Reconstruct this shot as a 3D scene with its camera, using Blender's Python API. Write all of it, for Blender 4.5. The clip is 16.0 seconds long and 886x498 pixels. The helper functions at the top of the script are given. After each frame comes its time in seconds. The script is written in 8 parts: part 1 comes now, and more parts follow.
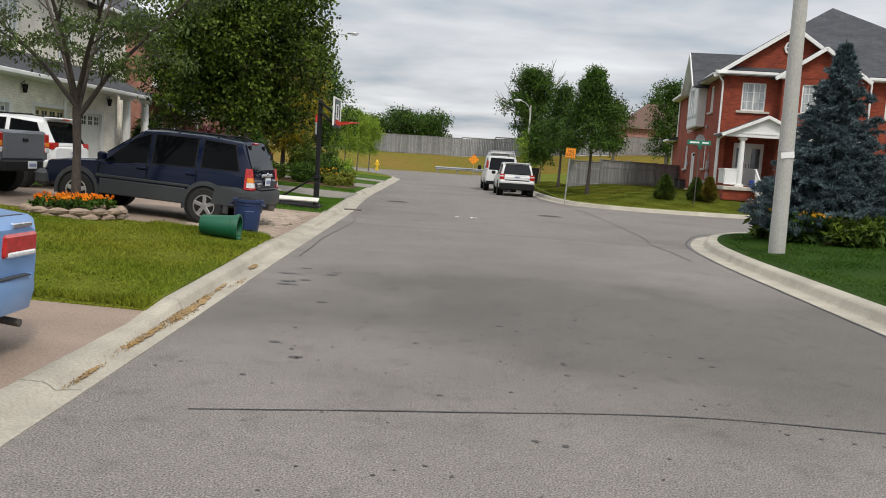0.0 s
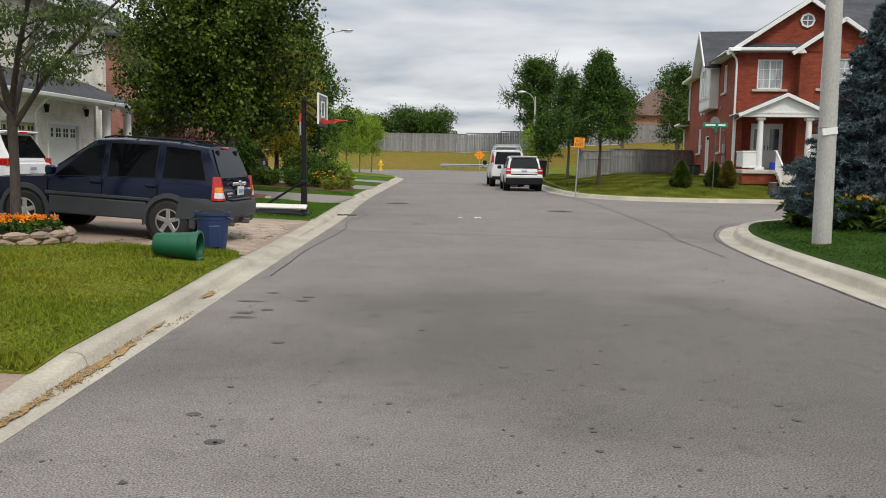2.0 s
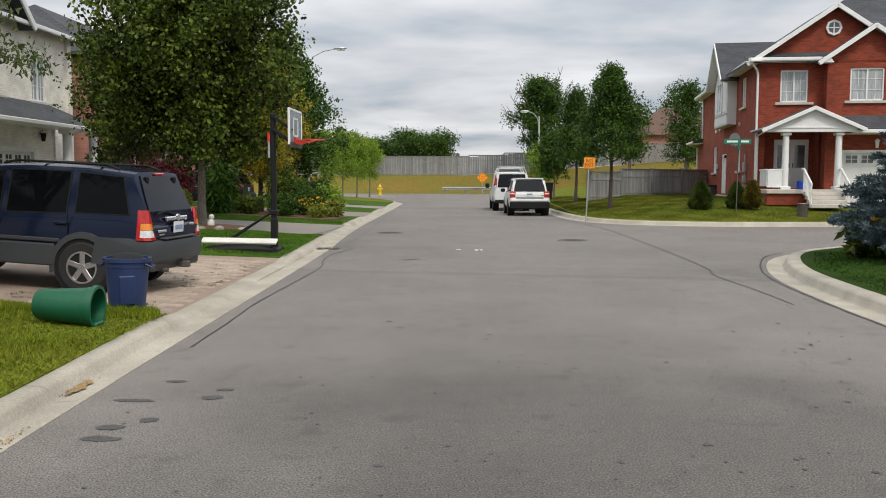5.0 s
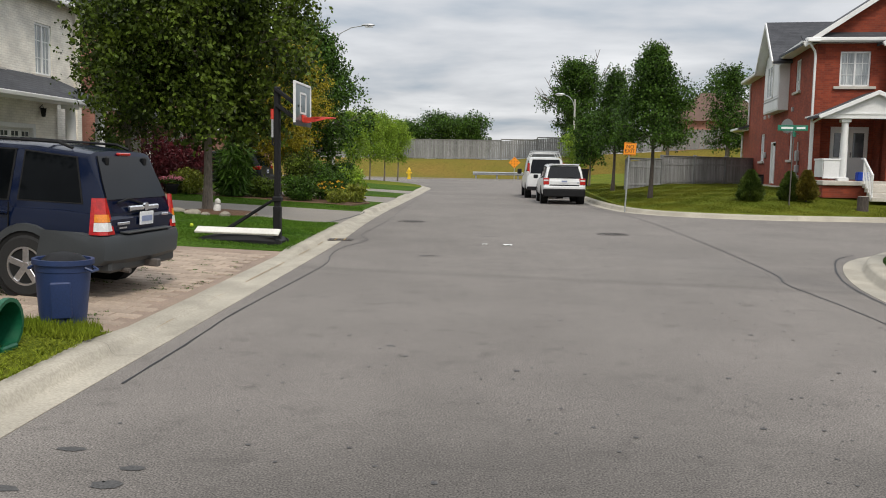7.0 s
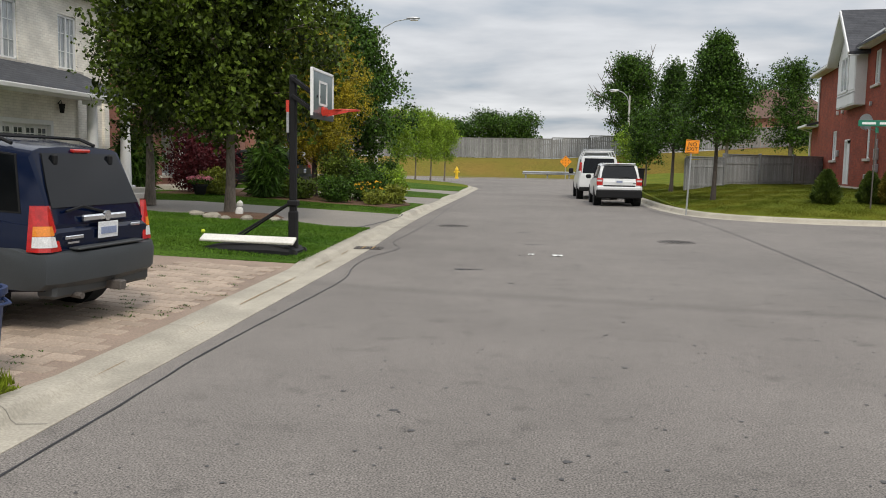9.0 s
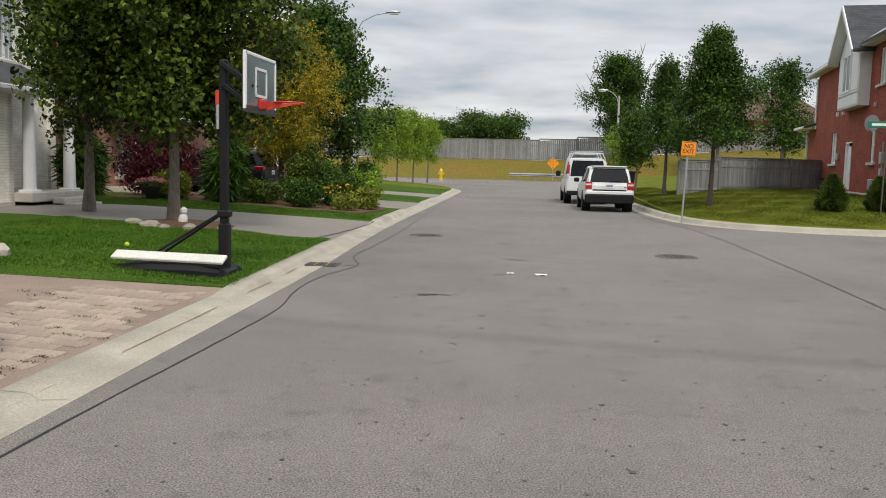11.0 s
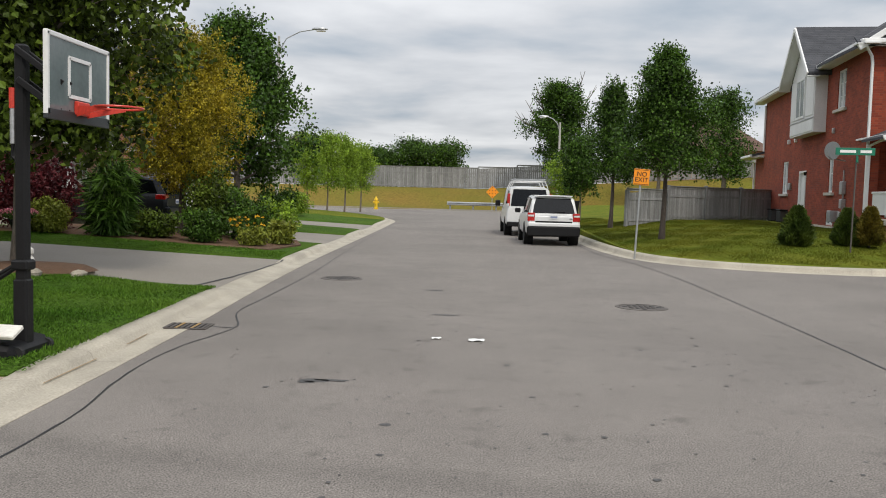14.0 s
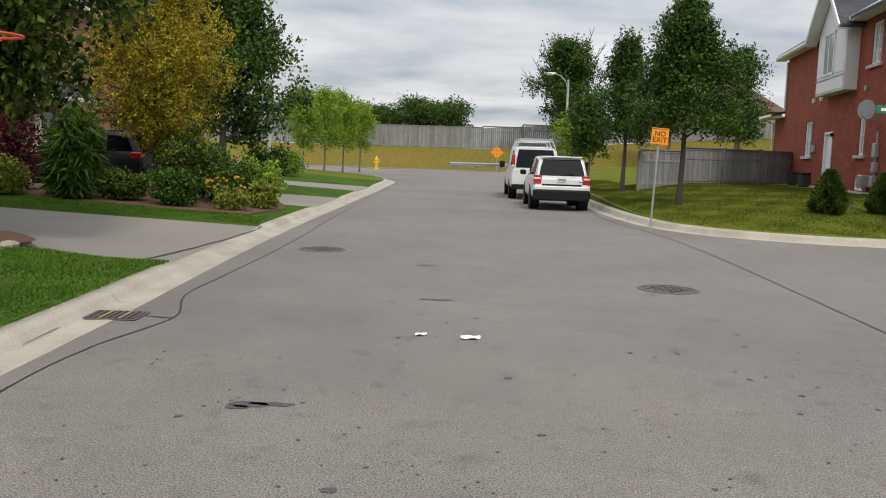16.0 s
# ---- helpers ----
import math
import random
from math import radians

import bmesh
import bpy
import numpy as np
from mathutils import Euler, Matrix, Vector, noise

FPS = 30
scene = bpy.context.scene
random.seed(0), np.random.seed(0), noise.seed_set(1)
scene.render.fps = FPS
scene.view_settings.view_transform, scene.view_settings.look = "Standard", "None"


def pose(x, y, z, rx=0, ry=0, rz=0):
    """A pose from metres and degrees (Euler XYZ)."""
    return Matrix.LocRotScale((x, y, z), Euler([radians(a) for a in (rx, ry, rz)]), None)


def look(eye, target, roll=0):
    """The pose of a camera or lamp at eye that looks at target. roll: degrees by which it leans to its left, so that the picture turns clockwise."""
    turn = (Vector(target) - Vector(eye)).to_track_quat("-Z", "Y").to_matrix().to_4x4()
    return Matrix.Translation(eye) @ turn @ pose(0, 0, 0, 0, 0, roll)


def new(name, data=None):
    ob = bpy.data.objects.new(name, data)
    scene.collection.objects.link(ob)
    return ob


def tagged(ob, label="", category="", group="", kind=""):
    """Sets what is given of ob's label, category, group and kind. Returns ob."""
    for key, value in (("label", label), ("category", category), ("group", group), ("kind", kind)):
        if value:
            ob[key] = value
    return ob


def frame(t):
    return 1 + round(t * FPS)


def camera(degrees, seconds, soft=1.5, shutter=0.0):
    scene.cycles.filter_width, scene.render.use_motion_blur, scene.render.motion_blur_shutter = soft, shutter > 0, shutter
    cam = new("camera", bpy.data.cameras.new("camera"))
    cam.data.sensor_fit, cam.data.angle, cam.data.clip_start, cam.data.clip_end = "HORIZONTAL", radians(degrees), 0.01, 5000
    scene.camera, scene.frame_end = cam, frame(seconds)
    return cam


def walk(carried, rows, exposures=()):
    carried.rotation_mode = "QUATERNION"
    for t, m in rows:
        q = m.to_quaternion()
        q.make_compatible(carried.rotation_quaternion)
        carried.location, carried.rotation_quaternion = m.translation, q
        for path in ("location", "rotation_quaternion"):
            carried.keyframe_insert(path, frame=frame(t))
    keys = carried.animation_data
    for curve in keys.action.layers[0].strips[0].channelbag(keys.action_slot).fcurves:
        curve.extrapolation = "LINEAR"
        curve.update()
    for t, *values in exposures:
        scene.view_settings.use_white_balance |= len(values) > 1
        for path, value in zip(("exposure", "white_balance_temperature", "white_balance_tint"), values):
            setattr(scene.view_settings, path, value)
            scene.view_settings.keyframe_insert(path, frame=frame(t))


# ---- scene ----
cam = camera(55.0, 16.0, soft=1.0)
PATH = [
    (0, (0.003, -0.768, 1.64), (-0.027, 1.221, 1.434), 3.7),
    (0.5, (0.062, -0.234, 1.626), (0.086, 1.753, 1.394), 3.5),
    (1, (0.145, 0.245, 1.637), (0.147, 2.238, 1.478), 1.4),
    (1.5, (0.179, 0.735, 1.624), (0.121, 2.726, 1.443), 2.0),
    (2, (0.194, 1.259, 1.623), (0.137, 3.247, 1.41), 0.9),
    (2.5, (0.239, 1.741, 1.675), (0.141, 3.727, 1.462), 3.0),
    (3, (0.218, 2.337, 1.658), (0.106, 4.326, 1.481), 2.1),
    (3.5, (0.262, 2.891, 1.649), (0.163, 4.884, 1.507), 1.1),
    (4, (0.281, 3.359, 1.638), (0.185, 5.352, 1.501), 0.9),
    (4.5, (0.297, 3.855, 1.638), (0.229, 5.849, 1.489), 0.1),
    (7, (0.358, 6.546, 1.676), (0.218, 8.531, 1.478), 1.0),
    (7.5, (0.37, 7.041, 1.689), (0.171, 9.019, 1.468), 1.0),
    (8, (0.337, 7.601, 1.719), (0.147, 9.584, 1.541), 0.4),
    (8.5, (0.39, 8.105, 1.705), (0.163, 10.085, 1.546), 0.3),
    (9, (0.383, 8.681, 1.678), (0.126, 10.654, 1.476), 1.0),
    (11.5, (0.452, 11.559, 1.734), (0.251, 13.539, 1.537), 1.6),
    (12, (0.449, 12.114, 1.738), (0.342, 14.104, 1.563), 1.7),
    (12.5, (0.456, 12.62, 1.712), (0.353, 14.61, 1.539), 1.8),
    (13, (0.485, 13.174, 1.75), (0.436, 15.167, 1.592), 1.0),
    (13.5, (0.494, 13.723, 1.757), (0.398, 15.717, 1.635), 1.1),
    (14, (0.493, 14.294, 1.76), (0.402, 16.288, 1.629), 1.5),
    (14.5, (0.534, 14.853, 1.741), (0.441, 16.845, 1.592), 1.9),
    (15, (0.542, 15.435, 1.723), (0.456, 17.426, 1.555), 1.9),
    (15.5, (0.544, 15.964, 1.712), (0.477, 17.954, 1.518), 1.3),
    (16, (0.564, 16.379, 1.763), (0.466, 18.364, 1.539), 1.9),
]
walk(cam, [(t, look(eye, target, roll)) for t, eye, target, roll in PATH])

# ---- world and light ----
world = bpy.data.worlds.new("world")
scene.world = world
world.use_nodes = True
wn, wl = world.node_tree.nodes, world.node_tree.links
wn.clear()
SUN_EL, SUN_AZ = radians(50), radians(155)


def wnode(kind, **inputs):
    n = wn.new(kind)
    for k, v in inputs.items():
        n.inputs[k].default_value = v
    return n


sky = wnode("ShaderNodeTexSky")
sky.sky_type, sky.sun_disc, sky.sun_elevation, sky.sun_rotation = "NISHITA", False, SUN_EL, SUN_AZ
bg_sky = wnode("ShaderNodeBackground", Strength=0.10)
wl.new(sky.outputs[0], bg_sky.inputs["Color"])
geo = wnode("ShaderNodeTexCoord")
sep = wnode("ShaderNodeSeparateXYZ")
wl.new(geo.outputs["Generated"], sep.inputs[0])


def wmath(op, a, b=None, clamp=False):
    n = wn.new("ShaderNodeMath")
    n.operation, n.use_clamp = op, clamp
    for i, v in enumerate((a, b)):
        if v is None:
            continue
        if isinstance(v, (int, float)):
            n.inputs[i].default_value = v
        else:
            wl.new(v, n.inputs[i])
    return n.outputs[0]


up = wmath("MAXIMUM", sep.outputs["Z"], 0.0)
deep = wmath("ADD", up, 0.10)
comb = wnode("ShaderNodeCombineXYZ")
wl.new(wmath("DIVIDE", sep.outputs["X"], deep), comb.inputs[0])
wl.new(wmath("DIVIDE", sep.outputs["Y"], deep), comb.inputs[1])
clouds = wnode("ShaderNodeTexNoise", Scale=0.62, Detail=7.0, Roughness=0.50, Distortion=0.15)
wl.new(comb.outputs[0], clouds.inputs["Vector"])
ramp = wnode("ShaderNodeValToRGB")
ramp.color_ramp.elements[0].position, ramp.color_ramp.elements[0].color = 0.36, (0.40, 0.47, 0.55, 1)
ramp.color_ramp.elements[1].position, ramp.color_ramp.elements[1].color = 0.61, (0.93, 0.94, 0.96, 1)
mid = ramp.color_ramp.elements.new(0.48)
mid.color = (0.68, 0.70, 0.735, 1)
wl.new(clouds.outputs["Fac"], ramp.inputs[0])
bg_cloud = wnode("ShaderNodeBackground")
wl.new(ramp.outputs[0], bg_cloud.inputs["Color"])
# overcast sky: the zenith is about three times as bright as the horizon
wl.new(wmath("ADD", wmath("MULTIPLY", wmath("POWER", up, 1.15), 1.25), 0.84), bg_cloud.inputs["Strength"])
mixs = wnode("ShaderNodeMixShader", Fac=0.94)
wl.new(bg_sky.outputs[0], mixs.inputs[1])
wl.new(bg_cloud.outputs[0], mixs.inputs[2])
wout = wnode("ShaderNodeOutputWorld")
wl.new(mixs.outputs[0], wout.inputs[0])

sun = new("sun", bpy.data.lights.new("sun", "SUN"))
sun.data.energy, sun.data.angle, sun.data.color = 1.9, radians(11), (1.0, 0.93, 0.82)
sun.matrix_world = look((0, 0, 60), (60 * math.cos(SUN_EL) * -math.sin(SUN_AZ), 60 * math.cos(SUN_EL) * -math.cos(SUN_AZ), 60 - 60 * math.sin(SUN_EL)))


# ---- materials ----
def material(name, color, rough=0.8, metal=0.0, scale=6.0, vary=0.25, fine=60.0, finev=0.15, bump=0.2, dist=0.01,
             tint=None, island=0.0, random_ob=0.0, spec=0.5, coat=0.0, alpha=1.0, trans=0.0, mapping=None):
    """Base colour with variation at a broad and a fine scale, and a fine bump."""
    m = bpy.data.materials.new(name)
    m.use_nodes = True
    n, l = m.node_tree.nodes, m.node_tree.links
    b = n["Principled BSDF"]
    b.inputs["Roughness"].default_value = rough
    b.inputs["Metallic"].default_value = metal
    b.inputs["Specular IOR Level"].default_value = spec
    b.inputs["Coat Weight"].default_value = coat
    b.inputs["Coat Roughness"].default_value = 0.05
    b.inputs["Transmission Weight"].default_value = trans
    c = n.new("ShaderNodeTexCoord")
    src = c.outputs["Object"]
    if mapping:
        mp = n.new("ShaderNodeMapping")
        mp.inputs["Scale"].default_value = mapping
        l.new(src, mp.inputs[0])
        src = mp.outputs[0]
    n1, n2 = n.new("ShaderNodeTexNoise"), n.new("ShaderNodeTexNoise")
    for t, s, d in ((n1, scale, 4), (n2, fine, 3)):
        t.inputs["Scale"].default_value, t.inputs["Detail"].default_value = s, d
        l.new(src, t.inputs["Vector"])

    def mix(fac, a, bb, mode="MIX"):
        x = n.new("ShaderNodeMix")
        x.data_type, x.blend_type = "RGBA", mode
        for i, v in ((0, fac), (6, a), (7, bb)):
            if hasattr(v, "links"):
                l.new(v, x.inputs[i])
            else:
                x.inputs[i].default_value = v
        return x.outputs[2]

    def ramp_of(fac, lo, hi):
        r = n.new("ShaderNodeMapRange")
        r.inputs[1].default_value, r.inputs[2].default_value = 0.3, 0.7
        r.inputs[3].default_value, r.inputs[4].default_value = lo, hi
        l.new(fac, r.inputs[0])
        return r.outputs[0]

    col = (*color, 1)
    other = (*(tint or [v * (1 - vary) for v in color]), 1)
    out = mix(ramp_of(n1.outputs["Fac"], 0, 1), col, other)
    g = ramp_of(n2.outputs["Fac"], 1 - finev, 1 + finev)
    if island or random_ob:
        info = n.new("ShaderNodeNewGeometry") if island else n.new("ShaderNodeObjectInfo")
        sock = info.outputs["Random Per Island"] if island else info.outputs["Random"]
        k = island or random_ob
        r = n.new("ShaderNodeMapRange")
        r.inputs[3].default_value, r.inputs[4].default_value = 1 - k, 1 + k
        l.new(sock, r.inputs[0])
        mm = n.new("ShaderNodeMath")
        mm.operation = "MULTIPLY"
        l.new(g, mm.inputs[0])
        l.new(r.outputs[0], mm.inputs[1])
        g = mm.outputs[0]
    cc = n.new("ShaderNodeCombineColor")
    for i in range(3):
        l.new(g, cc.inputs[i])
    out = mix(1.0, out, cc.outputs[0], "MULTIPLY")
    l.new(out, b.inputs["Base Color"])
    if bump:
        bp = n.new("ShaderNodeBump")
        bp.inputs["Strength"].default_value, bp.inputs["Distance"].default_value = bump, dist
        l.new(n2.outputs["Fac"], bp.inputs["Height"])
        l.new(bp.outputs[0], b.inputs["Normal"])
    return m


def tree_of(m):
    return m.node_tree.nodes, m.node_tree.links, m.node_tree.nodes["Principled BSDF"]


def brick_material(name, c1, c2, mortar, bw=0.21, bh=0.075, axis="xz", rough=0.85):
    m = material(name, c1, rough=rough)
    n, l, b = tree_of(m)
    c = n.new("ShaderNodeTexCoord")
    s = n.new("ShaderNodeSeparateXYZ")
    l.new(c.outputs["Object"], s.inputs[0])
    add = n.new("ShaderNodeMath")
    l.new(s.outputs[0], add.inputs[0])
    l.new(s.outputs[1], add.inputs[1])
    cm = n.new("ShaderNodeCombineXYZ")
    l.new(add.outputs[0], cm.inputs[0])
    l.new(s.outputs[2], cm.inputs[1])
    t = n.new("ShaderNodeTexBrick")
    t.inputs["Scale"].default_value = 1.0
    t.inputs["Brick Width"].default_value, t.inputs["Row Height"].default_value = bw, bh
    t.inputs["Mortar Size"].default_value, t.inputs["Mortar Smooth"].default_value = 0.006, 0.3
    t.inputs["Color1"].default_value, t.inputs["Color2"].default_value, t.inputs["Mortar"].default_value = (*c1, 1), (*c2, 1), (*mortar, 1)
    l.new(cm.outputs[0], t.inputs["Vector"])
    nz = n.new("ShaderNodeTexNoise")
    nz.inputs["Scale"].default_value, nz.inputs["Detail"].default_value = 1.3, 5
    l.new(c.outputs["Object"], nz.inputs["Vector"])
    mr = n.new("ShaderNodeMapRange")
    mr.inputs[1].default_value, mr.inputs[2].default_value = 0.3, 0.7
    mr.inputs[3].default_value, mr.inputs[4].default_value = 0.78, 1.18
    l.new(nz.outputs["Fac"], mr.inputs[0])
    hs = n.new("ShaderNodeHueSaturation")
    l.new(t.outputs["Color"], hs.inputs["Color"])
    l.new(mr.outputs[0], hs.inputs["Value"])
    l.new(hs.outputs[0], b.inputs["Base Color"])
    bp = n.new("ShaderNodeBump")
    bp.invert = True
    bp.inputs["Strength"].default_value, bp.inputs["Distance"].default_value = 0.6, 0.008
    l.new(t.outputs["Fac"], bp.inputs["Height"])
    l.new(bp.outputs[0], b.inputs["Normal"])
    return m


def row_material(name, c1, c2, width, height, rough=0.9):
    """Rows of shingles on a sloping roof, across the object's own z."""
    m = brick_material(name, c1, c2, [v * 0.55 for v in c1], width, height, rough=rough)
    return m


ASPHALT = material("asphalt", (0.183, 0.165, 0.149), rough=0.95, scale=0.22, vary=0.12, fine=85, finev=0.7, bump=0.32, dist=0.004)
n_, l_, b_ = tree_of(ASPHALT)
# broad darker stains and wheel tracks on the road
tc = n_.new("ShaderNodeTexCoord")
st = n_.new("ShaderNodeTexNoise")
mp_ = n_.new("ShaderNodeMapping")
mp_.inputs["Scale"].default_value = (0.17, 0.20, 1)
mp_.inputs["Location"].default_value = (1.3, 0.55, 0)
l_.new(tc.outputs["Object"], mp_.inputs[0])
l_.new(mp_.outputs[0], st.inputs["Vector"])
st.inputs["Scale"].default_value, st.inputs["Detail"].default_value = 1.0, 2.5
mr_ = n_.new("ShaderNodeMapRange")
mr_.inputs[1].default_value, mr_.inputs[2].default_value, mr_.inputs[3].default_value, mr_.inputs[4].default_value = 0.46, 0.66, 1.02, 0.86
l_.new(st.outputs["Fac"], mr_.inputs[0])
sp = n_.new("ShaderNodeTexNoise")
sp.inputs["Scale"].default_value, sp.inputs["Detail"].default_value = 3.1, 5
l_.new(tc.outputs["Object"], sp.inputs["Vector"])
mr2 = n_.new("ShaderNodeMapRange")
mr2.inputs[1].default_value, mr2.inputs[2].default_value, mr2.inputs[3].default_value, mr2.inputs[4].default_value = 0.58, 0.78, 1.0, 0.70
l_.new(sp.outputs["Fac"], mr2.inputs[0])
mul = n_.new("ShaderNodeMath")
mul.operation = "MULTIPLY"
l_.new(mr_.outputs[0], mul.inputs[0])
l_.new(mr2.outputs[0], mul.inputs[1])
old = b_.inputs["Base Color"].links[0].from_socket
hsv = n_.new("ShaderNodeHueSaturation")
l_.new(old, hsv.inputs["Color"])
# a broad darker stretch of the surface, with ragged edges
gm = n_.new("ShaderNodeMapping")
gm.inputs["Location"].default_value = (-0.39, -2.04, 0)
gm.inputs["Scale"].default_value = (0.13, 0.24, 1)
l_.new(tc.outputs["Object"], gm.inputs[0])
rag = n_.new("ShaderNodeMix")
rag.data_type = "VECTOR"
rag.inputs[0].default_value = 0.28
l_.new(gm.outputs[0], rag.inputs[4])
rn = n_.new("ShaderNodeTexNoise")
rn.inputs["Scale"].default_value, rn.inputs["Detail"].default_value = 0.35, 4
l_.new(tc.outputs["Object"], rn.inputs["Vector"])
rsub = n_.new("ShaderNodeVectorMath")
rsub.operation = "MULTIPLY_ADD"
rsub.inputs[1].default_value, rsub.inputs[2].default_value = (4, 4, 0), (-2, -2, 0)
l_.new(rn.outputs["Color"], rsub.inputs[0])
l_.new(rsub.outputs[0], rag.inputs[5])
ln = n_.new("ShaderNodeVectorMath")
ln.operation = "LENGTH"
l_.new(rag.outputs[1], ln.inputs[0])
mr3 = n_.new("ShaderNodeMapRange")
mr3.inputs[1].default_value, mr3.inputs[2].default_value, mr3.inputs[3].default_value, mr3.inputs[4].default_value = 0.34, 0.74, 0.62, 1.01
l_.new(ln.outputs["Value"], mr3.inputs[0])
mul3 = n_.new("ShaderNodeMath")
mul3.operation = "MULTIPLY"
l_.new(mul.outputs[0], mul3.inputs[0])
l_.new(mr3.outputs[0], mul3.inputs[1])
# a faint dark band with soft edges running across the street
sx = n_.new("ShaderNodeSeparateXYZ")
l_.new(tc.outputs["Object"], sx.inputs[0])
stripe = n_.new("ShaderNodeMath")
stripe.operation = "MULTIPLY_ADD"
stripe.inputs[1].default_value = 0.17
l_.new(sx.outputs[0], stripe.inputs[0])
l_.new(sx.outputs[1], stripe.inputs[2])
off = n_.new("ShaderNodeMath")
off.operation = "SUBTRACT"
off.inputs[1].default_value = 19.7
l_.new(stripe.outputs[0], off.inputs[0])
wig = n_.new("ShaderNodeMath")
wig.operation = "MULTIPLY_ADD"
wig.inputs[1].default_value = 0.5
l_.new(rn.outputs["Fac"], wig.inputs[0])
l_.new(off.outputs[0], wig.inputs[2])
ab = n_.new("ShaderNodeMath")
ab.operation = "ABSOLUTE"
l_.new(wig.outputs[0], ab.inputs[0])
mr4 = n_.new("ShaderNodeMapRange")
mr4.inputs[1].default_value, mr4.inputs[2].default_value, mr4.inputs[3].default_value, mr4.inputs[4].default_value = 0.05, 0.32, 0.84, 1.0
l_.new(ab.outputs[0], mr4.inputs[0])
mul4 = n_.new("ShaderNodeMath")
mul4.operation = "MULTIPLY"
l_.new(mul3.outputs[0], mul4.inputs[0])
l_.new(mr4.outputs[0], mul4.inputs[1])
# light chips, dark pits and a hand-wide mottling in the surface
val = mul4.outputs[0]
for scl, det, lo, hi, v0, v1 in ((11.0, 6, 0.30, 0.70, 1.09, 0.91), (60.0, 2, 0.60, 0.70, 1.0, 1.5), (36.0, 2, 0.65, 0.73, 1.0, 0.5), (0.9, 4, 0.35, 0.65, 1.05, 0.94)):
    gn = n_.new("ShaderNodeTexNoise")
    gn.inputs["Scale"].default_value, gn.inputs["Detail"].default_value, gn.inputs["Roughness"].default_value = scl, det, 0.62
    l_.new(tc.outputs["Object"], gn.inputs["Vector"])
    gr_ = n_.new("ShaderNodeMapRange")
    for i_, v_ in enumerate((lo, hi, v0, v1)):
        gr_.inputs[1 + i_].default_value = v_
    l_.new(gn.outputs["Fac"], gr_.inputs[0])
    gm_ = n_.new("ShaderNodeMath")
    gm_.operation = "MULTIPLY"
    l_.new(val, gm_.inputs[0])
    l_.new(gr_.outputs[0], gm_.inputs[1])
    val = gm_.outputs[0]
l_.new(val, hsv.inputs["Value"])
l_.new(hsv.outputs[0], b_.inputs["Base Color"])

CONCRETE = material("kerb_concrete", (0.435, 0.395, 0.32), scale=1.3, vary=0.32, fine=45, finev=0.16, bump=0.3, dist=0.004)
DRIVE_ASPHALT = material("driveway_asphalt", (0.25, 0.225, 0.195), scale=0.4, vary=0.2, fine=80, finev=0.25, bump=0.4, dist=0.004)
PAVER = material("paver", (0.39, 0.305, 0.235), scale=1.2, vary=0.25, fine=60, finev=0.18, random_ob=0.16, bump=0.4, dist=0.004)
PAVER_BED = material("paver_bed", (0.31, 0.232, 0.178), scale=1.0, vary=0.3, fine=60, finev=0.2)
GRASS = material("grass_soil", (0.080, 0.115, 0.010), rough=0.95, scale=0.55, tint=(0.150, 0.155, 0.018), fine=38, finev=0.45, bump=0.8, dist=0.03, spec=0.08)
GRASS_RICH = material("grass_green", (0.040, 0.085, 0.010), rough=0.95, scale=0.6, tint=(0.065, 0.115, 0.014), fine=38, finev=0.5, bump=0.8, dist=0.03, spec=0.08)
GRASS_DRY = material("grass_dry", (0.185, 0.122, 0.030), rough=0.95, scale=0.13, tint=(0.13, 0.125, 0.02), fine=6, finev=0.3, bump=0.8, dist=0.05, spec=0.08)
BLADE = material("grass_blade", (0.100, 0.155, 0.009), rough=0.7, scale=0.6, tint=(0.185, 0.19, 0.020), fine=3, island=0.4, bump=0, spec=0.08)
BLADE_FAR = material("grass_blade_far", (0.066, 0.092, 0.009), rough=0.7, scale=0.5, tint=(0.135, 0.135, 0.016), fine=3, island=0.35, bump=0, spec=0.08)
BLADE_RICH = material("grass_blade_green", (0.055, 0.125, 0.012), rough=0.7, scale=0.6, tint=(0.085, 0.155, 0.018), fine=3, island=0.4, bump=0, spec=0.08)
BLADE_DEEP = material("grass_blade_deep", (0.030, 0.075, 0.008), rough=0.7, scale=0.6, tint=(0.048, 0.098, 0.012), fine=3, island=0.4, bump=0, spec=0.08)
GRASS_DEEP = material("grass_deep", (0.018, 0.042, 0.006), rough=0.95, scale=0.6, tint=(0.030, 0.058, 0.008), fine=38, finev=0.5, bump=0.8, dist=0.03, spec=0.08)
MULCH = material("mulch", (0.14, 0.075, 0.04), scale=6, fine=60, finev=0.5, bump=1.0, dist=0.03)
TAR = material("tar", (0.028, 0.028, 0.03), rough=0.6, scale=3, fine=40)
OIL = material("oil_stain", (0.075, 0.072, 0.07), rough=0.7, scale=5, fine=60, finev=0.4)
STAIN_RUST = material("gutter_silt", (0.34, 0.205, 0.065), scale=3, tint=(0.24, 0.17, 0.085), fine=55, finev=0.4, bump=0.8)
PAPER = material("paper", (0.8, 0.8, 0.78), scale=4, fine=30, vary=0.05, finev=0.05)
IRON = material("cast_iron", (0.12, 0.105, 0.095), rough=0.7, metal=0.3, scale=5, fine=60)
BRICK_RED = brick_material("brick_red", (0.30, 0.052, 0.020), (0.19, 0.030, 0.013), (0.20, 0.065, 0.038))
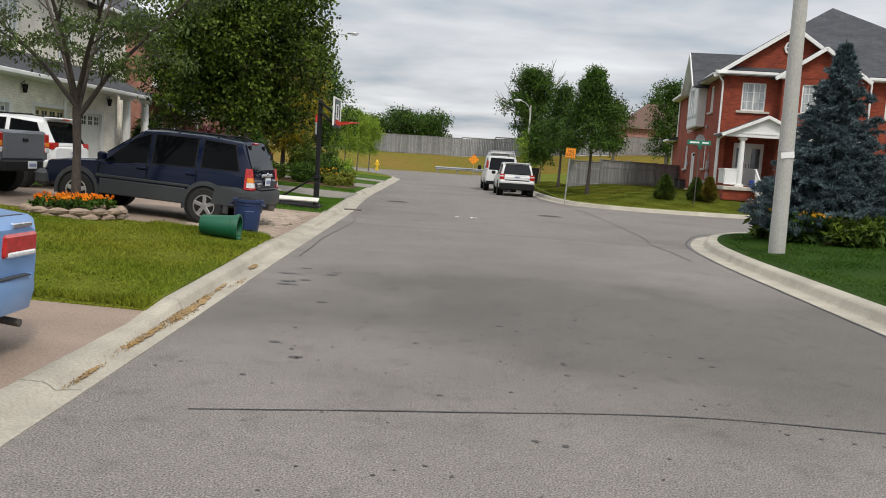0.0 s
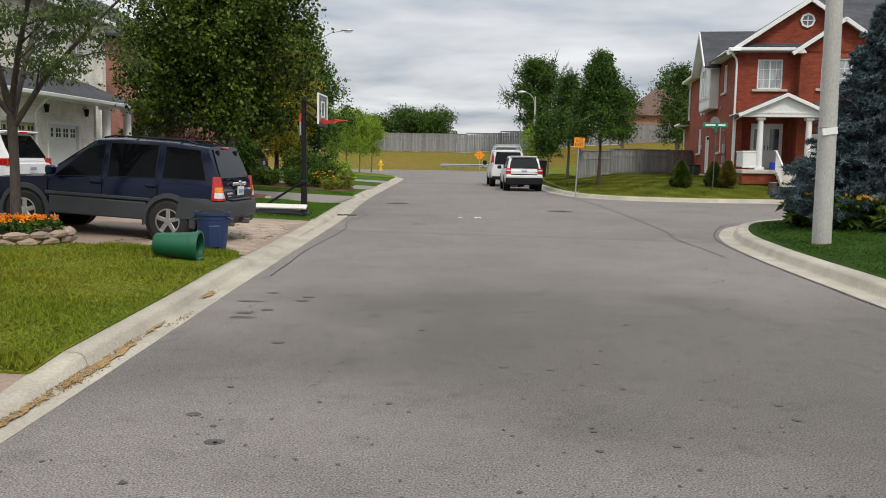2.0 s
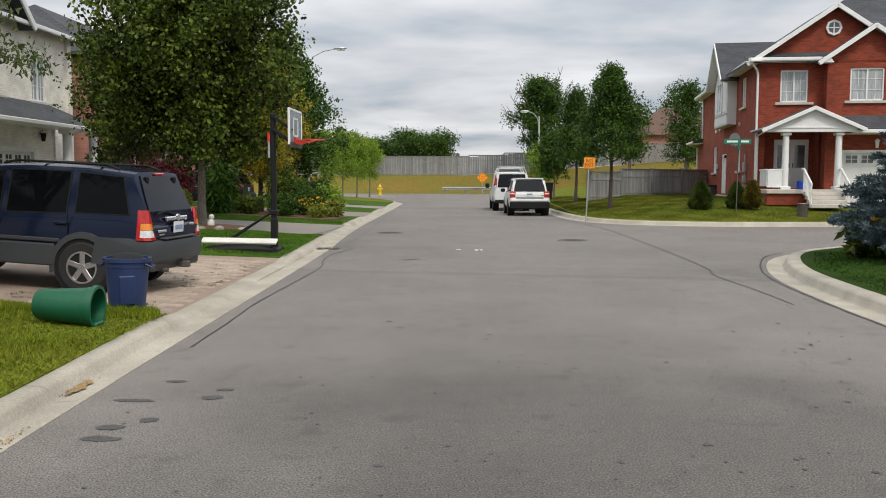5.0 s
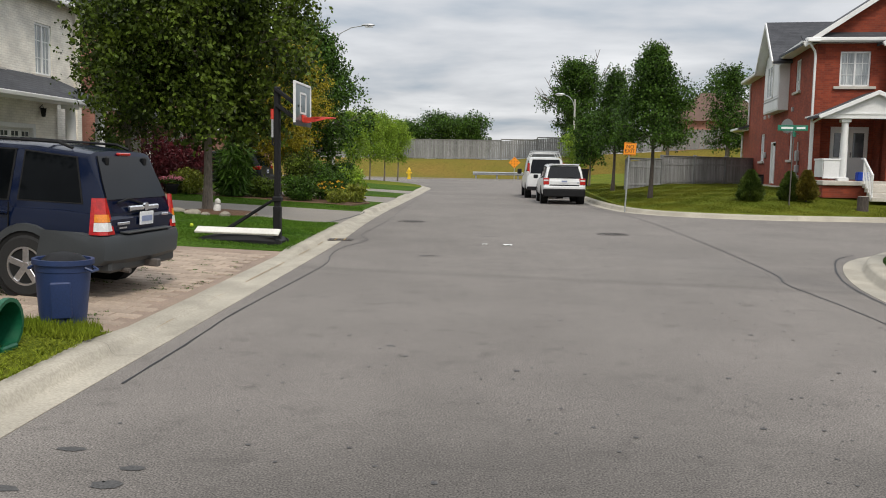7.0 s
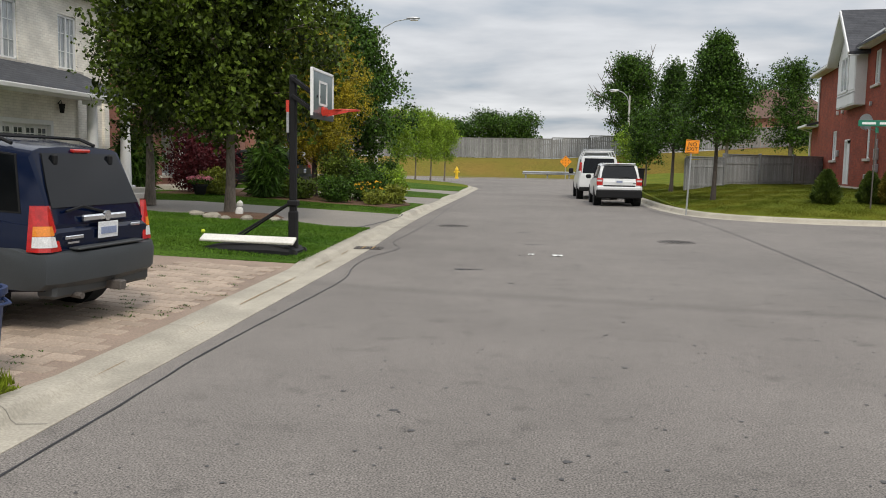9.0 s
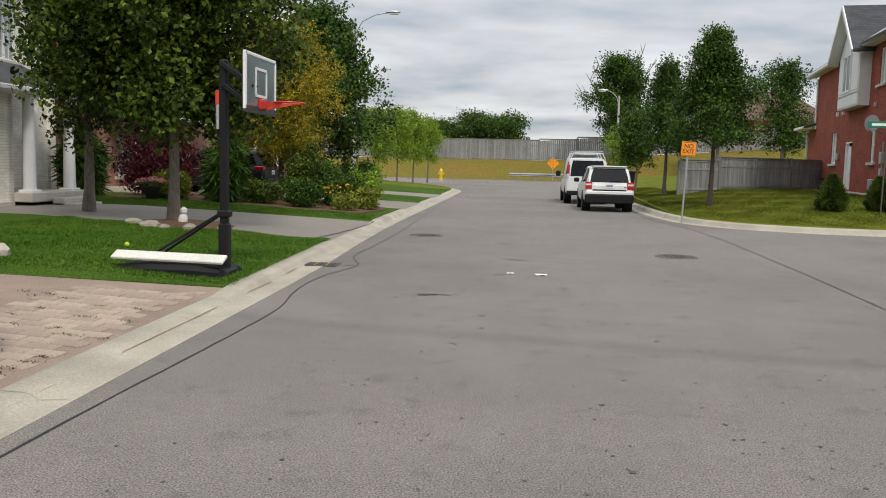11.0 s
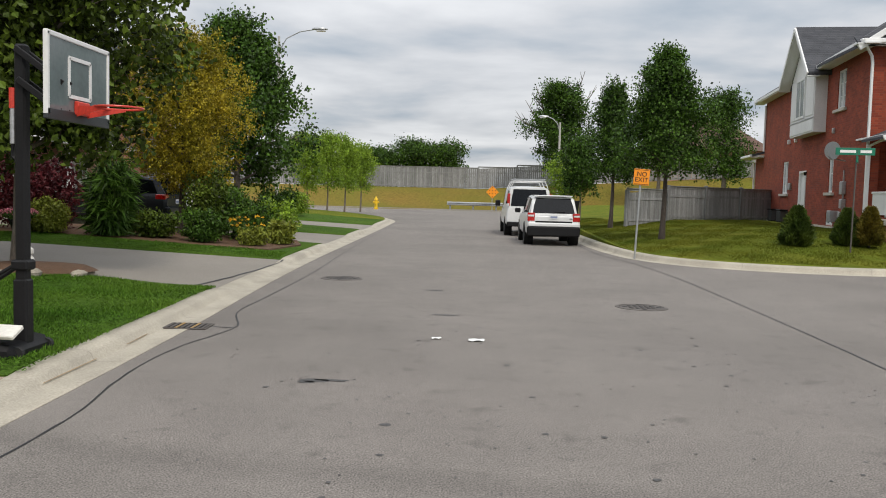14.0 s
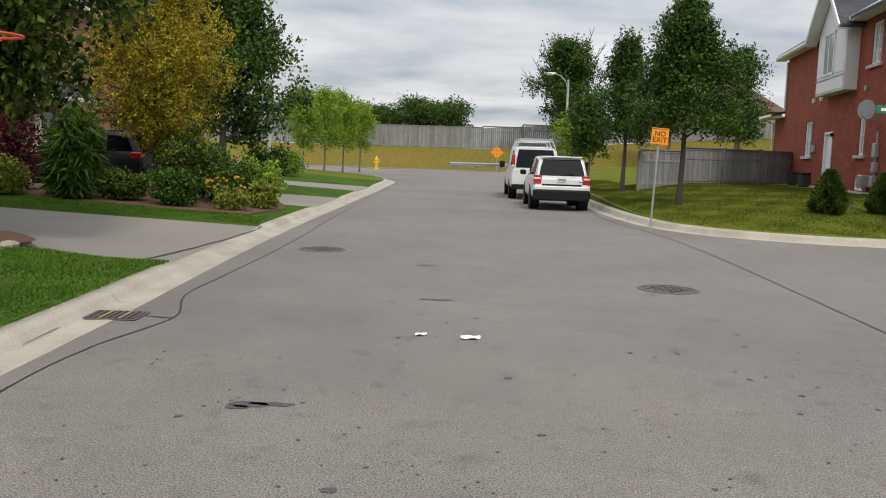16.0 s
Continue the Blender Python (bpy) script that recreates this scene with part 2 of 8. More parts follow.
BRICK_WHITE = brick_material("brick_white", (0.86, 0.82, 0.73), (0.78, 0.73, 0.64), (0.66, 0.62, 0.55))
BRICK_PINK = brick_material("brick_pink", (0.42, 0.20, 0.15), (0.36, 0.16, 0.12), (0.40, 0.26, 0.21))
SHINGLE = row_material("shingle", (0.048, 0.050, 0.058), (0.068, 0.070, 0.078), 0.32, 0.085)
WHITE = material("white_trim", (0.78, 0.78, 0.77), rough=0.5, scale=2, vary=0.08, fine=20, finev=0.04, bump=0.05)
SIDING = material("white_siding", (0.74, 0.74, 0.73), rough=0.55, scale=1.5, vary=0.1, fine=18, finev=0.05, bump=0.1)
CREAM = material("cream_paint", (0.70, 0.60, 0.38), rough=0.5, scale=2, vary=0.08, fine=20, finev=0.04, bump=0.05)
STONE = material("stone_sill", (0.56, 0.52, 0.46), scale=3, vary=0.2, fine=40)
GLASS = material("window_glass", (0.13, 0.15, 0.17), rough=0.06, scale=1.5, vary=0.6, fine=4, finev=0.2, bump=0, spec=0.8)
CURTAIN_GLASS = material("curtained_glass", (0.46, 0.49, 0.50), rough=0.10, scale=2.5, vary=0.45, fine=14, finev=0.25, bump=0, spec=0.7, mapping=(3, 3, 0.3))
CAR_GLASS = material("car_glass", (0.004, 0.005, 0.006), rough=0.04, scale=3, fine=10, bump=0, spec=0.07)
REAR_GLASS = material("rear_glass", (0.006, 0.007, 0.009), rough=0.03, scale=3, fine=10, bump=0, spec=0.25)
FENCE_WOOD = material("weathered_wood", (0.275, 0.28, 0.285), scale=1.3, vary=0.35, fine=22, finev=0.25, bump=0.5, random_ob=0.16, mapping=(6, 6, 0.6))
FENCE_FAR = material("far_fence_wood", (0.265, 0.265, 0.26), scale=0.6, vary=0.3, fine=12, finev=0.25, bump=0.5, island=0.18, mapping=(3, 3, 0.4))
BARK = material("bark", (0.20, 0.165, 0.135), scale=4, vary=0.45, fine=30, finev=0.35, bump=1.0, dist=0.03, mapping=(1, 1, 0.25))
BARK_DARK = material("dark_bark", (0.075, 0.058, 0.048), scale=4, vary=0.4, fine=30, finev=0.35, bump=1.0, dist=0.03, mapping=(1, 1, 0.25))
POLE_CONC = material("pole_concrete", (0.46, 0.45, 0.42), scale=0.8, vary=0.22, fine=40, finev=0.14, mapping=(1, 1, 0.4))
GALV = material("galvanised", (0.50, 0.51, 0.52), rough=0.45, metal=0.7, scale=3, vary=0.15, fine=30)
BLACK_PLASTIC = material("black_plastic", (0.010, 0.010, 0.011), rough=0.6, scale=4, vary=0.2, fine=60, spec=0.25)
RUBBER = material("rubber", (0.018, 0.018, 0.018), rough=0.85, scale=6, vary=0.2, fine=60)
ALLOY = material("alloy", (0.62, 0.62, 0.63), rough=0.3, metal=0.9, scale=4, vary=0.1, fine=30, bump=0)
CHROME = material("chrome", (0.75, 0.76, 0.78), rough=0.12, metal=1.0, scale=4, vary=0.05, fine=30, bump=0)
RED_LENS = material("red_lens", (0.55, 0.015, 0.012), rough=0.12, scale=20, vary=0.4, fine=90, bump=0.2, coat=0.8)
AMBER_LENS = material("amber_lens", (0.85, 0.27, 0.02), rough=0.12, scale=20, vary=0.2, fine=90, bump=0.2, coat=0.8)
CLEAR_LENS = material("clear_lens", (0.75, 0.75, 0.74), rough=0.1, scale=20, vary=0.2, fine=90, bump=0.2, coat=0.8)


def car_paint(name, color, metal=0.35, rough=0.32):
    return material(name, color, rough=rough, metal=metal, scale=1.5, vary=0.1, fine=220, finev=0.08, bump=0.0, coat=0.10, spec=0.22)


def leaf_material(name, c1, c2, island=0.45):
    m = material(name, c1, rough=0.45, scale=1.1, tint=c2, fine=2.5, finev=0.3, island=island, bump=0, spec=0.2)
    n, l, b = tree_of(m)
    tr = n.new("ShaderNodeBsdfTranslucent")
    l.new(b.inputs["Base Color"].links[0].from_socket, tr.inputs["Color"])
    mx = n.new("ShaderNodeMixShader")
    mx.inputs[0].default_value = 0.22
    l.new(b.outputs[0], mx.inputs[1])
    l.new(tr.outputs[0], mx.inputs[2])
    l.new(mx.outputs[0], n["Material Output"].inputs[0])
    return m


# ---- mesh tools ----
class Shape:
    """Vertices and faces gathered for one mesh."""

    def __init__(self):
        self.v, self.f = [], []

    def add(self, verts, faces):
        k = len(self.v)
        self.v += [tuple(p) for p in verts]
        self.f += [tuple(i + k for i in f) for f in faces]
        return self

    def poly(self, *pts):
        return self.add(pts, [tuple(range(len(pts)))])

    def box(self, c, s, m=None, b=0.0):
        x, y, z = [v / 2 for v in s]
        if b:
            b = min(b, x * 0.9, y * 0.9, z * 0.9)
            pts, faces = [], []
            for sx in (-1, 1):
                for sy in (-1, 1):
                    for sz in (-1, 1):
                        pts += [(sx * x, sy * (y - b), sz * (z - b)), (sx * (x - b), sy * y, sz * (z - b)), (sx * (x - b), sy * (y - b), sz * z)]
            k = lambda a, bb, cc, w: ((a > 0) * 4 + (bb > 0) * 2 + (cc > 0)) * 3 + w
            for s1 in (-1, 1):
                faces.append([k(s1, a, q, 0) for a, q in ((-1, -1), (1, -1), (1, 1), (-1, 1))])
                faces.append([k(a, s1, q, 1) for a, q in ((-1, -1), (1, -1), (1, 1), (-1, 1))])
                faces.append([k(a, q, s1, 2) for a, q in ((-1, -1), (1, -1), (1, 1), (-1, 1))])
                for s2 in (-1, 1):
                    faces.append([k(s1, s2, -1, 0), k(s1, s2, 1, 0), k(s1, s2, 1, 1), k(s1, s2, -1, 1)])
                    faces.append([k(s1, -1, s2, 0), k(s1, 1, s2, 0), k(s1, 1, s2, 2), k(s1, -1, s2, 2)])
                    faces.append([k(-1, s1, s2, 1), k(1, s1, s2, 1), k(1, s1, s2, 2), k(-1, s1, s2, 2)])
                    for s3 in (-1, 1):
                        faces.append([k(s1, s2, s3, w) for w in range(3)])
        else:
            pts = [(sx * x, sy * y, sz * z) for sx in (-1, 1) for sy in (-1, 1) for sz in (-1, 1)]
            faces = [(0, 1, 3, 2), (4, 6, 7, 5), (0, 4, 5, 1), (2, 3, 7, 6), (0, 2, 6, 4), (1, 5, 7, 3)]
        mm = Matrix.Translation(c) @ (m or Matrix())
        return self.add([mm @ Vector(p) for p in pts], faces)

    def loft(self, rings, closed=True, caps=True):
        n = len(rings[0])
        verts = [p for r in rings for p in r]
        faces = []
        for i in range(len(rings) - 1):
            for j in range(n if closed else n - 1):
                a, b = i * n + j, i * n + (j + 1) % n
                faces.append((a, b, b + n, a + n))
        if caps:
            faces.append(tuple(range(n)))
            faces.append(tuple((len(rings) - 1) * n + j for j in reversed(range(n))))
        return self.add(verts, faces)

    def tube(self, pts, radii, n=8):
        pts = [Vector(p) for p in pts]
        if isinstance(radii, (int, float)):
            radii = [radii] * len(pts)
        rings = []
        for i, p in enumerate(pts):
            d = (pts[min(i + 1, len(pts) - 1)] - pts[max(i - 1, 0)]).normalized()
            a = d.orthogonal().normalized() if abs(d.z) < 0.98 else Vector((1, 0, 0))
            if abs(d.z) < 0.98:
                a = d.cross(Vector((0, 0, 1))).normalized()
            b = d.cross(a).normalized()
            rings.append([p + radii[i] * (math.cos(t) * a + math.sin(t) * b) for t in [2 * math.pi * j / n for j in range(n)]])
        return self.loft(rings)

    def ring(self, c, axis, r0, r1, w, n=24):
        """A hollow ring about an axis ('x', 'y', 'z') between two radii."""
        rings = []
        ax = "xyz".index(axis)
        for j in range(n):
            t = 2 * math.pi * j / n
            sec = []
            for r, h in ((r0, -w / 2), (r1 - 0.02 * r1, -w / 2), (r1, -w / 3), (r1, w / 3), (r1 - 0.02 * r1, w / 2), (r0, w / 2)):
                p = [0, 0, 0]
                p[ax], p[(ax + 1) % 3], p[(ax + 2) % 3] = h, r * math.cos(t), r * math.sin(t)
                sec.append(Vector(p) + Vector(c))
            rings.append(sec)
        rings.append(rings[0])
        return self.loft(rings, caps=False)

    def mesh(self, name, mat, smooth=False):
        me = bpy.data.meshes.new(name)
        me.from_pydata(self.v, [], self.f)
        me.materials.append(mat)
        if len(self.f) < 30000:
            bm = bmesh.new()
            bm.from_mesh(me)
            if smooth or len(self.f) < 4000:
                bmesh.ops.remove_doubles(bm, verts=bm.verts, dist=1e-5)
            bmesh.ops.recalc_face_normals(bm, faces=bm.faces)
            bm.to_mesh(me)
            bm.free()
        if smooth:
            me.shade_smooth()
            me.set_sharp_from_angle(angle=radians(smooth if smooth is not True else 40))
        return me


def part(name, shape, mat, parent, label="", smooth=False, m=None):
    ob = new(name, shape if isinstance(shape, bpy.types.Mesh) else shape.mesh(name, mat, smooth))
    ob.parent = parent
    if m is not None:
        ob.matrix_basis = m
    return tagged(ob, label)


def thing(name, m, label, category, group="", kind=""):
    ob = new(name)
    ob.empty_display_size = 0.2
    ob.matrix_basis = m
    return tagged(ob, label, category, group, kind)


def whole(name, shape, mat, label, category, group="", kind="", smooth=False, m=None):
    ob = new(name, shape.mesh(name, mat, smooth))
    if m is not None:
        ob.matrix_basis = m
    return tagged(ob, label, category, group, kind)


def lerp(table, t):
    return float(np.interp(t, [a for a, _ in table], [b for _, b in table]))


# ---- ground plan ----
LEFT_EDGE = [(-60, -1.2), (-10, -2.05), (3.5, -2.30), (12.3, -2.66), (23, -3.03), (33, -3.66), (48, -4.1), (58, -4.4), (80, -5.0)]
left_x = lambda y: lerp(LEFT_EDGE, y)
kerb_width = lambda y: lerp([(0, 0.46), (7, 0.42), (10.4, 0.45), (14, 0.55), (22, 0.62)], y)


def smooth_line(pts, step=0.5):
    """Points at even steps along a Catmull-Rom curve."""
    p = [Vector((*a, 0)) for a in pts]
    p = [2 * p[0] - p[1]] + p + [2 * p[-1] - p[-2]]
    out = []
    for i in range(1, len(p) - 2):
        k = max(1, int((p[i + 1] - p[i]).length / step))
        for j in range(k):
            t = j / k
            a, b, c, d = p[i - 1], p[i], p[i + 1], p[i + 2]
            out.append(0.5 * (2 * b + (c - a) * t + (2 * a - 5 * b + 4 * c - d) * t * t + (3 * b - a - 3 * c + d) * t ** 3))
    return out + [p[-2]]


KERB_L = smooth_line([(left_x(y), y) for y in (-60, -30, -10, 0, 6, 12, 18, 24, 30, 36, 42, 50, 58, 63)] + [(-5.3, 66.2), (-7.2, 68.2), (-10.5, 69), (-20, 69.3), (-60, 69.5)])
KERB_N = smooth_line([(4.0, -60), (4.45, -20), (4.75, 0), (4.9, 8), (5.02, 12.5), (5.17, 16.2), (5.62, 19.6), (6.87, 22.9), (8.87, 24.8), (11.7, 25.7), (20, 26), (60, 26)])
KERB_F = smooth_line([(60, 36.2), (20, 35.8), (12.5, 35.6), (9.4, 35.5), (7.5, 35.95), (5.8, 37.1), (4.8, 39.0), (4.35, 42), (4.15, 46), (4.0, 55), (4.1, 68), (4.7, 80), (6.5, 93)])
road_z = lambda x, y: 0.3 * min(max((y - 56) / 36, 0), 1)
DRIVES = [(-9, 6.95, "paver"), (13.95, 21.35, "paver"), (28.1, 34.2, "asphalt"), (40.6, 46.0, "asphalt"), (51, 56, "asphalt")]


def line_distance(line, x, y):
    return min(((p.x - x) ** 2 + (p.y - y) ** 2) for p in line) ** 0.5


def drive_part(y):
    """1 inside a driveway's mouth, 0 beside it."""
    return max(min(max(min(y - a, b - y) / 0.7 + 0.5, 0), 1) for a, b, _ in DRIVES)


def left_z(x, y):
    d = left_x(y) - x
    t = drive_part(y)
    w = kerb_width(y) - 0.02
    lawn, drive = 0.115 + 0.055 * min(max(d - w, 0), 6.5), 0.05 + 0.052 * min(max(d - w, 0), 6.5)
    return lawn + (drive - lawn) * t + road_z(x, y)


def near_z(x, y):
    return 0.15 + 0.085 * min(max(line_distance(KERB_N, x, y) - 0.6, 0), 5)


def far_z(x, y):
    d = line_distance(KERB_F, x, y)
    return min(0.85, 0.15 + 0.11 * max(d - 0.6, 0) + 0.02 * min(max(y - 40, 0), 15)) + 0.25 * min(max((y - 75) / 20, 0), 1)


def berm_z(x, y):
    rise = min(max((y - 94.5) / 10, 0), 1)
    return 0.3 + (2.3 + 0.07 * min(max(x - 4, -4), 26)) * (3 * rise * rise - 2 * rise ** 3)


def inside(poly, x, y):
    hit = False
    for i in range(len(poly)):
        (x0, y0), (x1, y1) = poly[i - 1], poly[i]
        if (y0 > y) != (y1 > y) and x < (x1 - x0) * (y - y0) / (y1 - y0) + x0:
            hit = not hit
    return hit


def sheet(name, poly, step, height, mat, label, category, kind="structure", thick=0.0):
    """A surface over a polygon of the plan, draped over a height function."""
    from mathutils import geometry
    xs, ys = [p[0] for p in poly], [p[1] for p in poly]
    pts = [Vector(p) for p in poly]
    x = min(xs) + step / 2
    while x < max(xs):
        y = min(ys) + step / 2
        while y < max(ys):
            if inside(poly, x, y) and min((p.x - x) ** 2 + (p.y - y) ** 2 for p in pts[:len(poly)]) > (0.35 * step) ** 2:
                pts.append(Vector((x + random.uniform(-0.1, 0.1) * step, y + random.uniform(-0.1, 0.1) * step)))
            y += step
        x += step
    verts, _, faces, *_ = geometry.delaunay_2d_cdt(pts, [], [list(range(len(poly)))], 1, 1e-5)
    s = Shape().add([(v.x, v.y, height(v.x, v.y)) for v in verts], [tuple(f) for f in faces])
    # a skirt closes the edge down to the ground
    for i in range(len(poly)):
        (x0, y0), (x1, y1) = poly[i - 1], poly[i]
        s.poly((x0, y0, height(x0, y0)), (x1, y1, height(x1, y1)), (x1, y1, height(x1, y1) - 0.2), (x0, y0, height(x0, y0) - 0.2))
    ob = new(name, s.mesh(name, mat, True))
    return tagged(ob, label, category, "", kind)


def ribbon(pts, width, height, lift=0.005, seed=0):
    """A thin strip along points of the plan, a little uneven in width."""
    r = random.Random(seed)
    s, line = Shape(), smooth_line(pts, 0.25)
    rows = []
    for i, p in enumerate(line):
        d = (line[min(i + 1, len(line) - 1)] - line[max(i - 1, 0)]).normalized()
        o = Vector((-d.y, d.x, 0)) * width * r.uniform(0.35, 0.65)
        q = p + Vector((r.uniform(-1, 1), r.uniform(-1, 1), 0)) * width * 0.25
        rows.append([(q + o).to_tuple()[:2], (q - o).to_tuple()[:2]])
    return s.loft([[(x, y, height(x, y) + lift) for x, y in row] for row in rows], closed=False, caps=False)

# ---- ground, road, kerbs ----
def ground_z(x, y):
    if y > 88:
        return berm_z(x, y) - 0.02
    return -0.25 if y < 80 else -0.25 + (berm_z(x, 88) + 0.20) * (y - 80) / 8


gx = [-600, -300, -150, -80, -40] + [i * 4 for i in range(-8, 17)] + [80, 150, 300, 600]
gy = [-300, -150, -60, 0, 40, 70, 80] + [88 + i * 1.25 for i in range(15)] + [110, 130, 200, 400, 1500]
ground = Shape().add([(x, y, ground_z(x, y) + 0.05 * noise.noise((x * 0.3, y * 0.3, 0)) * (y > 90)) for y in gy for x in gx],
                     [(j * len(gx) + i, j * len(gx) + i + 1, (j + 1) * len(gx) + i + 1, (j + 1) * len(gx) + i) for j in range(len(gy) - 1) for i in range(len(gx) - 1)])
whole("ground", ground, GRASS_DRY, "dry yellowed grass bank and open ground", "ground", kind="structure", smooth=True)

xy = lambda line: [(p.x, p.y) for p in line]
road_poly = xy(KERB_L) + [(-60, 94)] + list(reversed([p for p in xy(KERB_F)])) + list(reversed(xy(KERB_N)))
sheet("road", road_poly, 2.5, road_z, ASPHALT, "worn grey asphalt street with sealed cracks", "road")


def kerb(name, line, side, dips, label, top=0.15, wide=lambda y: 0.62):
    """Gutter pan and kerb swept along a line; side: +1 if the lawn lies to its left. dips(y): 1 where a driveway lowers it."""
    rings = []
    for i, p in enumerate(line):
        d = (line[min(i + 1, len(line) - 1)] - line[max(i - 1, 0)]).normalized()
        o = Vector((-d.y, d.x, 0)) * side
        h = top * (1 - 0.58 * dips(p.y))
        z = road_z(p.x, p.y)
        k = wide(p.y) / 0.62
        w = 0.012 * noise.noise((p.x * 2, p.y * 2, 3))
        prof = ((-0.02, -0.12), (-0.02, 0.006), (0.04, 0.008), (0.26, -0.004), (0.30, 0.02), (0.335, h * 0.72), (0.37, h * 0.93), (0.42, h), (0.59, h + 0.004), (0.62, h - 0.012), (0.62, -0.12))
        rings.append([p + o * (a * k + (w if a > 0.03 else 0)) + Vector((0, 0, z + b)) for a, b in prof])
    ob = whole(name, Shape().loft(rings), CONCRETE, label, "kerb", kind="structure", smooth=50)
    # joints between the cast lengths
    for i in range(3, len(line) - 1, 6):
        p = line[i]
        if not (-2 < p.y < 66 and abs(p.x) < 25):
            continue
        d = (line[i + 1] - line[i - 1]).normalized()
        o = Vector((-d.y, d.x, 0)) * side
        h = top * (1 - 0.58 * dips(p.y))
        s = Shape()
        z = road_z(p.x, p.y)
        k = wide(p.y) / 0.62
        row = [[p + o * a * k + d * e + Vector((0, 0, z + b + 0.004)) for a, b in ((0.02, 0.008), (0.26, -0.004), (0.30, 0.02), (0.335, h * 0.72), (0.37, h * 0.93), (0.42, h), (0.59, h + 0.004))] for e in (-0.004, 0.004)]
        s.loft(row, closed=False, caps=False)
        part("joint", s, DRIVE_ASPHALT, ob)
    return ob


kerb("kerb_west", KERB_L, 1, drive_part, "pale concrete kerb and gutter with lowered driveway mouths", 0.115, kerb_width)
kerb("kerb_east", KERB_N, -1, lambda y: 0.0, "pale concrete kerb curving round the corner")
kerb("kerb_corner", KERB_F, -1, lambda y: 0.0, "pale concrete kerb curving into the side street")


def back_of(line, side, off=0.6):
    out = []
    for i, p in enumerate(line):
        d = (line[min(i + 1, len(line) - 1)] - line[max(i - 1, 0)]).normalized()
        q = p + Vector((-d.y, d.x, 0)) * side * (off if isinstance(off, float) else off(p.y))
        out.append((q.x, q.y))
    return out


BACK_L = back_of(KERB_L, 1, lambda y: kerb_width(y) - 0.035)


def left_strip(y0, y1, x_far=-24):
    mid_ = [p for p in BACK_L if y0 + 0.1 < p[1] < y1 - 0.1 and p[0] > -6]
    bx = lambda y: lerp([(p[1], p[0]) for p in BACK_L if p[0] > -5.6], y)
    return [(bx(y0), y0)] + mid_ + [(bx(y1), y1), (x_far, y1), (x_far, y0)]


marks = [-60] + [v for a, b, _ in DRIVES for v in (a, b)] + [62]
kinds = [None] + [v for _, _, k in DRIVES for v in (k, None)]
for i in range(len(marks) - 1):
    poly = left_strip(marks[i], marks[i + 1])
    k = kinds[i]
    if k == "paver":
        ob = sheet("driveway", poly, 1.0, left_z, PAVER_BED, "tan interlocking paver driveway with weeds in the joints", "driveway")
    elif k == "asphalt":
        ob = sheet("driveway", poly, 1.0, left_z, DRIVE_ASPHALT, "grey asphalt driveway with a tar seam", "driveway")
    else:
        dry = marks[i] < 10
        ob = sheet("lawn", poly, 0.7, lambda x, y: left_z(x, y) + 0.015 + 0.012 * noise.noise((x * 2, y * 2, 0)), GRASS if dry else GRASS_RICH,
                   "sunburnt short front lawn with yellow patches" if dry else "green front lawn edged by the kerb", "lawn")
tail = [p for p in BACK_L if p[1] >= 61.9 or p[0] < -6]
sheet("lawn", [(-24, 62)] + [(lerp([(p[1], p[0]) for p in BACK_L if p[0] > -5.6], 62), 62)] + [p for p in tail if p[1] > 62] + [(-60, 62)], 2.0,
      lambda x, y: left_z(x, y) + 0.02, GRASS, "short lawn at the street's bend", "lawn")
BACK_N, BACK_F = back_of(KERB_N, -1, 0.585), back_of(KERB_F, -1, 0.585)
sheet("lawn", BACK_N + [(60, -60)], 1.2, lambda x, y: near_z(x, y) + 0.012 * noise.noise((x, y, 0)), GRASS_DEEP, "deep green corner lawn", "lawn")
sheet("lawn", BACK_F + [(60, 93)], 1.5, lambda x, y: far_z(x, y) + 0.012 * noise.noise((x, y, 0)), GRASS, "yellow-green corner lawn beside the brick house", "lawn")


# ---- buildings ----
def wall_with_holes(s, length, z0, z1, holes, thick):
    """Upright wall along local x from 0 to length, its face at y=0, openings (x0, x1, z0, z1) cut through."""
    xs = sorted({0, length, *[h[0] for h in holes], *[h[1] for h in holes]})
    zs = sorted({z0, z1, *[h[2] for h in holes], *[h[3] for h in holes]})
    solid = lambda x, z: not any(h[0] < x < h[1] and h[2] < z < h[3] for h in holes)
    for a, b in zip(xs, xs[1:]):
        for c, d in zip(zs, zs[1:]):
            if solid((a + b) / 2, (c + d) / 2):
                s.poly((a, 0, c), (b, 0, c), (b, 0, d), (a, 0, d))
    for x0, x1, c, d in holes:
        for p, q in (((x0, c), (x0, d)), ((x1, d), (x1, c)), ((x0, d), (x1, d)), ((x1, c), (x0, c))):
            s.poly((p[0], 0, p[1]), (q[0], 0, q[1]), (q[0], thick, q[1]), (p[0], thick, p[1]))
    for p, q in (((0, z0), (0, z1)), ((0, z1), (length, z1)), ((length, z1), (length, z0))):
        s.poly((p[0], 0, p[1]), (q[0], 0, q[1]), (q[0], thick, q[1]), (p[0], thick, p[1]))
    return s


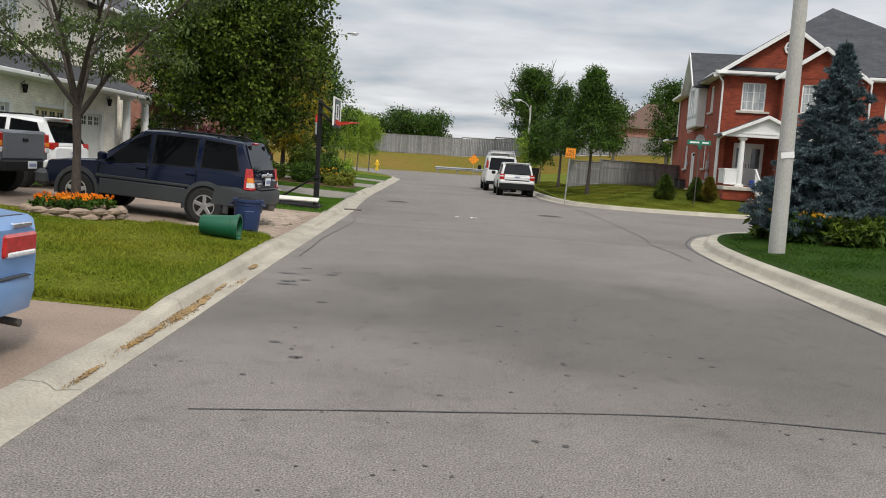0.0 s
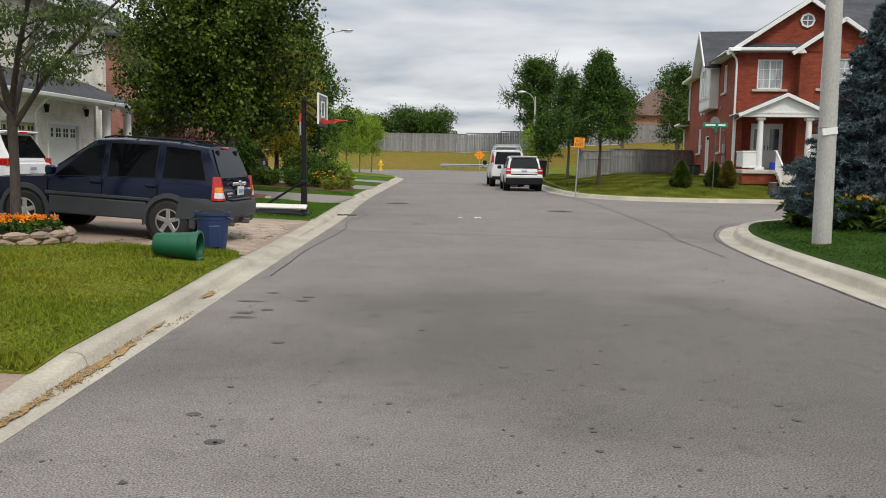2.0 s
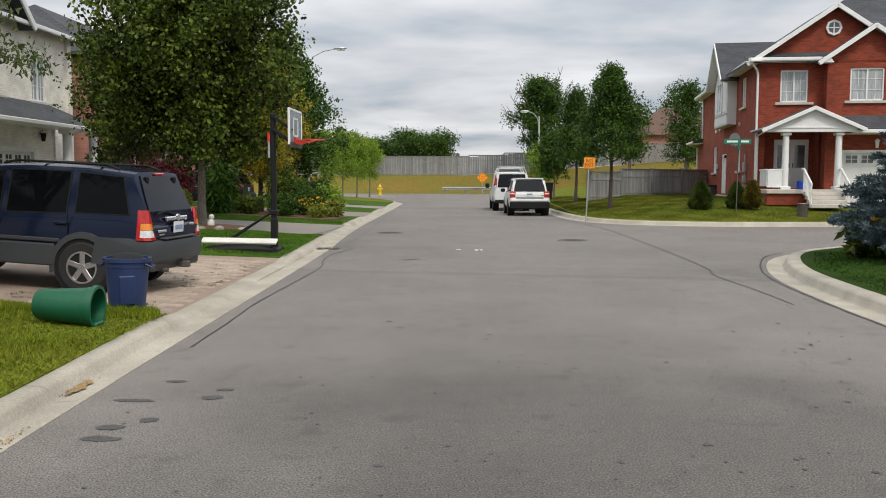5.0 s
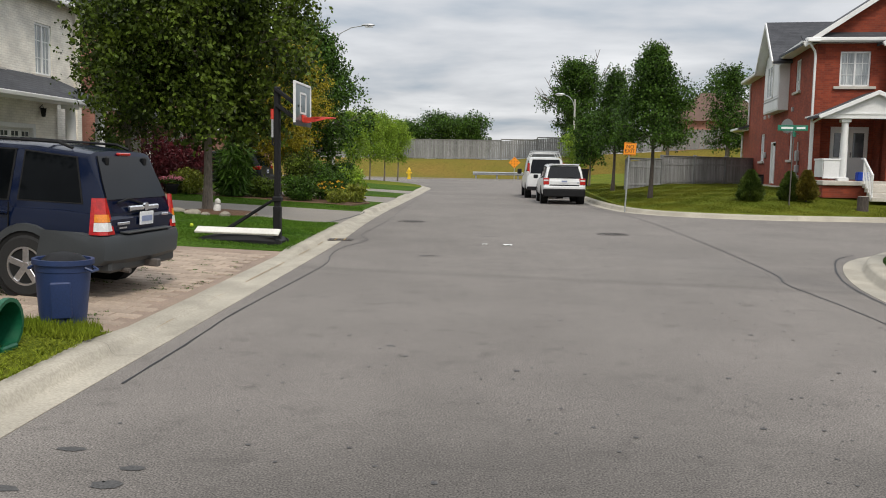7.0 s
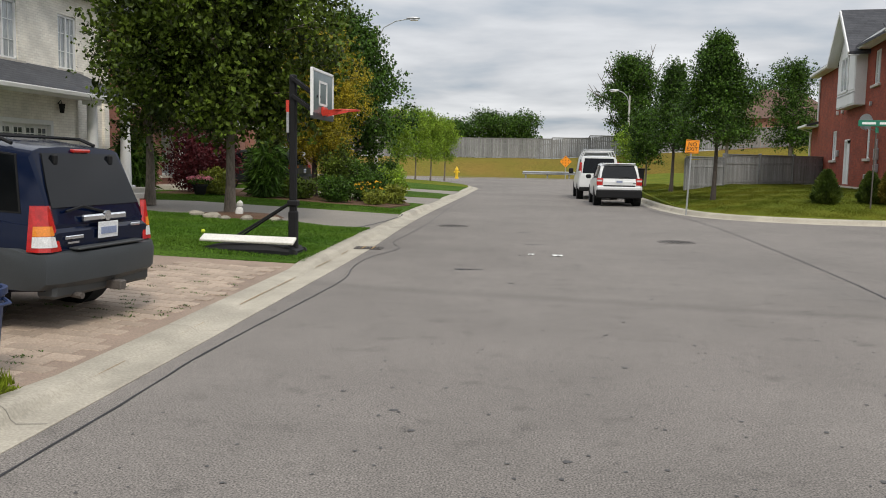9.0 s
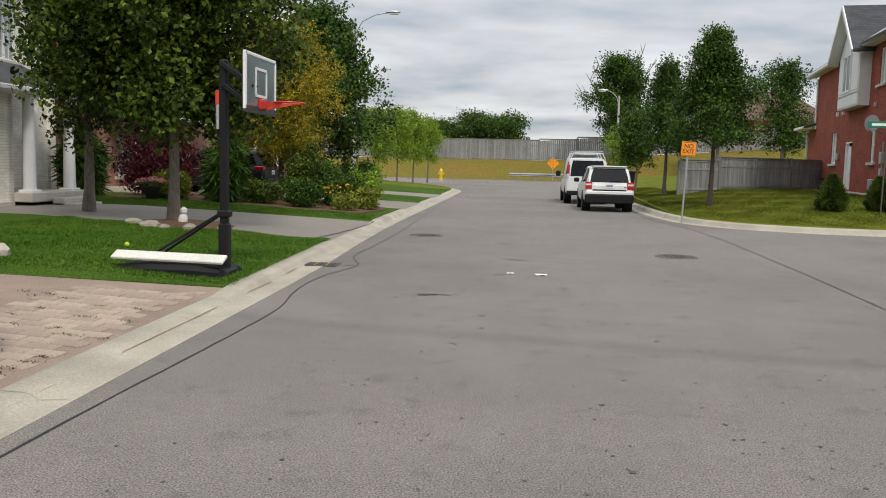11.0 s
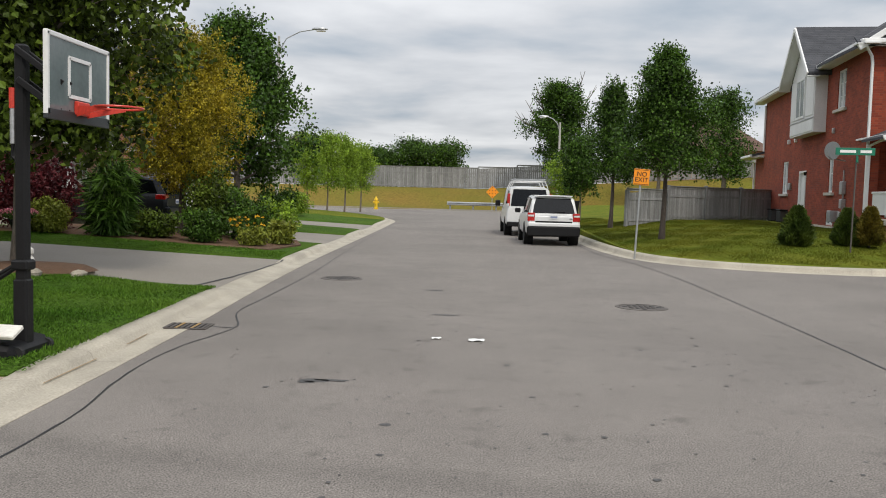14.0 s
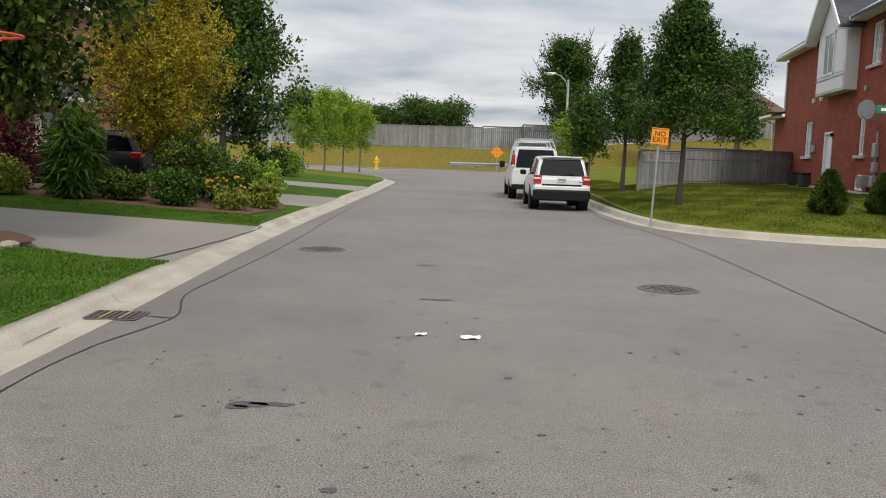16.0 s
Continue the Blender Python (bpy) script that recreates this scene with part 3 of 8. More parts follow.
def window(parent, m, w, h, cols=2, rows=3, glass=None, sill=True, bars=True, frame_mat=None):
    """A window in an opening whose lower left corner is at the origin; outside is -y."""
    fm = frame_mat or WHITE
    win = part("window", Shape().box((w / 2, 0.10, h / 2), (w - 0.02, 0.02, h - 0.02)), glass or CURTAIN_GLASS, parent, m=m)
    f = Shape()
    for c, s in (((w / 2, 0.07, 0.035), (w, 0.07, 0.07)), ((w / 2, 0.07, h - 0.035), (w, 0.07, 0.07)), ((0.035, 0.07, h / 2), (0.07, 0.07, h)), ((w - 0.035, 0.07, h / 2), (0.07, 0.07, h))):
        f.box(c, s, b=0.008)
    if cols > 1:
        f.box((w / 2, 0.07, h / 2), (0.07, 0.06, h - 0.1), b=0.008)
    part("frame", f, fm, win)
    if bars:
        g = Shape()
        for k in range(1, rows):
            g.box((w / 2, 0.082, h * k / rows), (w - 0.1, 0.02, 0.022))
        for k in range(cols * 2):
            if k % 2:
                g.box((w * k / (cols * 2), 0.082, h / 2), (0.022, 0.02, h - 0.1))
        part("glazing_bar", g, fm, win)
    if sill:
        part("sill", Shape().box((w / 2, -0.01, -0.055), (w + 0.44, 0.18, 0.11), b=0.01), STONE, win)
    return win


def gable_trim(parent, pts, y, depth=0.3, size=0.22):
    """White rake boards along the slopes of a gable, given left foot, apex, right foot as (x, z)."""
    for (x0, z0), (x1, z1) in zip(pts, pts[1:]):
        d = Vector((x1 - x0, 0, z1 - z0))
        ang = math.atan2(z1 - z0, x1 - x0)
        c = ((x0 + x1) / 2, y, (z0 + z1) / 2 - size / 2)
        part("rake_board", Shape().box(c, (d.length + 0.05, depth, size), m=Matrix.Rotation(-ang, 4, "Y"), b=0.01), WHITE, parent)


def slab(s, quad, t=0.10):
    """A roof plane with thickness, from its upper corners."""
    low = [(x, y, z - t) for x, y, z in quad]
    n = len(quad)
    s.add(list(quad) + low, [tuple(range(n)), tuple(range(2 * n - 1, n - 1, -1))] + [(i, (i + 1) % n, (i + 1) % n + n, i + n) for i in range(n)])
    return s


def garage_door(parent, m, w, h, lights=4, mat=None):
    d = part("garage_door", Shape().box((w / 2, 0.12, h / 2), (w, 0.04, h)), mat or WHITE, parent, m=m)
    rows, cols = 4, 4
    for r in range(rows):
        for c in range(cols):
            cx, cz = w * (c + 0.5) / cols, h * (r + 0.5) / rows
            if r == rows - 1:
                part("pane", Shape().box((cx, 0.095, cz), (w / cols - 0.16, 0.02, h / rows - 0.2)), GLASS, d)
                g = Shape().box((cx, 0.088, cz), (0.025, 0.02, h / rows - 0.18)).box((cx, 0.088, cz), (w / cols - 0.14, 0.02, 0.025))
                for sx in (-1, 1):
                    g.box((cx + sx * (w / cols / 2 - 0.07), 0.092, cz), (0.03, 0.03, h / rows - 0.16))
                    g.box((cx, 0.092, cz + sx * (h / rows / 2 - 0.09)), (w / cols - 0.12, 0.03, 0.03))
                part("muntin", g, mat or WHITE, d)
            else:
                part("panel", Shape().box((cx, 0.098, cz), (w / cols - 0.14, 0.02, h / rows - 0.14), b=0.009), mat or WHITE, d)
    fr = Shape().box((-0.06, 0.05, h / 2), (0.12, 0.16, h)).box((w + 0.06, 0.05, h / 2), (0.12, 0.16, h)).box((w / 2, 0.05, h + 0.06), (w + 0.24, 0.16, 0.12))
    part("door_frame", fr, WHITE, d)
    return d


def brick_house():
    H = thing("brick_house", pose(12.4, 42.0, 0, 0, 0, -5), "two-storey red brick house with white trim and dark shingle roof", "house")
    Z0, Z1 = 0.55, 6.72
    # the side towards the street stands a little askew to the front
    Q, L = pose(0.25, 0, 0, 0, 0, -2.2), 16.8
    # front: two faces, the second 0.5 m proud
    part("wall", wall_with_holes(Shape(), 2.65, Z0, Z1, [(0.88, 2.02, 5.03, 6.40), (0.10, 2.65, 1.35, 3.95)], 0.3), BRICK_RED, H, m=pose(0.25, 0, 0))
    part("wall", wall_with_holes(Shape(), 4.0, Z0, Z1, [(0.92, 2.29, 5.03, 6.40), (0.80, 3.35, 0.75, 2.88)], 0.3), BRICK_RED, H, m=pose(2.9, -0.5, 0))
    part("wall", Shape().box((2.9, -0.25, 5.3), (0.02, 0.5, 2.64)), BRICK_RED, H)
    part("wall", Shape().box((6.9, -0.25, 3.6), (0.02, 0.5, 6.0)), BRICK_RED, H)
    part("wall", wall_with_holes(Shape(), 7.0, Z0, Z1, [(1.0, 2.3, 5.03, 6.40), (3.6, 5.0, 5.03, 6.40), (1.2, 3.7, 0.75, 2.88)], 0.3), BRICK_RED, H, m=pose(6.9, 0, 0))
    # side wall, towards the street
    part("wall", wall_with_holes(Shape(), L, Z0, Z1 + 0.1, [(L - b, L - a, c, d) for a, b, c, d in ((2.95, 3.95, 5.12, 6.5), (11.25, 12.35, 2.13, 3.58), (7.95, 9.0, 1.0, 2.98), (4.0, 4.6, 2.15, 3.55), (3.75, 4.75, 0.95, 1.40))], 0.3),
         BRICK_RED, H, m=Q @ pose(0, L, 0, 0, 0, -90))
    part("wall", Shape().box((7.5, L, 3.6), (13, 0.3, 6.0)), BRICK_RED, H)
    part("wall", Shape().box((13.85, L / 2, 3.6), (0.3, L - 0.4, 6.0)), BRICK_RED, H)
    part("foundation", Shape().box((-0.02, L / 2, 0.7), (0.06, L + 0.04, 0.45)), STONE, H, m=Q)
    part("foundation", Shape().box((1.45, -0.02, 0.7), (2.9, 0.06, 0.45)), STONE, H)
    for x, w, y in ((1.13, 1.14, 0), (3.82, 1.37, -0.5), (7.9, 1.3, 0), (10.5, 1.4, 0)):
        window(H, pose(x, y, 5.03), w, 1.37)
    S = lambda n, z: Q @ pose(0, n, z, 0, 0, -90)
    window(H, S(3.95, 5.12), 1.0, 1.38, cols=2, rows=3)
    window(H, S(12.35, 2.13), 1.1, 1.45, cols=2, rows=2)
    window(H, S(4.6, 2.15), 0.6, 1.4, cols=1, rows=2)
    window(H, S(4.75, 0.95), 1.0, 0.45, cols=2, rows=1, sill=False, bars=False, glass=GLASS)
    sd = part("side_door", Shape().box((0.525, 0.09, 0.99), (1.05, 0.05, 1.98), b=0.01), WHITE, H, m=S(9.0, 1.0))
    part("door_frame", Shape().box((0.0, 0.04, 0.99), (0.09, 0.14, 1.98)).box((1.05, 0.04, 0.99), (0.09, 0.14, 1.98)).box((0.525, 0.04, 2.02), (1.14, 0.14, 0.09)), WHITE, sd)
    part("door_lamp", Shape().tube([(1.22, -0.08, 1.86), (1.22, -0.08, 2.0)], [0.04, 0.07], 8), BLACK_PLASTIC, sd)
    # projecting bay with its own small gable, white panels
    bay = part("bay", Shape().box((-0.22, 7.27, 5.6), (0.46, 3.86, 2.32), b=0.01), SIDING, H, m=Q)
    part("window", Shape().box((-0.465, 7.5, 5.9), (0.03, 1.35, 1.4)), CURTAIN_GLASS, bay)
    fr = Shape()
    for y in (6.82, 7.5, 8.18):
        fr.box((-0.475, y, 5.9), (0.05, 0.09, 1.56))
    for z in (5.15, 6.66):
        fr.box((-0.475, 7.5, z), (0.05, 1.45, 0.09))
    part("frame", fr, WHITE, bay)
    for y, w in ((6.0, 1.15), (8.75, 0.75)):
        part("panel", Shape().box((-0.462, y, 5.88), (0.03, w, 1.55), b=0.012), SIDING, bay)
    part("panel", Shape().box((-0.462, 7.27, 4.72), (0.03, 3.7, 0.44), b=0.012), SIDING, bay)
    part("apron_line", Shape().box((-0.47, 7.27, 5.0), (0.04, 3.86, 0.03)), GALV, bay)
    part("bay_gable", Shape().add([(-0.45, 5.35, 6.74), (-0.45, 9.2, 6.74), (-0.45, 7.27, 8.5), (-0.2, 5.35, 6.74), (-0.2, 9.2, 6.74), (-0.2, 7.27, 8.5)], [(0, 1, 2), (3, 5, 4), (0, 3, 4, 1), (1, 4, 5, 2), (2, 5, 3, 0)]), SIDING, bay)
    br = Shape()
    slab(br, [(-0.85, 4.85, 6.62), (-0.85, 7.27, 8.72), (3.2, 7.27, 8.72), (3.2, 4.85, 6.62)], 0.12)
    slab(br, [(-0.85, 7.27, 8.72), (-0.85, 9.7, 6.62), (3.2, 9.7, 6.62), (3.2, 7.27, 8.72)], 0.12)
    part("bay_roof", br, SHINGLE, H, m=Q)
    for y0, y1 in ((4.85, 7.27), (9.7, 7.27)):
        part("rake_board", Shape().box((-0.87, (y0 + y1) / 2, 7.58), (0.06, math.hypot(2.42, 2.1), 0.17), m=Matrix.Rotation(math.atan2(2.1, y1 - y0), 4, "X"), b=0.01), WHITE, H, m=Q)
        part("bay_soffit", Shape().box((-0.65, (y0 + y1) / 2, 7.50), (0.42, math.hypot(2.42, 2.1), 0.03), m=Matrix.Rotation(math.atan2(2.1, y1 - y0), 4, "X")), WHITE, H, m=Q)
    for y in (9.85, 11.1):
        part("wall_vent", Shape().box((-0.06, y, 4.42), (0.12, 0.14, 0.2), b=0.02), WHITE, H, m=Q)
    # main hip roof
    e, zt = 0.45, 6.95
    ridge = [(6.9, 6.2, 11.35), (6.9, 10.6, 11.35)]
    c = [(0.25 - e, -0.3, zt), (14.3, -0.3, zt), (14.3, L + 0.4, zt), (0.25 - e + 0.66, L + 0.4, zt)]
    rf = Shape()
    for q in ([c[0], c[1], ridge[0]], [c[1], c[2], ridge[1], ridge[0]], [c[2], c[3], ridge[1]], [c[3], c[0], ridge[0], ridge[1]]):
        slab(rf, q, 0.1)
    part("roof", rf, SHINGLE, H)
    # front gable over the entrance, and the smaller one over the proud face
    part("gable", Shape().poly((0.2, -0.02, 6.86), (6.5, -0.02, 6.86), (3.25, -0.02, 9.02)), BRICK_RED, H)
    part("gable", Shape().poly((2.9, -0.5, 6.62), (6.9, -0.5, 6.62), (6.35, -0.5, 6.9), (4.65, -0.5, 8.05), (2.95, -0.5, 6.9)), BRICK_RED, H)
    gr = Shape()
    for x0, ax, x1, zf, za, y0, yb in ((-0.35, 3.25, 6.85, 6.72, 9.15, -0.4, 4.0), (2.45, 4.65, 6.85, 6.68, 8.2, -0.85, 2.4)):
        slab(gr, [(x0, y0, zf), (ax, y0, za), (ax, yb, za), (x0, yb, zf)], 0.1)
        slab(gr, [(ax, y0, za), (x1, y0, zf), (x1, yb, zf), (ax, yb, za)], 0.1)
    part("gable_roof", gr, SHINGLE, H)
    gable_trim(H, [(-0.35, 6.70), (3.25, 9.13), (6.85, 6.70)], -0.42, 0.1, 0.18)
    gable_trim(H, [(2.45, 6.66), (4.65, 8.18), (6.85, 6.66)], -0.87, 0.1, 0.18)
    part("skirt_roof", slab(Shape(), [(-0.4, -0.45, 6.74), (2.9, -0.45, 6.74), (2.9, 0.0, 7.02), (-0.4, 0.0, 7.02)], 0.06), SHINGLE, H)
    for a, b in (((-0.2, -0.48), (2.6, -0.48)), ((-0.48, -0.45), (-0.48, 4.9)), ((-0.48, 9.65), (-0.48, L + 0.4)), ((6.9, -0.48), (14, -0.48))):
        side = Q if a[0] == b[0] else None
        cx, cy = (a[0] + b[0]) / 2, (a[1] + b[1]) / 2
        part("gutter", Shape().box((cx, cy, 6.81), (abs(b[0] - a[0]) + 0.12, abs(b[1] - a[1]) + 0.12, 0.14), b=0.02), WHITE, H, m=side)
        part("soffit", Shape().box((cx + (0.22 if a[0] == b[0] else 0), cy + (0.22 if a[1] == b[1] else 0), 6.73), (abs(b[0] - a[0]) + 0.45, abs(b[1] - a[1]) + 0.45, 0.04)), WHITE, H, m=side)
    for k in range(4):
        part("return_board", Shape().box((2.75, -0.7 - 0.002 * k, 6.62 + 0.06 * k), (0.55 - 0.1 * k, 0.35, 0.07), b=0.01), WHITE, H)
    # eight-sided window in the gable
    oc = part("octagon_window", Shape().tube([(3.22, -0.05, 8.15), (3.22, -0.02, 8.15)], 0.28, 8), GLASS, H)
    part("frame", Shape().ring((3.22, -0.06, 8.15), "y", 0.25, 0.34, 0.08, 8), WHITE, oc)
    part("glazing_bar", Shape().box((3.22, -0.07, 8.15), (0.04, 0.03, 0.54)).box((3.22, -0.07, 8.15), (0.54, 0.03, 0.04)), WHITE, oc)
    # downspouts
    for pts in ([(-0.17, -0.45, 6.66), (0.13, -0.1, 6.4), (0.17, -0.08, 6.2), (0.17, -0.08, 0.75)], [(0.25, -1.75, 3.8), (0.22, -0.1, 3.6), (0.22, -0.07, 0.85)], [(0.83, L - 0.1, 6.6), (0.83, L - 0.1, 4.3)], [(6.95, -0.6, 6.6), (6.95, -0.56, 0.8)]):
        part("downspout", Shape().tube(pts, 0.05, 6), WHITE, H)
    # porch
    deck = part("porch_deck", Shape().box((1.9, -0.75, 1.22), (3.3, 2.1, 0.18), b=0.02), STONE, H)
    part("porch_base", Shape().box((1.9, -0.72, 0.9), (3.2, 1.95, 0.48)), BRICK_RED, H)
    for k in range(4):
        part("step", Shape().box((2.45, -1.95 - 0.28 * k, 1.14 - 0.16 * k), (1.5, 0.34, 0.16), b=0.015), STONE, H)
    part("porch_back_wall", wall_with_holes(Shape(), 3.6, 1.3, 4.0, [(0.95, 2.45, 1.3, 3.5)], 0.2), BRICK_RED, H, m=pose(0.3, 1.2, 0))
    part("porch_side", Shape().box((0.33, 0.65, 2.6), (0.05, 1.2, 2.7)), BRICK_RED, H)
    part("porch_side", Shape().box((2.93, 0.35, 2.6), (0.05, 1.75, 2.7)), BRICK_RED, H)
    part("porch_ceiling", Shape().box((1.9, -0.3, 3.86), (3.4, 2.9, 0.06)), WHITE, H)
    fd = part("front_door", Shape().box((0.75, 0.1, 1.1), (1.5, 0.05, 2.2)), WHITE, H, "white double front door with dark glass lights", m=pose(1.25, 1.2, 1.3))
    for k in range(2):
        x = 0.38 + 0.74 * k
        part("leaf", Shape().box((x, 0.065, 1.06), (0.70, 0.03, 2.08), b=0.01), WHITE, fd)
        part("glass_light", Shape().box((x, 0.045, 1.45), (0.42, 0.02, 1.0), b=0.005), GLASS, fd)
        part("handle", Shape().tube([(0.75 + (k - 0.5) * 0.16, 0.02, 0.95), (0.75 + (k - 0.5) * 0.16, 0.0, 1.05), (0.75 + (k - 0.5) * 0.16, 0.02, 1.15)], 0.02, 6), IRON, fd)
    for x in (1.05, 3.15):
        col = part("column", Shape().tube([(x, -1.45, 1.30), (x, -1.45, 3.64)], [0.15, 0.125], 14), WHITE, H, smooth=True)
        part("base", Shape().box((x, -1.45, 1.37), (0.40, 0.40, 0.14), b=0.02), WHITE, col)
        part("capital", Shape().box((x, -1.45, 3.60), (0.36, 0.36, 0.12), b=0.02), WHITE, col)
    for x, y0, y1, z0, z1 in ((1.72, -1.8, -2.85, 2.15, 1.55), (3.18, -1.8, -2.85, 2.15, 1.55)):
        r = part("stair_rail", Shape().tube([(x, -1.5, z0), (x, y0, z0), (x, y1, z1), (x, y1 - 0.03, z1 - 0.9)], 0.045, 8), WHITE, H)
        for k in range(6):
            y = y0 + (y1 - y0) * k / 6
            z = z0 + (z1 - z0) * k / 6
            part("baluster", Shape().box((x, y, z - 0.42), (0.035, 0.035, 0.84)), WHITE, r)
    r = part("porch_rail", Shape().box((0.7, -1.5, 2.12), (0.75, 0.07, 0.07), b=0.01), WHITE, H)
    part("porch_rail", Shape().box((0.7, -1.5, 1.42), (0.75, 0.06, 0.06), b=0.01), WHITE, H)
    part("porch_rail", Shape().box((0.33, -0.86, 2.12), (0.07, 1.2, 0.07), b=0.01), WHITE, H)
    part("rail_panel", Shape().box((0.7, -1.5, 1.77), (0.70, 0.03, 0.66)), WHITE, H)
    part("rail_panel", Shape().box((0.33, -0.9, 1.77), (0.03, 1.15, 0.66)), WHITE, H)
    pg = Shape().poly((0.35, -1.72, 3.86), (3.75, -1.72, 3.86), (2.05, -1.72, 4.62))
    part("porch_gable", pg, WHITE, H)
    part("porch_beam", Shape().box((2.0, -1.62, 3.77), (3.6, 0.2, 0.2), b=0.01), WHITE, H)
    pr = Shape()
    slab(pr, [(0.0, -1.9, 3.78), (2.05, -1.9, 4.72), (2.05, 0.0, 4.72), (0.0, 0.0, 3.78)], 0.08)
    slab(pr, [(2.05, -1.9, 4.72), (4.05, -1.9, 3.80), (4.05, 0.0, 3.80), (2.05, 0.0, 4.72)], 0.08)
    slab(pr, [(3.6, -1.5, 3.75), (7.1, -1.5, 3.75), (7.1, -0.45, 4.45), (3.6, -0.45, 4.45)], 0.08)
    part("porch_roof", pr, SHINGLE, H)
    gable_trim(H, [(0.0, 3.80), (2.05, 4.72), (4.05, 3.82)], -1.92, 0.06, 0.15)
    part("gutter", Shape().box((5.4, -1.52, 3.70), (3.5, 0.1, 0.14), b=0.02), WHITE, H)
    part("soffit", Shape().box((5.4, -1.0, 3.64), (3.5, 1.0, 0.04)), WHITE, H)
    garage_door(H, pose(3.7, -0.5, 0.75), 2.55, 2.1)
    lamp = part("wall_lamp", Shape().tube([(4.95, -0.62, 3.05), (4.95, -0.62, 3.35)], [0.06, 0.1], 8), WHITE, H)
    part("lamp_cap", Shape().tube([(4.95, -0.62, 3.35), (4.95, -0.62, 3.45)], [0.13, 0.02], 8), WHITE, lamp)
    # dish, meters and vents on the side wall
    d = part("satellite_dish", Shape().loft([[Vector((-0.62 - 0.08 * (r / 0.28) ** 2, 1.7 + r * math.cos(t), 3.53 + r * 1.1 * math.sin(t))) for t in [k * math.pi / 10 for k in range(20)]] for r in (0.03, 0.12, 0.21, 0.28)], caps=True), GALV, H, "grey satellite dish", True, Q @ Matrix.Translation((-0.62, 1.7, 0)) @ Matrix.Rotation(radians(48), 4, "Z") @ Matrix.Translation((0.62, -1.7, 0)))
    part("arm", Shape().tube([(-0.15, 1.5, 3.2), (-0.4, 1.7, 3.25), (-0.60, 1.7, 3.5)], 0.025, 6), GALV, d)
    part("feed", Shape().tube([(-0.62, 1.7, 3.2), (-1.0, 1.7, 3.35), (-1.02, 1.7, 3.5)], 0.018, 6), GALV, d)
    for y, z, sz in ((2.45, 2.3, (0.14, 0.35, 0.45)), (2.35, 1.75, (0.16, 0.28, 0.32)), (2.3, 1.3, (0.2, 0.3, 0.35)), (3.2, 1.3, (0.3, 0.45, 0.4)), (10.6, 2.45, (0.1, 0.35, 0.3)), (4.06, 4.39, (0.1, 0.12, 0.2))):
        part("meter_box", Shape().box((-sz[0] / 2, y, z), sz, b=0.02), GALV, H, m=Q)
    part("meter_pipe", Shape().tube([(-0.06, 2.4, 0.7), (-0.06, 2.4, 2.9)], 0.03, 6), GALV, H, m=Q)
    # low rear wing
    part("rear_roof", slab(Shape(), [(-0.6, L + 0.1, 4.15), (-0.6, L + 3.0, 4.15), (3.5, L + 3.0, 5.3), (3.5, L + 0.1, 5.3)], 0.12), SHINGLE, H, m=Q)
    part("gutter", Shape().box((-0.62, L + 1.55, 4.08), (0.12, 2.9, 0.13), b=0.02), WHITE, H, m=Q)
    part("soffit", Shape().box((-0.3, L + 1.5, 4.02), (0.6, 2.8, 0.03)), WHITE, H, m=Q)
    part("rear_wall", Shape().box((1.6, L + 1.25, 2.3), (3.1, 2.5, 3.5)), BRICK_RED, H, m=Q)
    part("downspout", Shape().tube([(-0.55, L + 2.6, 4.0), (-0.02, L + 2.5, 3.8), (-0.02, L + 2.5, 0.8)], 0.05, 6), WHITE, H, m=Q)
    return H


brick_house()


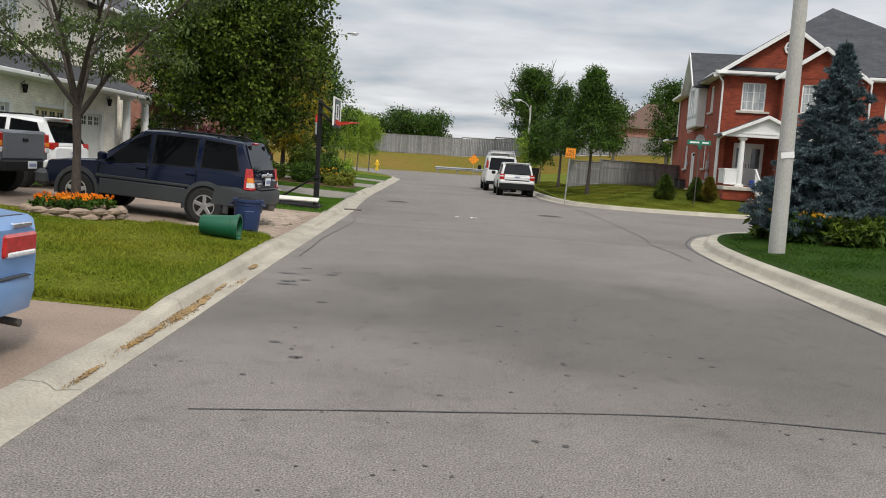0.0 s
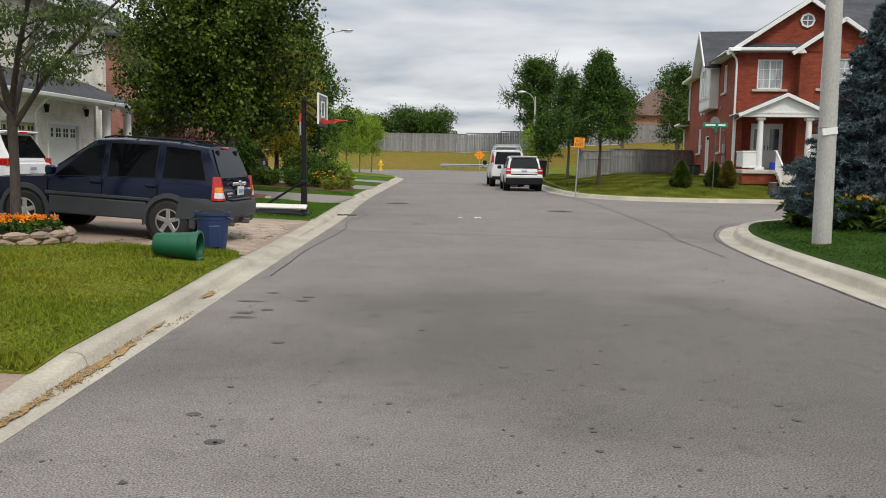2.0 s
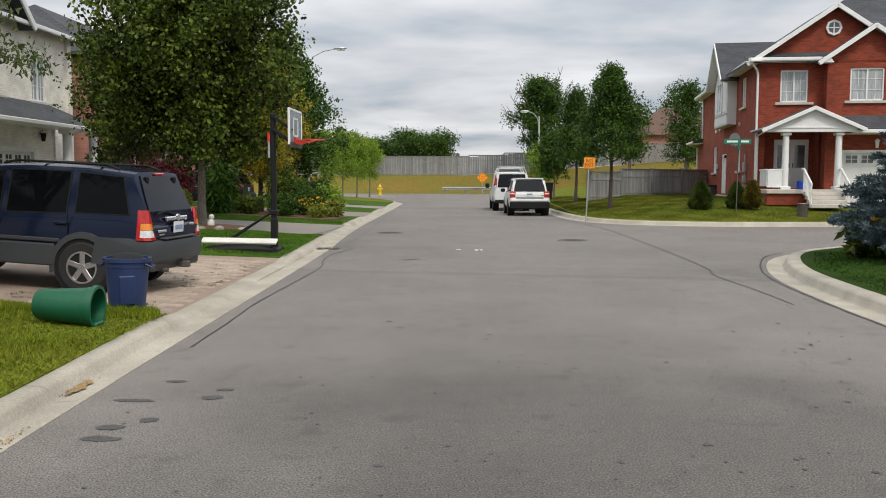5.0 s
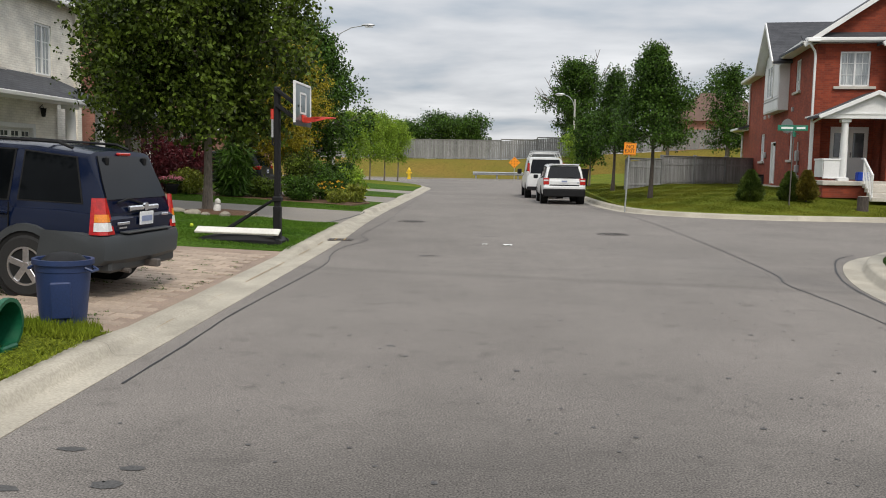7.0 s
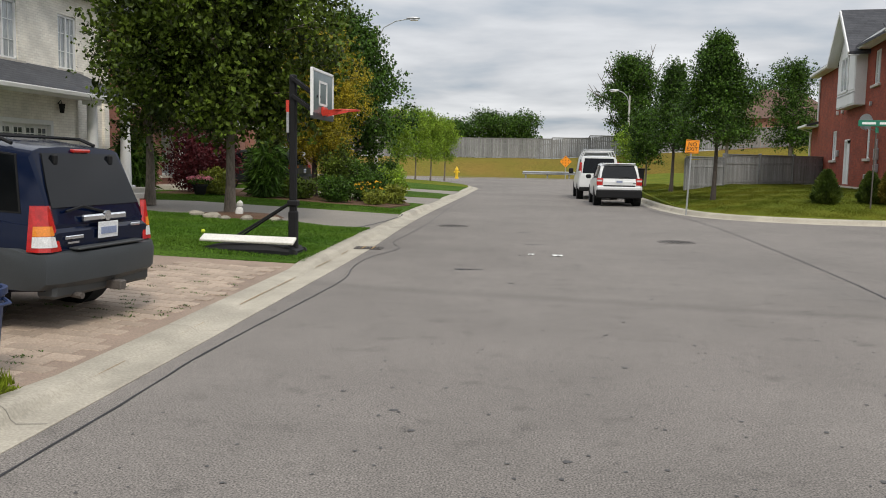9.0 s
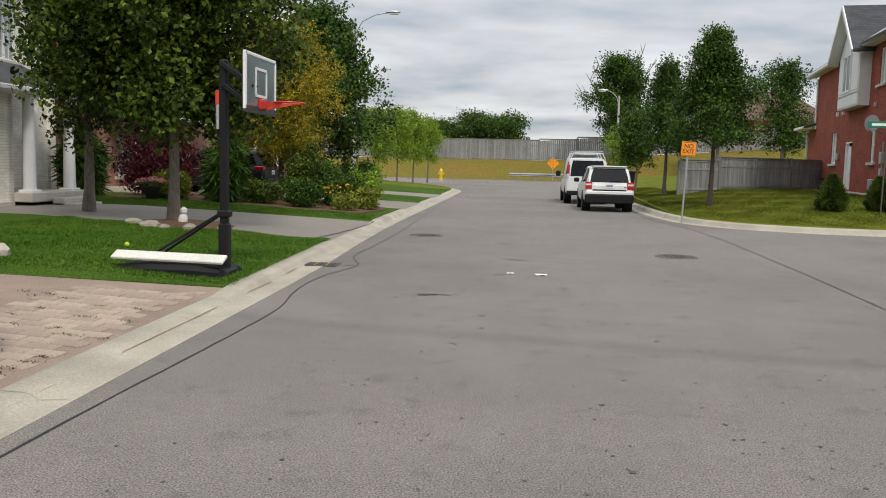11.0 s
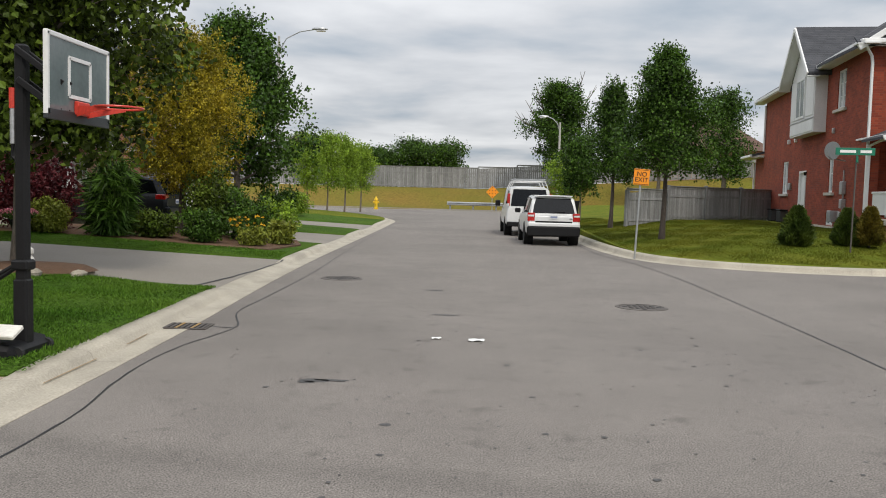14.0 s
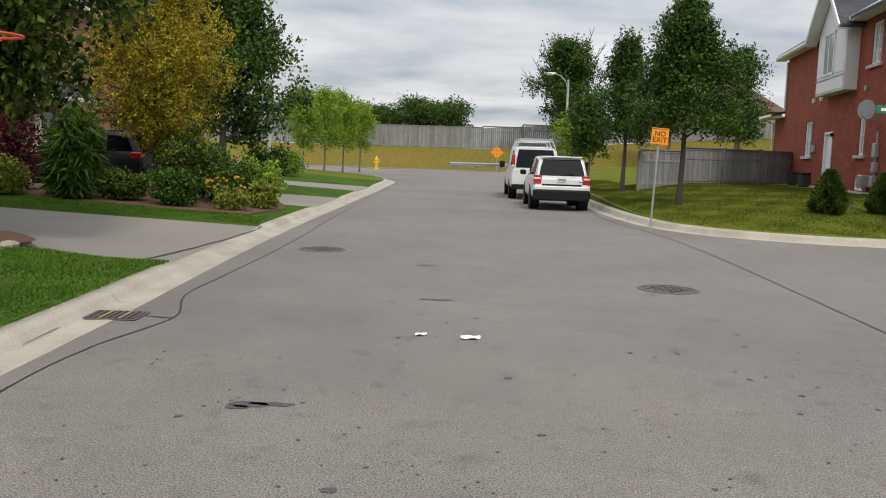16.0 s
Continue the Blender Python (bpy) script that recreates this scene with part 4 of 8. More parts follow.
def white_house():
    """Pale brick house with two garage doors, a lean-to roof over them and a porch."""
    H = thing("white_brick_house", pose(-13.2, 0, 0), "pale cream brick house with two garage doors and grey shingle roofs", "house")
    Z0 = 0.3
    # local x runs along the street (world y); outside is the street side
    F = lambda y, off=0.0: pose(-off, y, 0, 0, 0, 90)
    part("wall", wall_with_holes(Shape(), 10.5, Z0, 3.6, [(4.2, 6.3, 0.5, 2.52), (7.05, 9.1, 0.5, 2.52), (0.6, 2.7, 0.5, 2.52)], 0.3), BRICK_WHITE, H, m=F(21.2))
    for y0 in (21.8, 25.4, 28.25):
        garage_door(H, F(y0) @ pose(0, 0, 0.5), 2.1 if y0 < 28 else 2.05, 2.0, mat=CREAM if y0 == 25.4 else None)
    part("wall", wall_with_holes(Shape(), 16.0, Z0, 6.9, [(3.5, 4.6, 4.35, 6.0), (6.3, 7.5, 4.35, 6.0), (10.2, 11.4, 4.35, 6.0), (13.4, 14.4, 4.35, 6.0)], 0.3), BRICK_WHITE, H, m=F(20.0, 1.6))
    for y0, w in ((23.5, 1.1), (26.3, 1.2), (30.2, 1.2), (33.4, 1.0)):
        window(H, F(y0, 1.6) @ pose(0, 0, 4.35), w, 1.65)
    part("wall", Shape().box((-5, 20.0, 3.6), (7, 0.3, 6.6)), BRICK_WHITE, H)
    part("wall", Shape().box((-5, 36.0, 3.6), (7, 0.3, 6.6)), BRICK_WHITE, H)
    part("wall", Shape().box((-0.8, 31.6, 1.9), (1.6, 0.2, 3.3)), BRICK_WHITE, H)
    part("foundation", Shape().box((-1.58, 28, 0.3), (0.1, 16, 0.5)), STONE, H)
    part("foundation", Shape().box((0.02, 26.4, 0.3), (0.06, 10.5, 0.38)), STONE, H)
    s = Shape()
    slab(s, [(0.55, 20.6, 3.42), (0.55, 34.4, 3.42), (-1.65, 34.4, 4.35), (-1.65, 20.6, 4.35)], 0.1)
    part("lean_to_roof", s, SHINGLE, H)
    part("gutter", Shape().box((0.58, 27.5, 3.36), (0.12, 13.9, 0.13), b=0.02), WHITE, H)
    part("soffit", Shape().box((0.25, 27.5, 3.30), (0.6, 13.8, 0.04)), WHITE, H)
    for y in (32.0, 33.9):
        col = part("column", Shape().tube([(0.25, y, 0.7), (0.25, y, 3.3)], [0.17, 0.14], 12), WHITE, H, smooth=True)
        part("base", Shape().box((0.25, y, 0.7), (0.42, 0.42, 0.2), b=0.02), WHITE, col)
        part("capital", Shape().box((0.25, y, 3.22), (0.40, 0.40, 0.14), b=0.02), WHITE, col)
    part("porch_deck", Shape().box((-0.5, 33.2, 0.6), (2.0, 3.0, 0.25), b=0.02), STONE, H)
    part("front_door", Shape().box((-1.55, 33.0, 1.8), (0.08, 1.0, 2.1), b=0.01), BARK_DARK, H, "dark front door")
    for k in range(2):
        part("step", Shape().box((0.75 + 0.3 * k, 33.2, 0.5 - 0.15 * k), (0.36, 1.4, 0.16), b=0.02), STONE, H)
    rf = Shape()
    c = [(-1.2, 19.6, 6.9), (-1.2, 36.4, 6.9), (-9, 36.4, 6.9), (-9, 19.6, 6.9)]
    rd = [(-5.1, 23.5, 9.4), (-5.1, 32.5, 9.4)]
    for q in ([c[0], c[1], rd[1], rd[0]], [c[1], c[2], rd[1]], [c[2], c[3], rd[0], rd[1]], [c[3], c[0], rd[0]]):
        slab(rf, q, 0.12)
    for y in (24.7, 30.8):
        slab(rf, [(-1.0, y - 1.9, 6.7), (-1.0, y, 8.6), (-5, y, 8.6), (-5, y - 1.9, 6.7)], 0.1)
        slab(rf, [(-1.0, y, 8.6), (-1.0, y + 1.9, 6.7), (-5, y + 1.9, 6.7), (-5, y, 8.6)], 0.1)
        part("gable", Shape().poly((-1.58, y - 1.75, 6.75), (-1.58, y + 1.75, 6.75), (-1.58, y, 8.5)), BRICK_WHITE, H)
        for sg in (-1, 1):
            part("rake_board", Shape().box((-1.02, y + sg * 0.95, 7.58), (0.08, 2.68, 0.2), m=Matrix.Rotation(-sg * math.atan2(1.9, 1.9), 4, "X"), b=0.01), WHITE, H)
    part("roof", rf, SHINGLE, H)
    part("gutter", Shape().box((-1.15, 28, 6.8), (0.12, 16.8, 0.14), b=0.02), WHITE, H)
    for y in (24.6, 27.9, 30.7):
        l = part("coach_lamp", Shape().tube([(0.12, y, 2.85), (0.12, y, 3.1)], [0.06, 0.1], 6), BLACK_PLASTIC, H)
        part("bracket", Shape().tube([(0.0, y, 3.1), (0.1, y, 3.2), (0.12, y, 3.1)], 0.015, 5), BLACK_PLASTIC, l)
    part("downspout", Shape().tube([(0.55, 27.2, 3.3), (0.2, 27.3, 3.0), (0.06, 27.3, 2.8), (0.06, 27.3, 0.6)], 0.045, 6), WHITE, H)
    # first house of the row, seen between the branches
    P = Shape()
    slab(P, [(1.0, 17.6, 3.4), (1.0, 19.6, 4.6), (-2, 19.6, 4.6), (-2, 17.6, 3.4)], 0.1)
    slab(P, [(1.0, 19.6, 4.6), (1.0, 21.6, 3.4), (-2, 21.6, 3.4), (-2, 19.6, 4.6)], 0.1)
    part("entry_roof", P, SHINGLE, H)
    part("entry_gable", Shape().poly((0.9, 17.8, 3.4), (0.9, 21.4, 3.4), (0.9, 19.6, 4.48)), WHITE, H)
    for y in (17.9, 21.3):
        part("column", Shape().box((0.75, y, 1.9), (0.26, 0.26, 3.0), b=0.02), WHITE, H)
    part("wall", Shape().box((-1.7, 12.0, 3.6), (0.3, 16.0, 6.6)), BRICK_WHITE, H)
    for y in (8, 11, 14, 17):
        window(H, F(y, 1.55) @ pose(0, 0, 4.3), 1.2, 1.65)
    part("roof", slab(Shape(), [(-1.2, 4, 6.8), (-1.2, 20, 6.8), (-5, 20, 9.4), (-5, 4, 9.4)], 0.12), SHINGLE, H)
    return H


white_house()


def pink_house():
    H = thing("pink_brick_house", pose(-14.8, 0, 0), "salmon brick house with white porch columns behind the trees", "house")
    F = lambda y, off=0.0: pose(-off, y, 0, 0, 0, 90)
    for k, y0 in enumerate((38.2, 50.5)):
        part("wall", wall_with_holes(Shape(), 11.0, 0.3, 6.6, [(1.5, 2.9, 4.3, 5.8), (5.0, 6.4, 4.3, 5.8), (2.0, 3.2, 1.0, 3.0), (5.6, 8.2, 0.5, 2.6)], 0.3), BRICK_PINK, H, m=F(y0))
        for a in (1.5, 5.0):
            window(H, F(y0 + a) @ pose(0, 0, 4.3), 1.4, 1.5)
        window(H, F(y0 + 2.0) @ pose(0, 0, 1.0), 1.2, 2.0, cols=1)
        garage_door(H, F(y0 + 5.6) @ pose(0, 0, 0.5), 2.6, 2.1)
        part("wall", Shape().box((-4, y0 + 0.1, 3.4), (7.6, 0.25, 6.2)), BRICK_PINK, H)
        part("wall", Shape().box((-4, y0 + 10.9, 3.4), (7.6, 0.25, 6.2)), BRICK_PINK, H)
        part("foundation", Shape().box((0.02, y0 + 5.5, 0.3), (0.06, 11, 0.38)), STONE, H)
        for y in (y0 + 1.2, y0 + 4.4):
            part("column", Shape().tube([(1.2, y, 0.6), (1.2, y, 3.2)], [0.16, 0.13], 10), WHITE, H)
        part("porch_deck", Shape().box((0.8, y0 + 2.8, 0.5), (1.6, 4.2, 0.3)), STONE, H)
        part("porch_roof", slab(Shape(), [(1.6, y0 + 0.6, 3.2), (1.6, y0 + 9.0, 3.2), (0, y0 + 9.0, 3.9), (0, y0 + 0.6, 3.9)], 0.14), SHINGLE, H)
        part("gutter", Shape().box((1.62, y0 + 4.8, 3.12), (0.12, 8.5, 0.14), b=0.02), WHITE, H)
        part("gutter", Shape().box((0.35, y0 + 5.5, 6.6), (0.14, 11.6, 0.16), b=0.02), WHITE, H)
        r = Shape()
        slab(r, [(0.4, y0 - 0.4, 6.7), (0.4, y0 + 11.4, 6.7), (-3.8, y0 + 8, 9.2), (-3.8, y0 + 3, 9.2)], 0.12)
        slab(r, [(-8, y0 - 0.4, 6.7), (-8, y0 + 11.4, 6.7), (-3.8, y0 + 8, 9.2), (-3.8, y0 + 3, 9.2)], 0.12)
        slab(r, [(0.4, y0 - 0.4, 6.7), (-3.8, y0 + 3, 9.2), (-8, y0 - 0.4, 6.7)], 0.12)
        slab(r, [(0.4, y0 + 11.4, 6.7), (-3.8, y0 + 8, 9.2), (-8, y0 + 11.4, 6.7)], 0.12)
        part("roof", r, SHINGLE, H)
    return H


pink_house()


# ---- trees ----
LEAF_DARK = leaf_material("leaf_dark", (0.108, 0.152, 0.018), (0.032, 0.058, 0.008), 0.85)
LEAF_MID = leaf_material("leaf_mid", (0.072, 0.140, 0.016), (0.028, 0.064, 0.010), 0.8)
LEAF_BRIGHT = leaf_material("leaf_bright", (0.25, 0.36, 0.035), (0.16, 0.26, 0.025))
LEAF_YELLOW = leaf_material("leaf_yellow", (0.40, 0.305, 0.020), (0.185, 0.178, 0.016), 0.55)
LEAF_FEATHER = leaf_material("leaf_feathery", (0.095, 0.135, 0.035), (0.06, 0.09, 0.025))
LEAF_RED = leaf_material("leaf_red", (0.11, 0.018, 0.022), (0.05, 0.012, 0.016))
LEAF_LIME = leaf_material("leaf_lime", (0.22, 0.24, 0.03), (0.14, 0.17, 0.025))
NEEDLE = leaf_material("needle_blue", (0.135, 0.185, 0.20), (0.062, 0.092, 0.102), 0.45)
CEDAR = leaf_material("cedar", (0.055, 0.095, 0.02), (0.09, 0.115, 0.02), 0.5)
CEDAR_BROWN = leaf_material("cedar_brown", (0.20, 0.15, 0.025), (0.09, 0.085, 0.018), 0.5)
FLOWER_ORANGE = leaf_material("petal_orange", (0.85, 0.20, 0.01), (0.95, 0.36, 0.02), 0.2)
FLOWER_PINK = leaf_material("petal_pink", (0.75, 0.18, 0.26), (0.80, 0.36, 0.42), 0.2)
FLOWER_YELLOW = leaf_material("petal_yellow", (0.80, 0.42, 0.02), (0.85, 0.55, 0.05), 0.2)


def leaf_cloud(rng, centres, spread, count, size, droop=0.35, long=1.8, spray=1):
    """Many small leaves round the given centres, gathered in sprays, as a numpy mesh; each leaf is a folded diamond."""
    twigs = -(-count // spray)
    count = twigs * spray
    c = np.asarray(centres)[rng.integers(0, len(centres), twigs)]
    off = rng.normal(0, 1, (twigs, 3))
    off /= np.linalg.norm(off, axis=1)[:, None]
    off *= (rng.random(twigs) ** 0.45)[:, None] * np.asarray(spread)
    p = np.repeat(c + off, spray, 0)
    if spray > 1:
        out = rng.normal(0, 1, (twigs, 3)) + off / (np.linalg.norm(off, axis=1)[:, None] + 1e-6) * 1.2
        out /= np.linalg.norm(out, axis=1)[:, None]
        p += np.repeat(out, spray, 0) * (rng.random(count) * size * 3.6)[:, None] + rng.normal(0, 0.42, (count, 3)) * size
    d = rng.normal(0, 1, (count, 3))
    d[:, 2] -= droop * 1.5
    d /= np.linalg.norm(d, axis=1)[:, None]
    s = np.cross(d, rng.normal(0, 1, (count, 3)))
    s /= np.linalg.norm(s, axis=1)[:, None]
    k = (size * rng.uniform(0.65, 1.25, count))[:, None]
    n = np.cross(d, s)
    v = np.stack([p, p + d * k * 0.5 * long * 0.5 + s * k * 0.32 + n * k * 0.1, p + d * k * long * 0.5, p + d * k * 0.5 * long * 0.5 - s * k * 0.32 + n * k * 0.1], 1).reshape(-1, 3)
    return v, np.arange(count * 4).reshape(-1, 4)


def cloud_mesh(name, v, f, mat):
    me = bpy.data.meshes.new(name)
    me.from_pydata(v.tolist(), [], f.tolist())
    me.materials.append(mat)
    return me


def branches(rng, base, trunk_h, top, width, r0, limbs, shape, lean=(0, 0), sub=4):
    """Trunk and limbs; returns the wood and the clump centres at the limbs' ends."""
    s = Shape()
    x0, y0, z0 = base
    pts = [Vector((x0 + lean[0] * t + 0.04 * math.sin(5 * t + x0), y0 + lean[1] * t + 0.04 * math.cos(4 * t), z0 - 0.1 + (top - z0) * 0.93 * t)) for t in [k / 9 for k in range(10)]]
    rad = [max(r0 * (1 - 0.92 * (k / 9)) * (1.25 if k == 0 else 1), 0.012) for k in range(10)]
    s.tube(pts, rad, 9)
    ends = []
    for i in range(limbs):
        t = (i + 0.6) / limbs
        z = trunk_h + (top - trunk_h) * t * 0.92
        k = (z - z0) / ((top - z0) * 0.93) * 9
        j = min(int(k), 8)
        a = pts[j].lerp(pts[j + 1], k - j)
        w = width * shape(t) * rng.uniform(0.75, 1.12)
        ang = i * 2.4 + rng.uniform(-0.5, 0.5)
        rise = (0.25 + 0.55 * t) * w + 0.2
        b = a + Vector((math.cos(ang) * w, math.sin(ang) * w, rise * rng.uniform(0.5, 1.2)))
        m = a.lerp(b, 0.5) + Vector((0, 0, 0.12 * w))
        r = max(rad[j] * 0.5, 0.012)
        s.tube([a, m, b], [r, r * 0.6, r * 0.22], 5)
        for q in range(sub):
            u = rng.uniform(0.3, 1.0)
            c = (a.lerp(m, u * 2) if u < 0.5 else m.lerp(b, u * 2 - 1))
            e = c + Vector((rng.normal(0, 0.30), rng.normal(0, 0.30), rng.normal(0.06, 0.22))) * max(w * 0.55, 0.35)
            s.tube([c, c.lerp(e, 0.5) + Vector((0, 0, 0.05)), e], [r * 0.4, r * 0.25, r * 0.1], 4)
            ends.append(e)
        ends.append(b)
        ends.append(m)
    ends.append(pts[-1])
    return s, ends


ROUND = lambda t: math.sqrt(max(1 - (2 * t - 0.85) ** 2 / 1.6, 0.05))
OVAL = lambda t: max(0.12, math.sin(math.pi * min(0.12 + 0.86 * t, 0.98)) ** 0.7)
POINTED = lambda t: max(0.08, (1.02 - t) ** 0.62 * min(1.0, 0.55 + 2.2 * t))
CONE = lambda t: max(0.10, 1.0 - 0.9 * t) * (0.75 if t < 0.08 else 1)


def tree(name, base, trunk_h, top, width, leaves, size, leaf, label, seed, r0=0.13, limbs=26, shape=OVAL, spread=0.55, bark=None, lean=(0, 0), droop=0.35, sub=4, long=1.8, crown="crown", spray=9):
    rng = np.random.default_rng(seed)
    T = thing(name, pose(*base), label, "tree")
    wood, ends = branches(rng, (0, 0, 0), trunk_h - base[2], top - base[2], width, r0, limbs, shape, lean, sub)
    part("trunk", wood, bark or BARK, T, smooth=60)
    v, f = leaf_cloud(rng, [tuple(e) for e in ends], spread, leaves, size, droop, long, spray)
    part(crown, cloud_mesh(crown, v, f, leaf), None, T)
    return T


# street trees on the west side
def locust(base, seed):
    """A trunk that forks low into rising limbs, with sparse feathery leaves."""
    rng = np.random.default_rng(seed)
    T = thing("honey_locust", pose(*base), "feathery locust tree with dark forked trunk in a stone ring", "tree")
    s, ends = Shape(), []
    s.tube([(0, 0, -0.1), (0.01, 0, 0.2), (0.02, 0.0, 1.0), (0.0, 0, 1.75)], [0.11, 0.085, 0.07, 0.075], 9)
    for i, (ang, reach, rise, r) in enumerate(((0.1, 2.3, 2.6, 0.05), (1.3, 1.5, 3.4, 0.045), (2.5, 1.9, 3.0, 0.05), (3.5, 2.4, 2.3, 0.045), (4.5, 1.6, 3.3, 0.045), (5.5, 2.1, 2.8, 0.05))):
        d = Vector((math.cos(ang), math.sin(ang), 0))
        p0 = Vector((0, 0, 1.55 + 0.07 * i))
        pts = [p0, p0 + d * reach * 0.22 + Vector((0, 0, rise * 0.30)), p0 + d * reach * 0.55 + Vector((0, 0, rise * 0.62)), p0 + d * reach + Vector((0, 0, rise))]
        s.tube(pts, [r, r * 0.8, r * 0.5, r * 0.15], 7)
        for q in range(9):
            u = 0.25 + 0.75 * q / 8
            k = min(int(u * 3), 2)
            c0 = pts[k].lerp(pts[k + 1], u * 3 - k)
            a2 = ang + rng.uniform(-1.3, 1.3)
            L = rng.uniform(0.6, 1.25) * (1.15 - 0.5 * u)
            e = c0 + Vector((math.cos(a2) * L, math.sin(a2) * L, rng.uniform(-0.05, 0.55)))
            m = c0.lerp(e, 0.5) + Vector((0, 0, 0.12))
            s.tube([c0, m, e], [r * 0.35, r * 0.22, 0.004], 5)
            ends += [m, e, m.lerp(e, 0.5)]
            for w in range(2):
                a3 = a2 + rng.uniform(-1.0, 1.0)
                g = m + Vector((math.cos(a3) * L * 0.5, math.sin(a3) * L * 0.5, rng.uniform(-0.15, 0.25)))
                s.tube([m, g], [r * 0.15, 0.003], 4)
                ends.append(g)
    part("trunk", s, BARK_DARK, T, smooth=60)
    v, f = leaf_cloud(rng, [tuple(e) for e in ends], (0.34, 0.34, 0.14), 15000, 0.055, 0.7, 2.8)
    part("crown", cloud_mesh("crown", v, f, LEAF_FEATHER), None, T)
    return T


locust((-6.75, 14.1, 0.40), 3)
tree("linden_tree", (-7.45, 28.5, 0.42), 2.3, 7.5, 2.9, 62000, 0.15, LEAF_DARK, "dense dark-leaved street tree with smooth grey trunk", 5, r0=0.13, limbs=46, shape=OVAL, spread=0.46)
tree("linden_tree", (-10.5, 30.5, 0.5), 2.3, 5.6, 1.0, 9000, 0.13, LEAF_DARK, "dense dark-leaved tree in front of the pale brick house", 6, r0=0.14, limbs=30, spread=0.6)
tree("yellowing_tree", (-8.35, 38.9, 0.5), 1.7, 6.0, 1.8, 70000, 0.075, LEAF_YELLOW, "yellowing tree with fine leaves in the planting bed", 7, r0=0.12, limbs=34, spread=0.5, bark=BARK_DARK)
tree("maple_tree", (-9.1, 47.0, 0.5), 2.0, 8.1, 2.9, 42000, 0.16, LEAF_MID, "tall full green maple on the front lawn", 8, r0=0.16, limbs=42, shape=POINTED, spread=0.45)
for k, (x, y, top) in enumerate([(-10.4, 73.5, 5.0), (-9.5, 75.5, 5.3), (-8.7, 77.5, 5.2), (-8.0, 80.0, 4.8)]):
    T = tree("young_tree", (x, y - 7, 0.42), 2.0, top, 0.92, 9000, 0.12, LEAF_BRIGHT, "slim young tree with bright yellow-green leaves", 20 + k, r0=0.06, limbs=16, spread=0.30, shape=OVAL, spray=5)
    tagged(T, group="young trees by the bend")
# corner lawn
tree("corner_tree", (6.55, 43.3, 0.45), 2.5, 6.75, 1.85, 34000, 0.11, LEAF_MID, "upright pointed tree with grey trunk on the corner lawn", 31, r0=0.10, limbs=36, shape=lambda t: max(0.06, (1 - t) ** 0.95 * min(1.0, 0.6 + 2.4 * t) * 1.1), spread=0.30, spray=6, bark=BARK_DARK)
tree("corner_tree", (5.75, 49.6, 0.62), 2.5, 6.3, 1.15, 22000, 0.11, LEAF_MID, "dark upright tree beside the board fence", 32, r0=0.09, limbs=30, shape=lambda t: max(0.06, (1 - t) ** 0.8), spread=0.28, spray=6, bark=BARK_DARK)
tree("corner_tree", (5.4, 58.0, 0.6), 2.0, 4.4, 0.9, 8000, 0.14, LEAF_MID, "small tree behind the parked cars", 33, r0=0.07, limbs=18, spread=0.4)
tree("corner_tree", (4.9, 62.0, 0.6), 1.8, 3.7, 0.7, 4000, 0.14, LEAF_BRIGHT, "slender bright green young tree by the kerb", 34, r0=0.05, limbs=14, spread=0.35)
# beyond the bank
tree("old_tree", (8.0, 100, 1.5), 4.0, 12.6, 3.0, 26000, 0.24, LEAF_MID, "large old tree with some bare dead limbs", 41, r0=0.35, limbs=24, spread=(0.72, 0.72, 0.55), bark=BARK, spray=7)
tree("old_tree", (22.0, 92, 2.0), 3.5, 11.3, 2.2, 14000, 0.22, LEAF_MID, "tall tree behind the brick house", 42, r0=0.25, limbs=20, spread=0.8)
tree("old_tree", (16.8, 95, 2.0), 4.0, 9.2, 1.5, 7000, 0.2, LEAF_DARK, "thin open tree behind the fence", 43, r0=0.2, limbs=14, spread=0.7)
dead = Shape()
for k, (dx, dz) in enumerate(((-3.6, 11.2), (-2.6, 12.6), (-1.6, 13.3), (-4.6, 9.6), (2.2, 14.2), (3.4, 12.6), (-3.0, 11.9))):
    a, b = Vector((8 + dx * 0.15, 100 + 0.1 * k, 7 + 0.4 * k)), Vector((8 + dx, 100, dz))
    dead.tube([a, a.lerp(b, 0.6) + Vector((0, 0, -0.3)), b], [0.12, 0.07, 0.02], 5)
    for q in (0.5, 0.7, 0.85):
        c = a.lerp(b, q)
        dead.tube([c, c + Vector((dx * 0.12 * (1 if k % 2 else -0.8), 0, 0.8))], [0.04, 0.01], 4)
whole("dead_branch", dead, BARK, "bare dead limbs standing out of the old tree", "branch")
for k, (x, y, top, w) in enumerate([(-19.5, 150, 7.0, 2.4), (-15.5, 150, 7.6, 2.6), (-10.5, 152, 9.2, 3.6), (-6.0, 155, 8.6, 3.4), (32, 140, 12, 5), (-26, 140, 8, 4)]):
    tree("distant_tree", (x, y, 2.0), 3.0, top, w, 12000, 0.36, LEAF_MID, "distant broad tree beyond the fence", 50 + k, r0=0.3, limbs=18, spread=(1.25, 1.25, 0.75), shape=ROUND, spray=5)


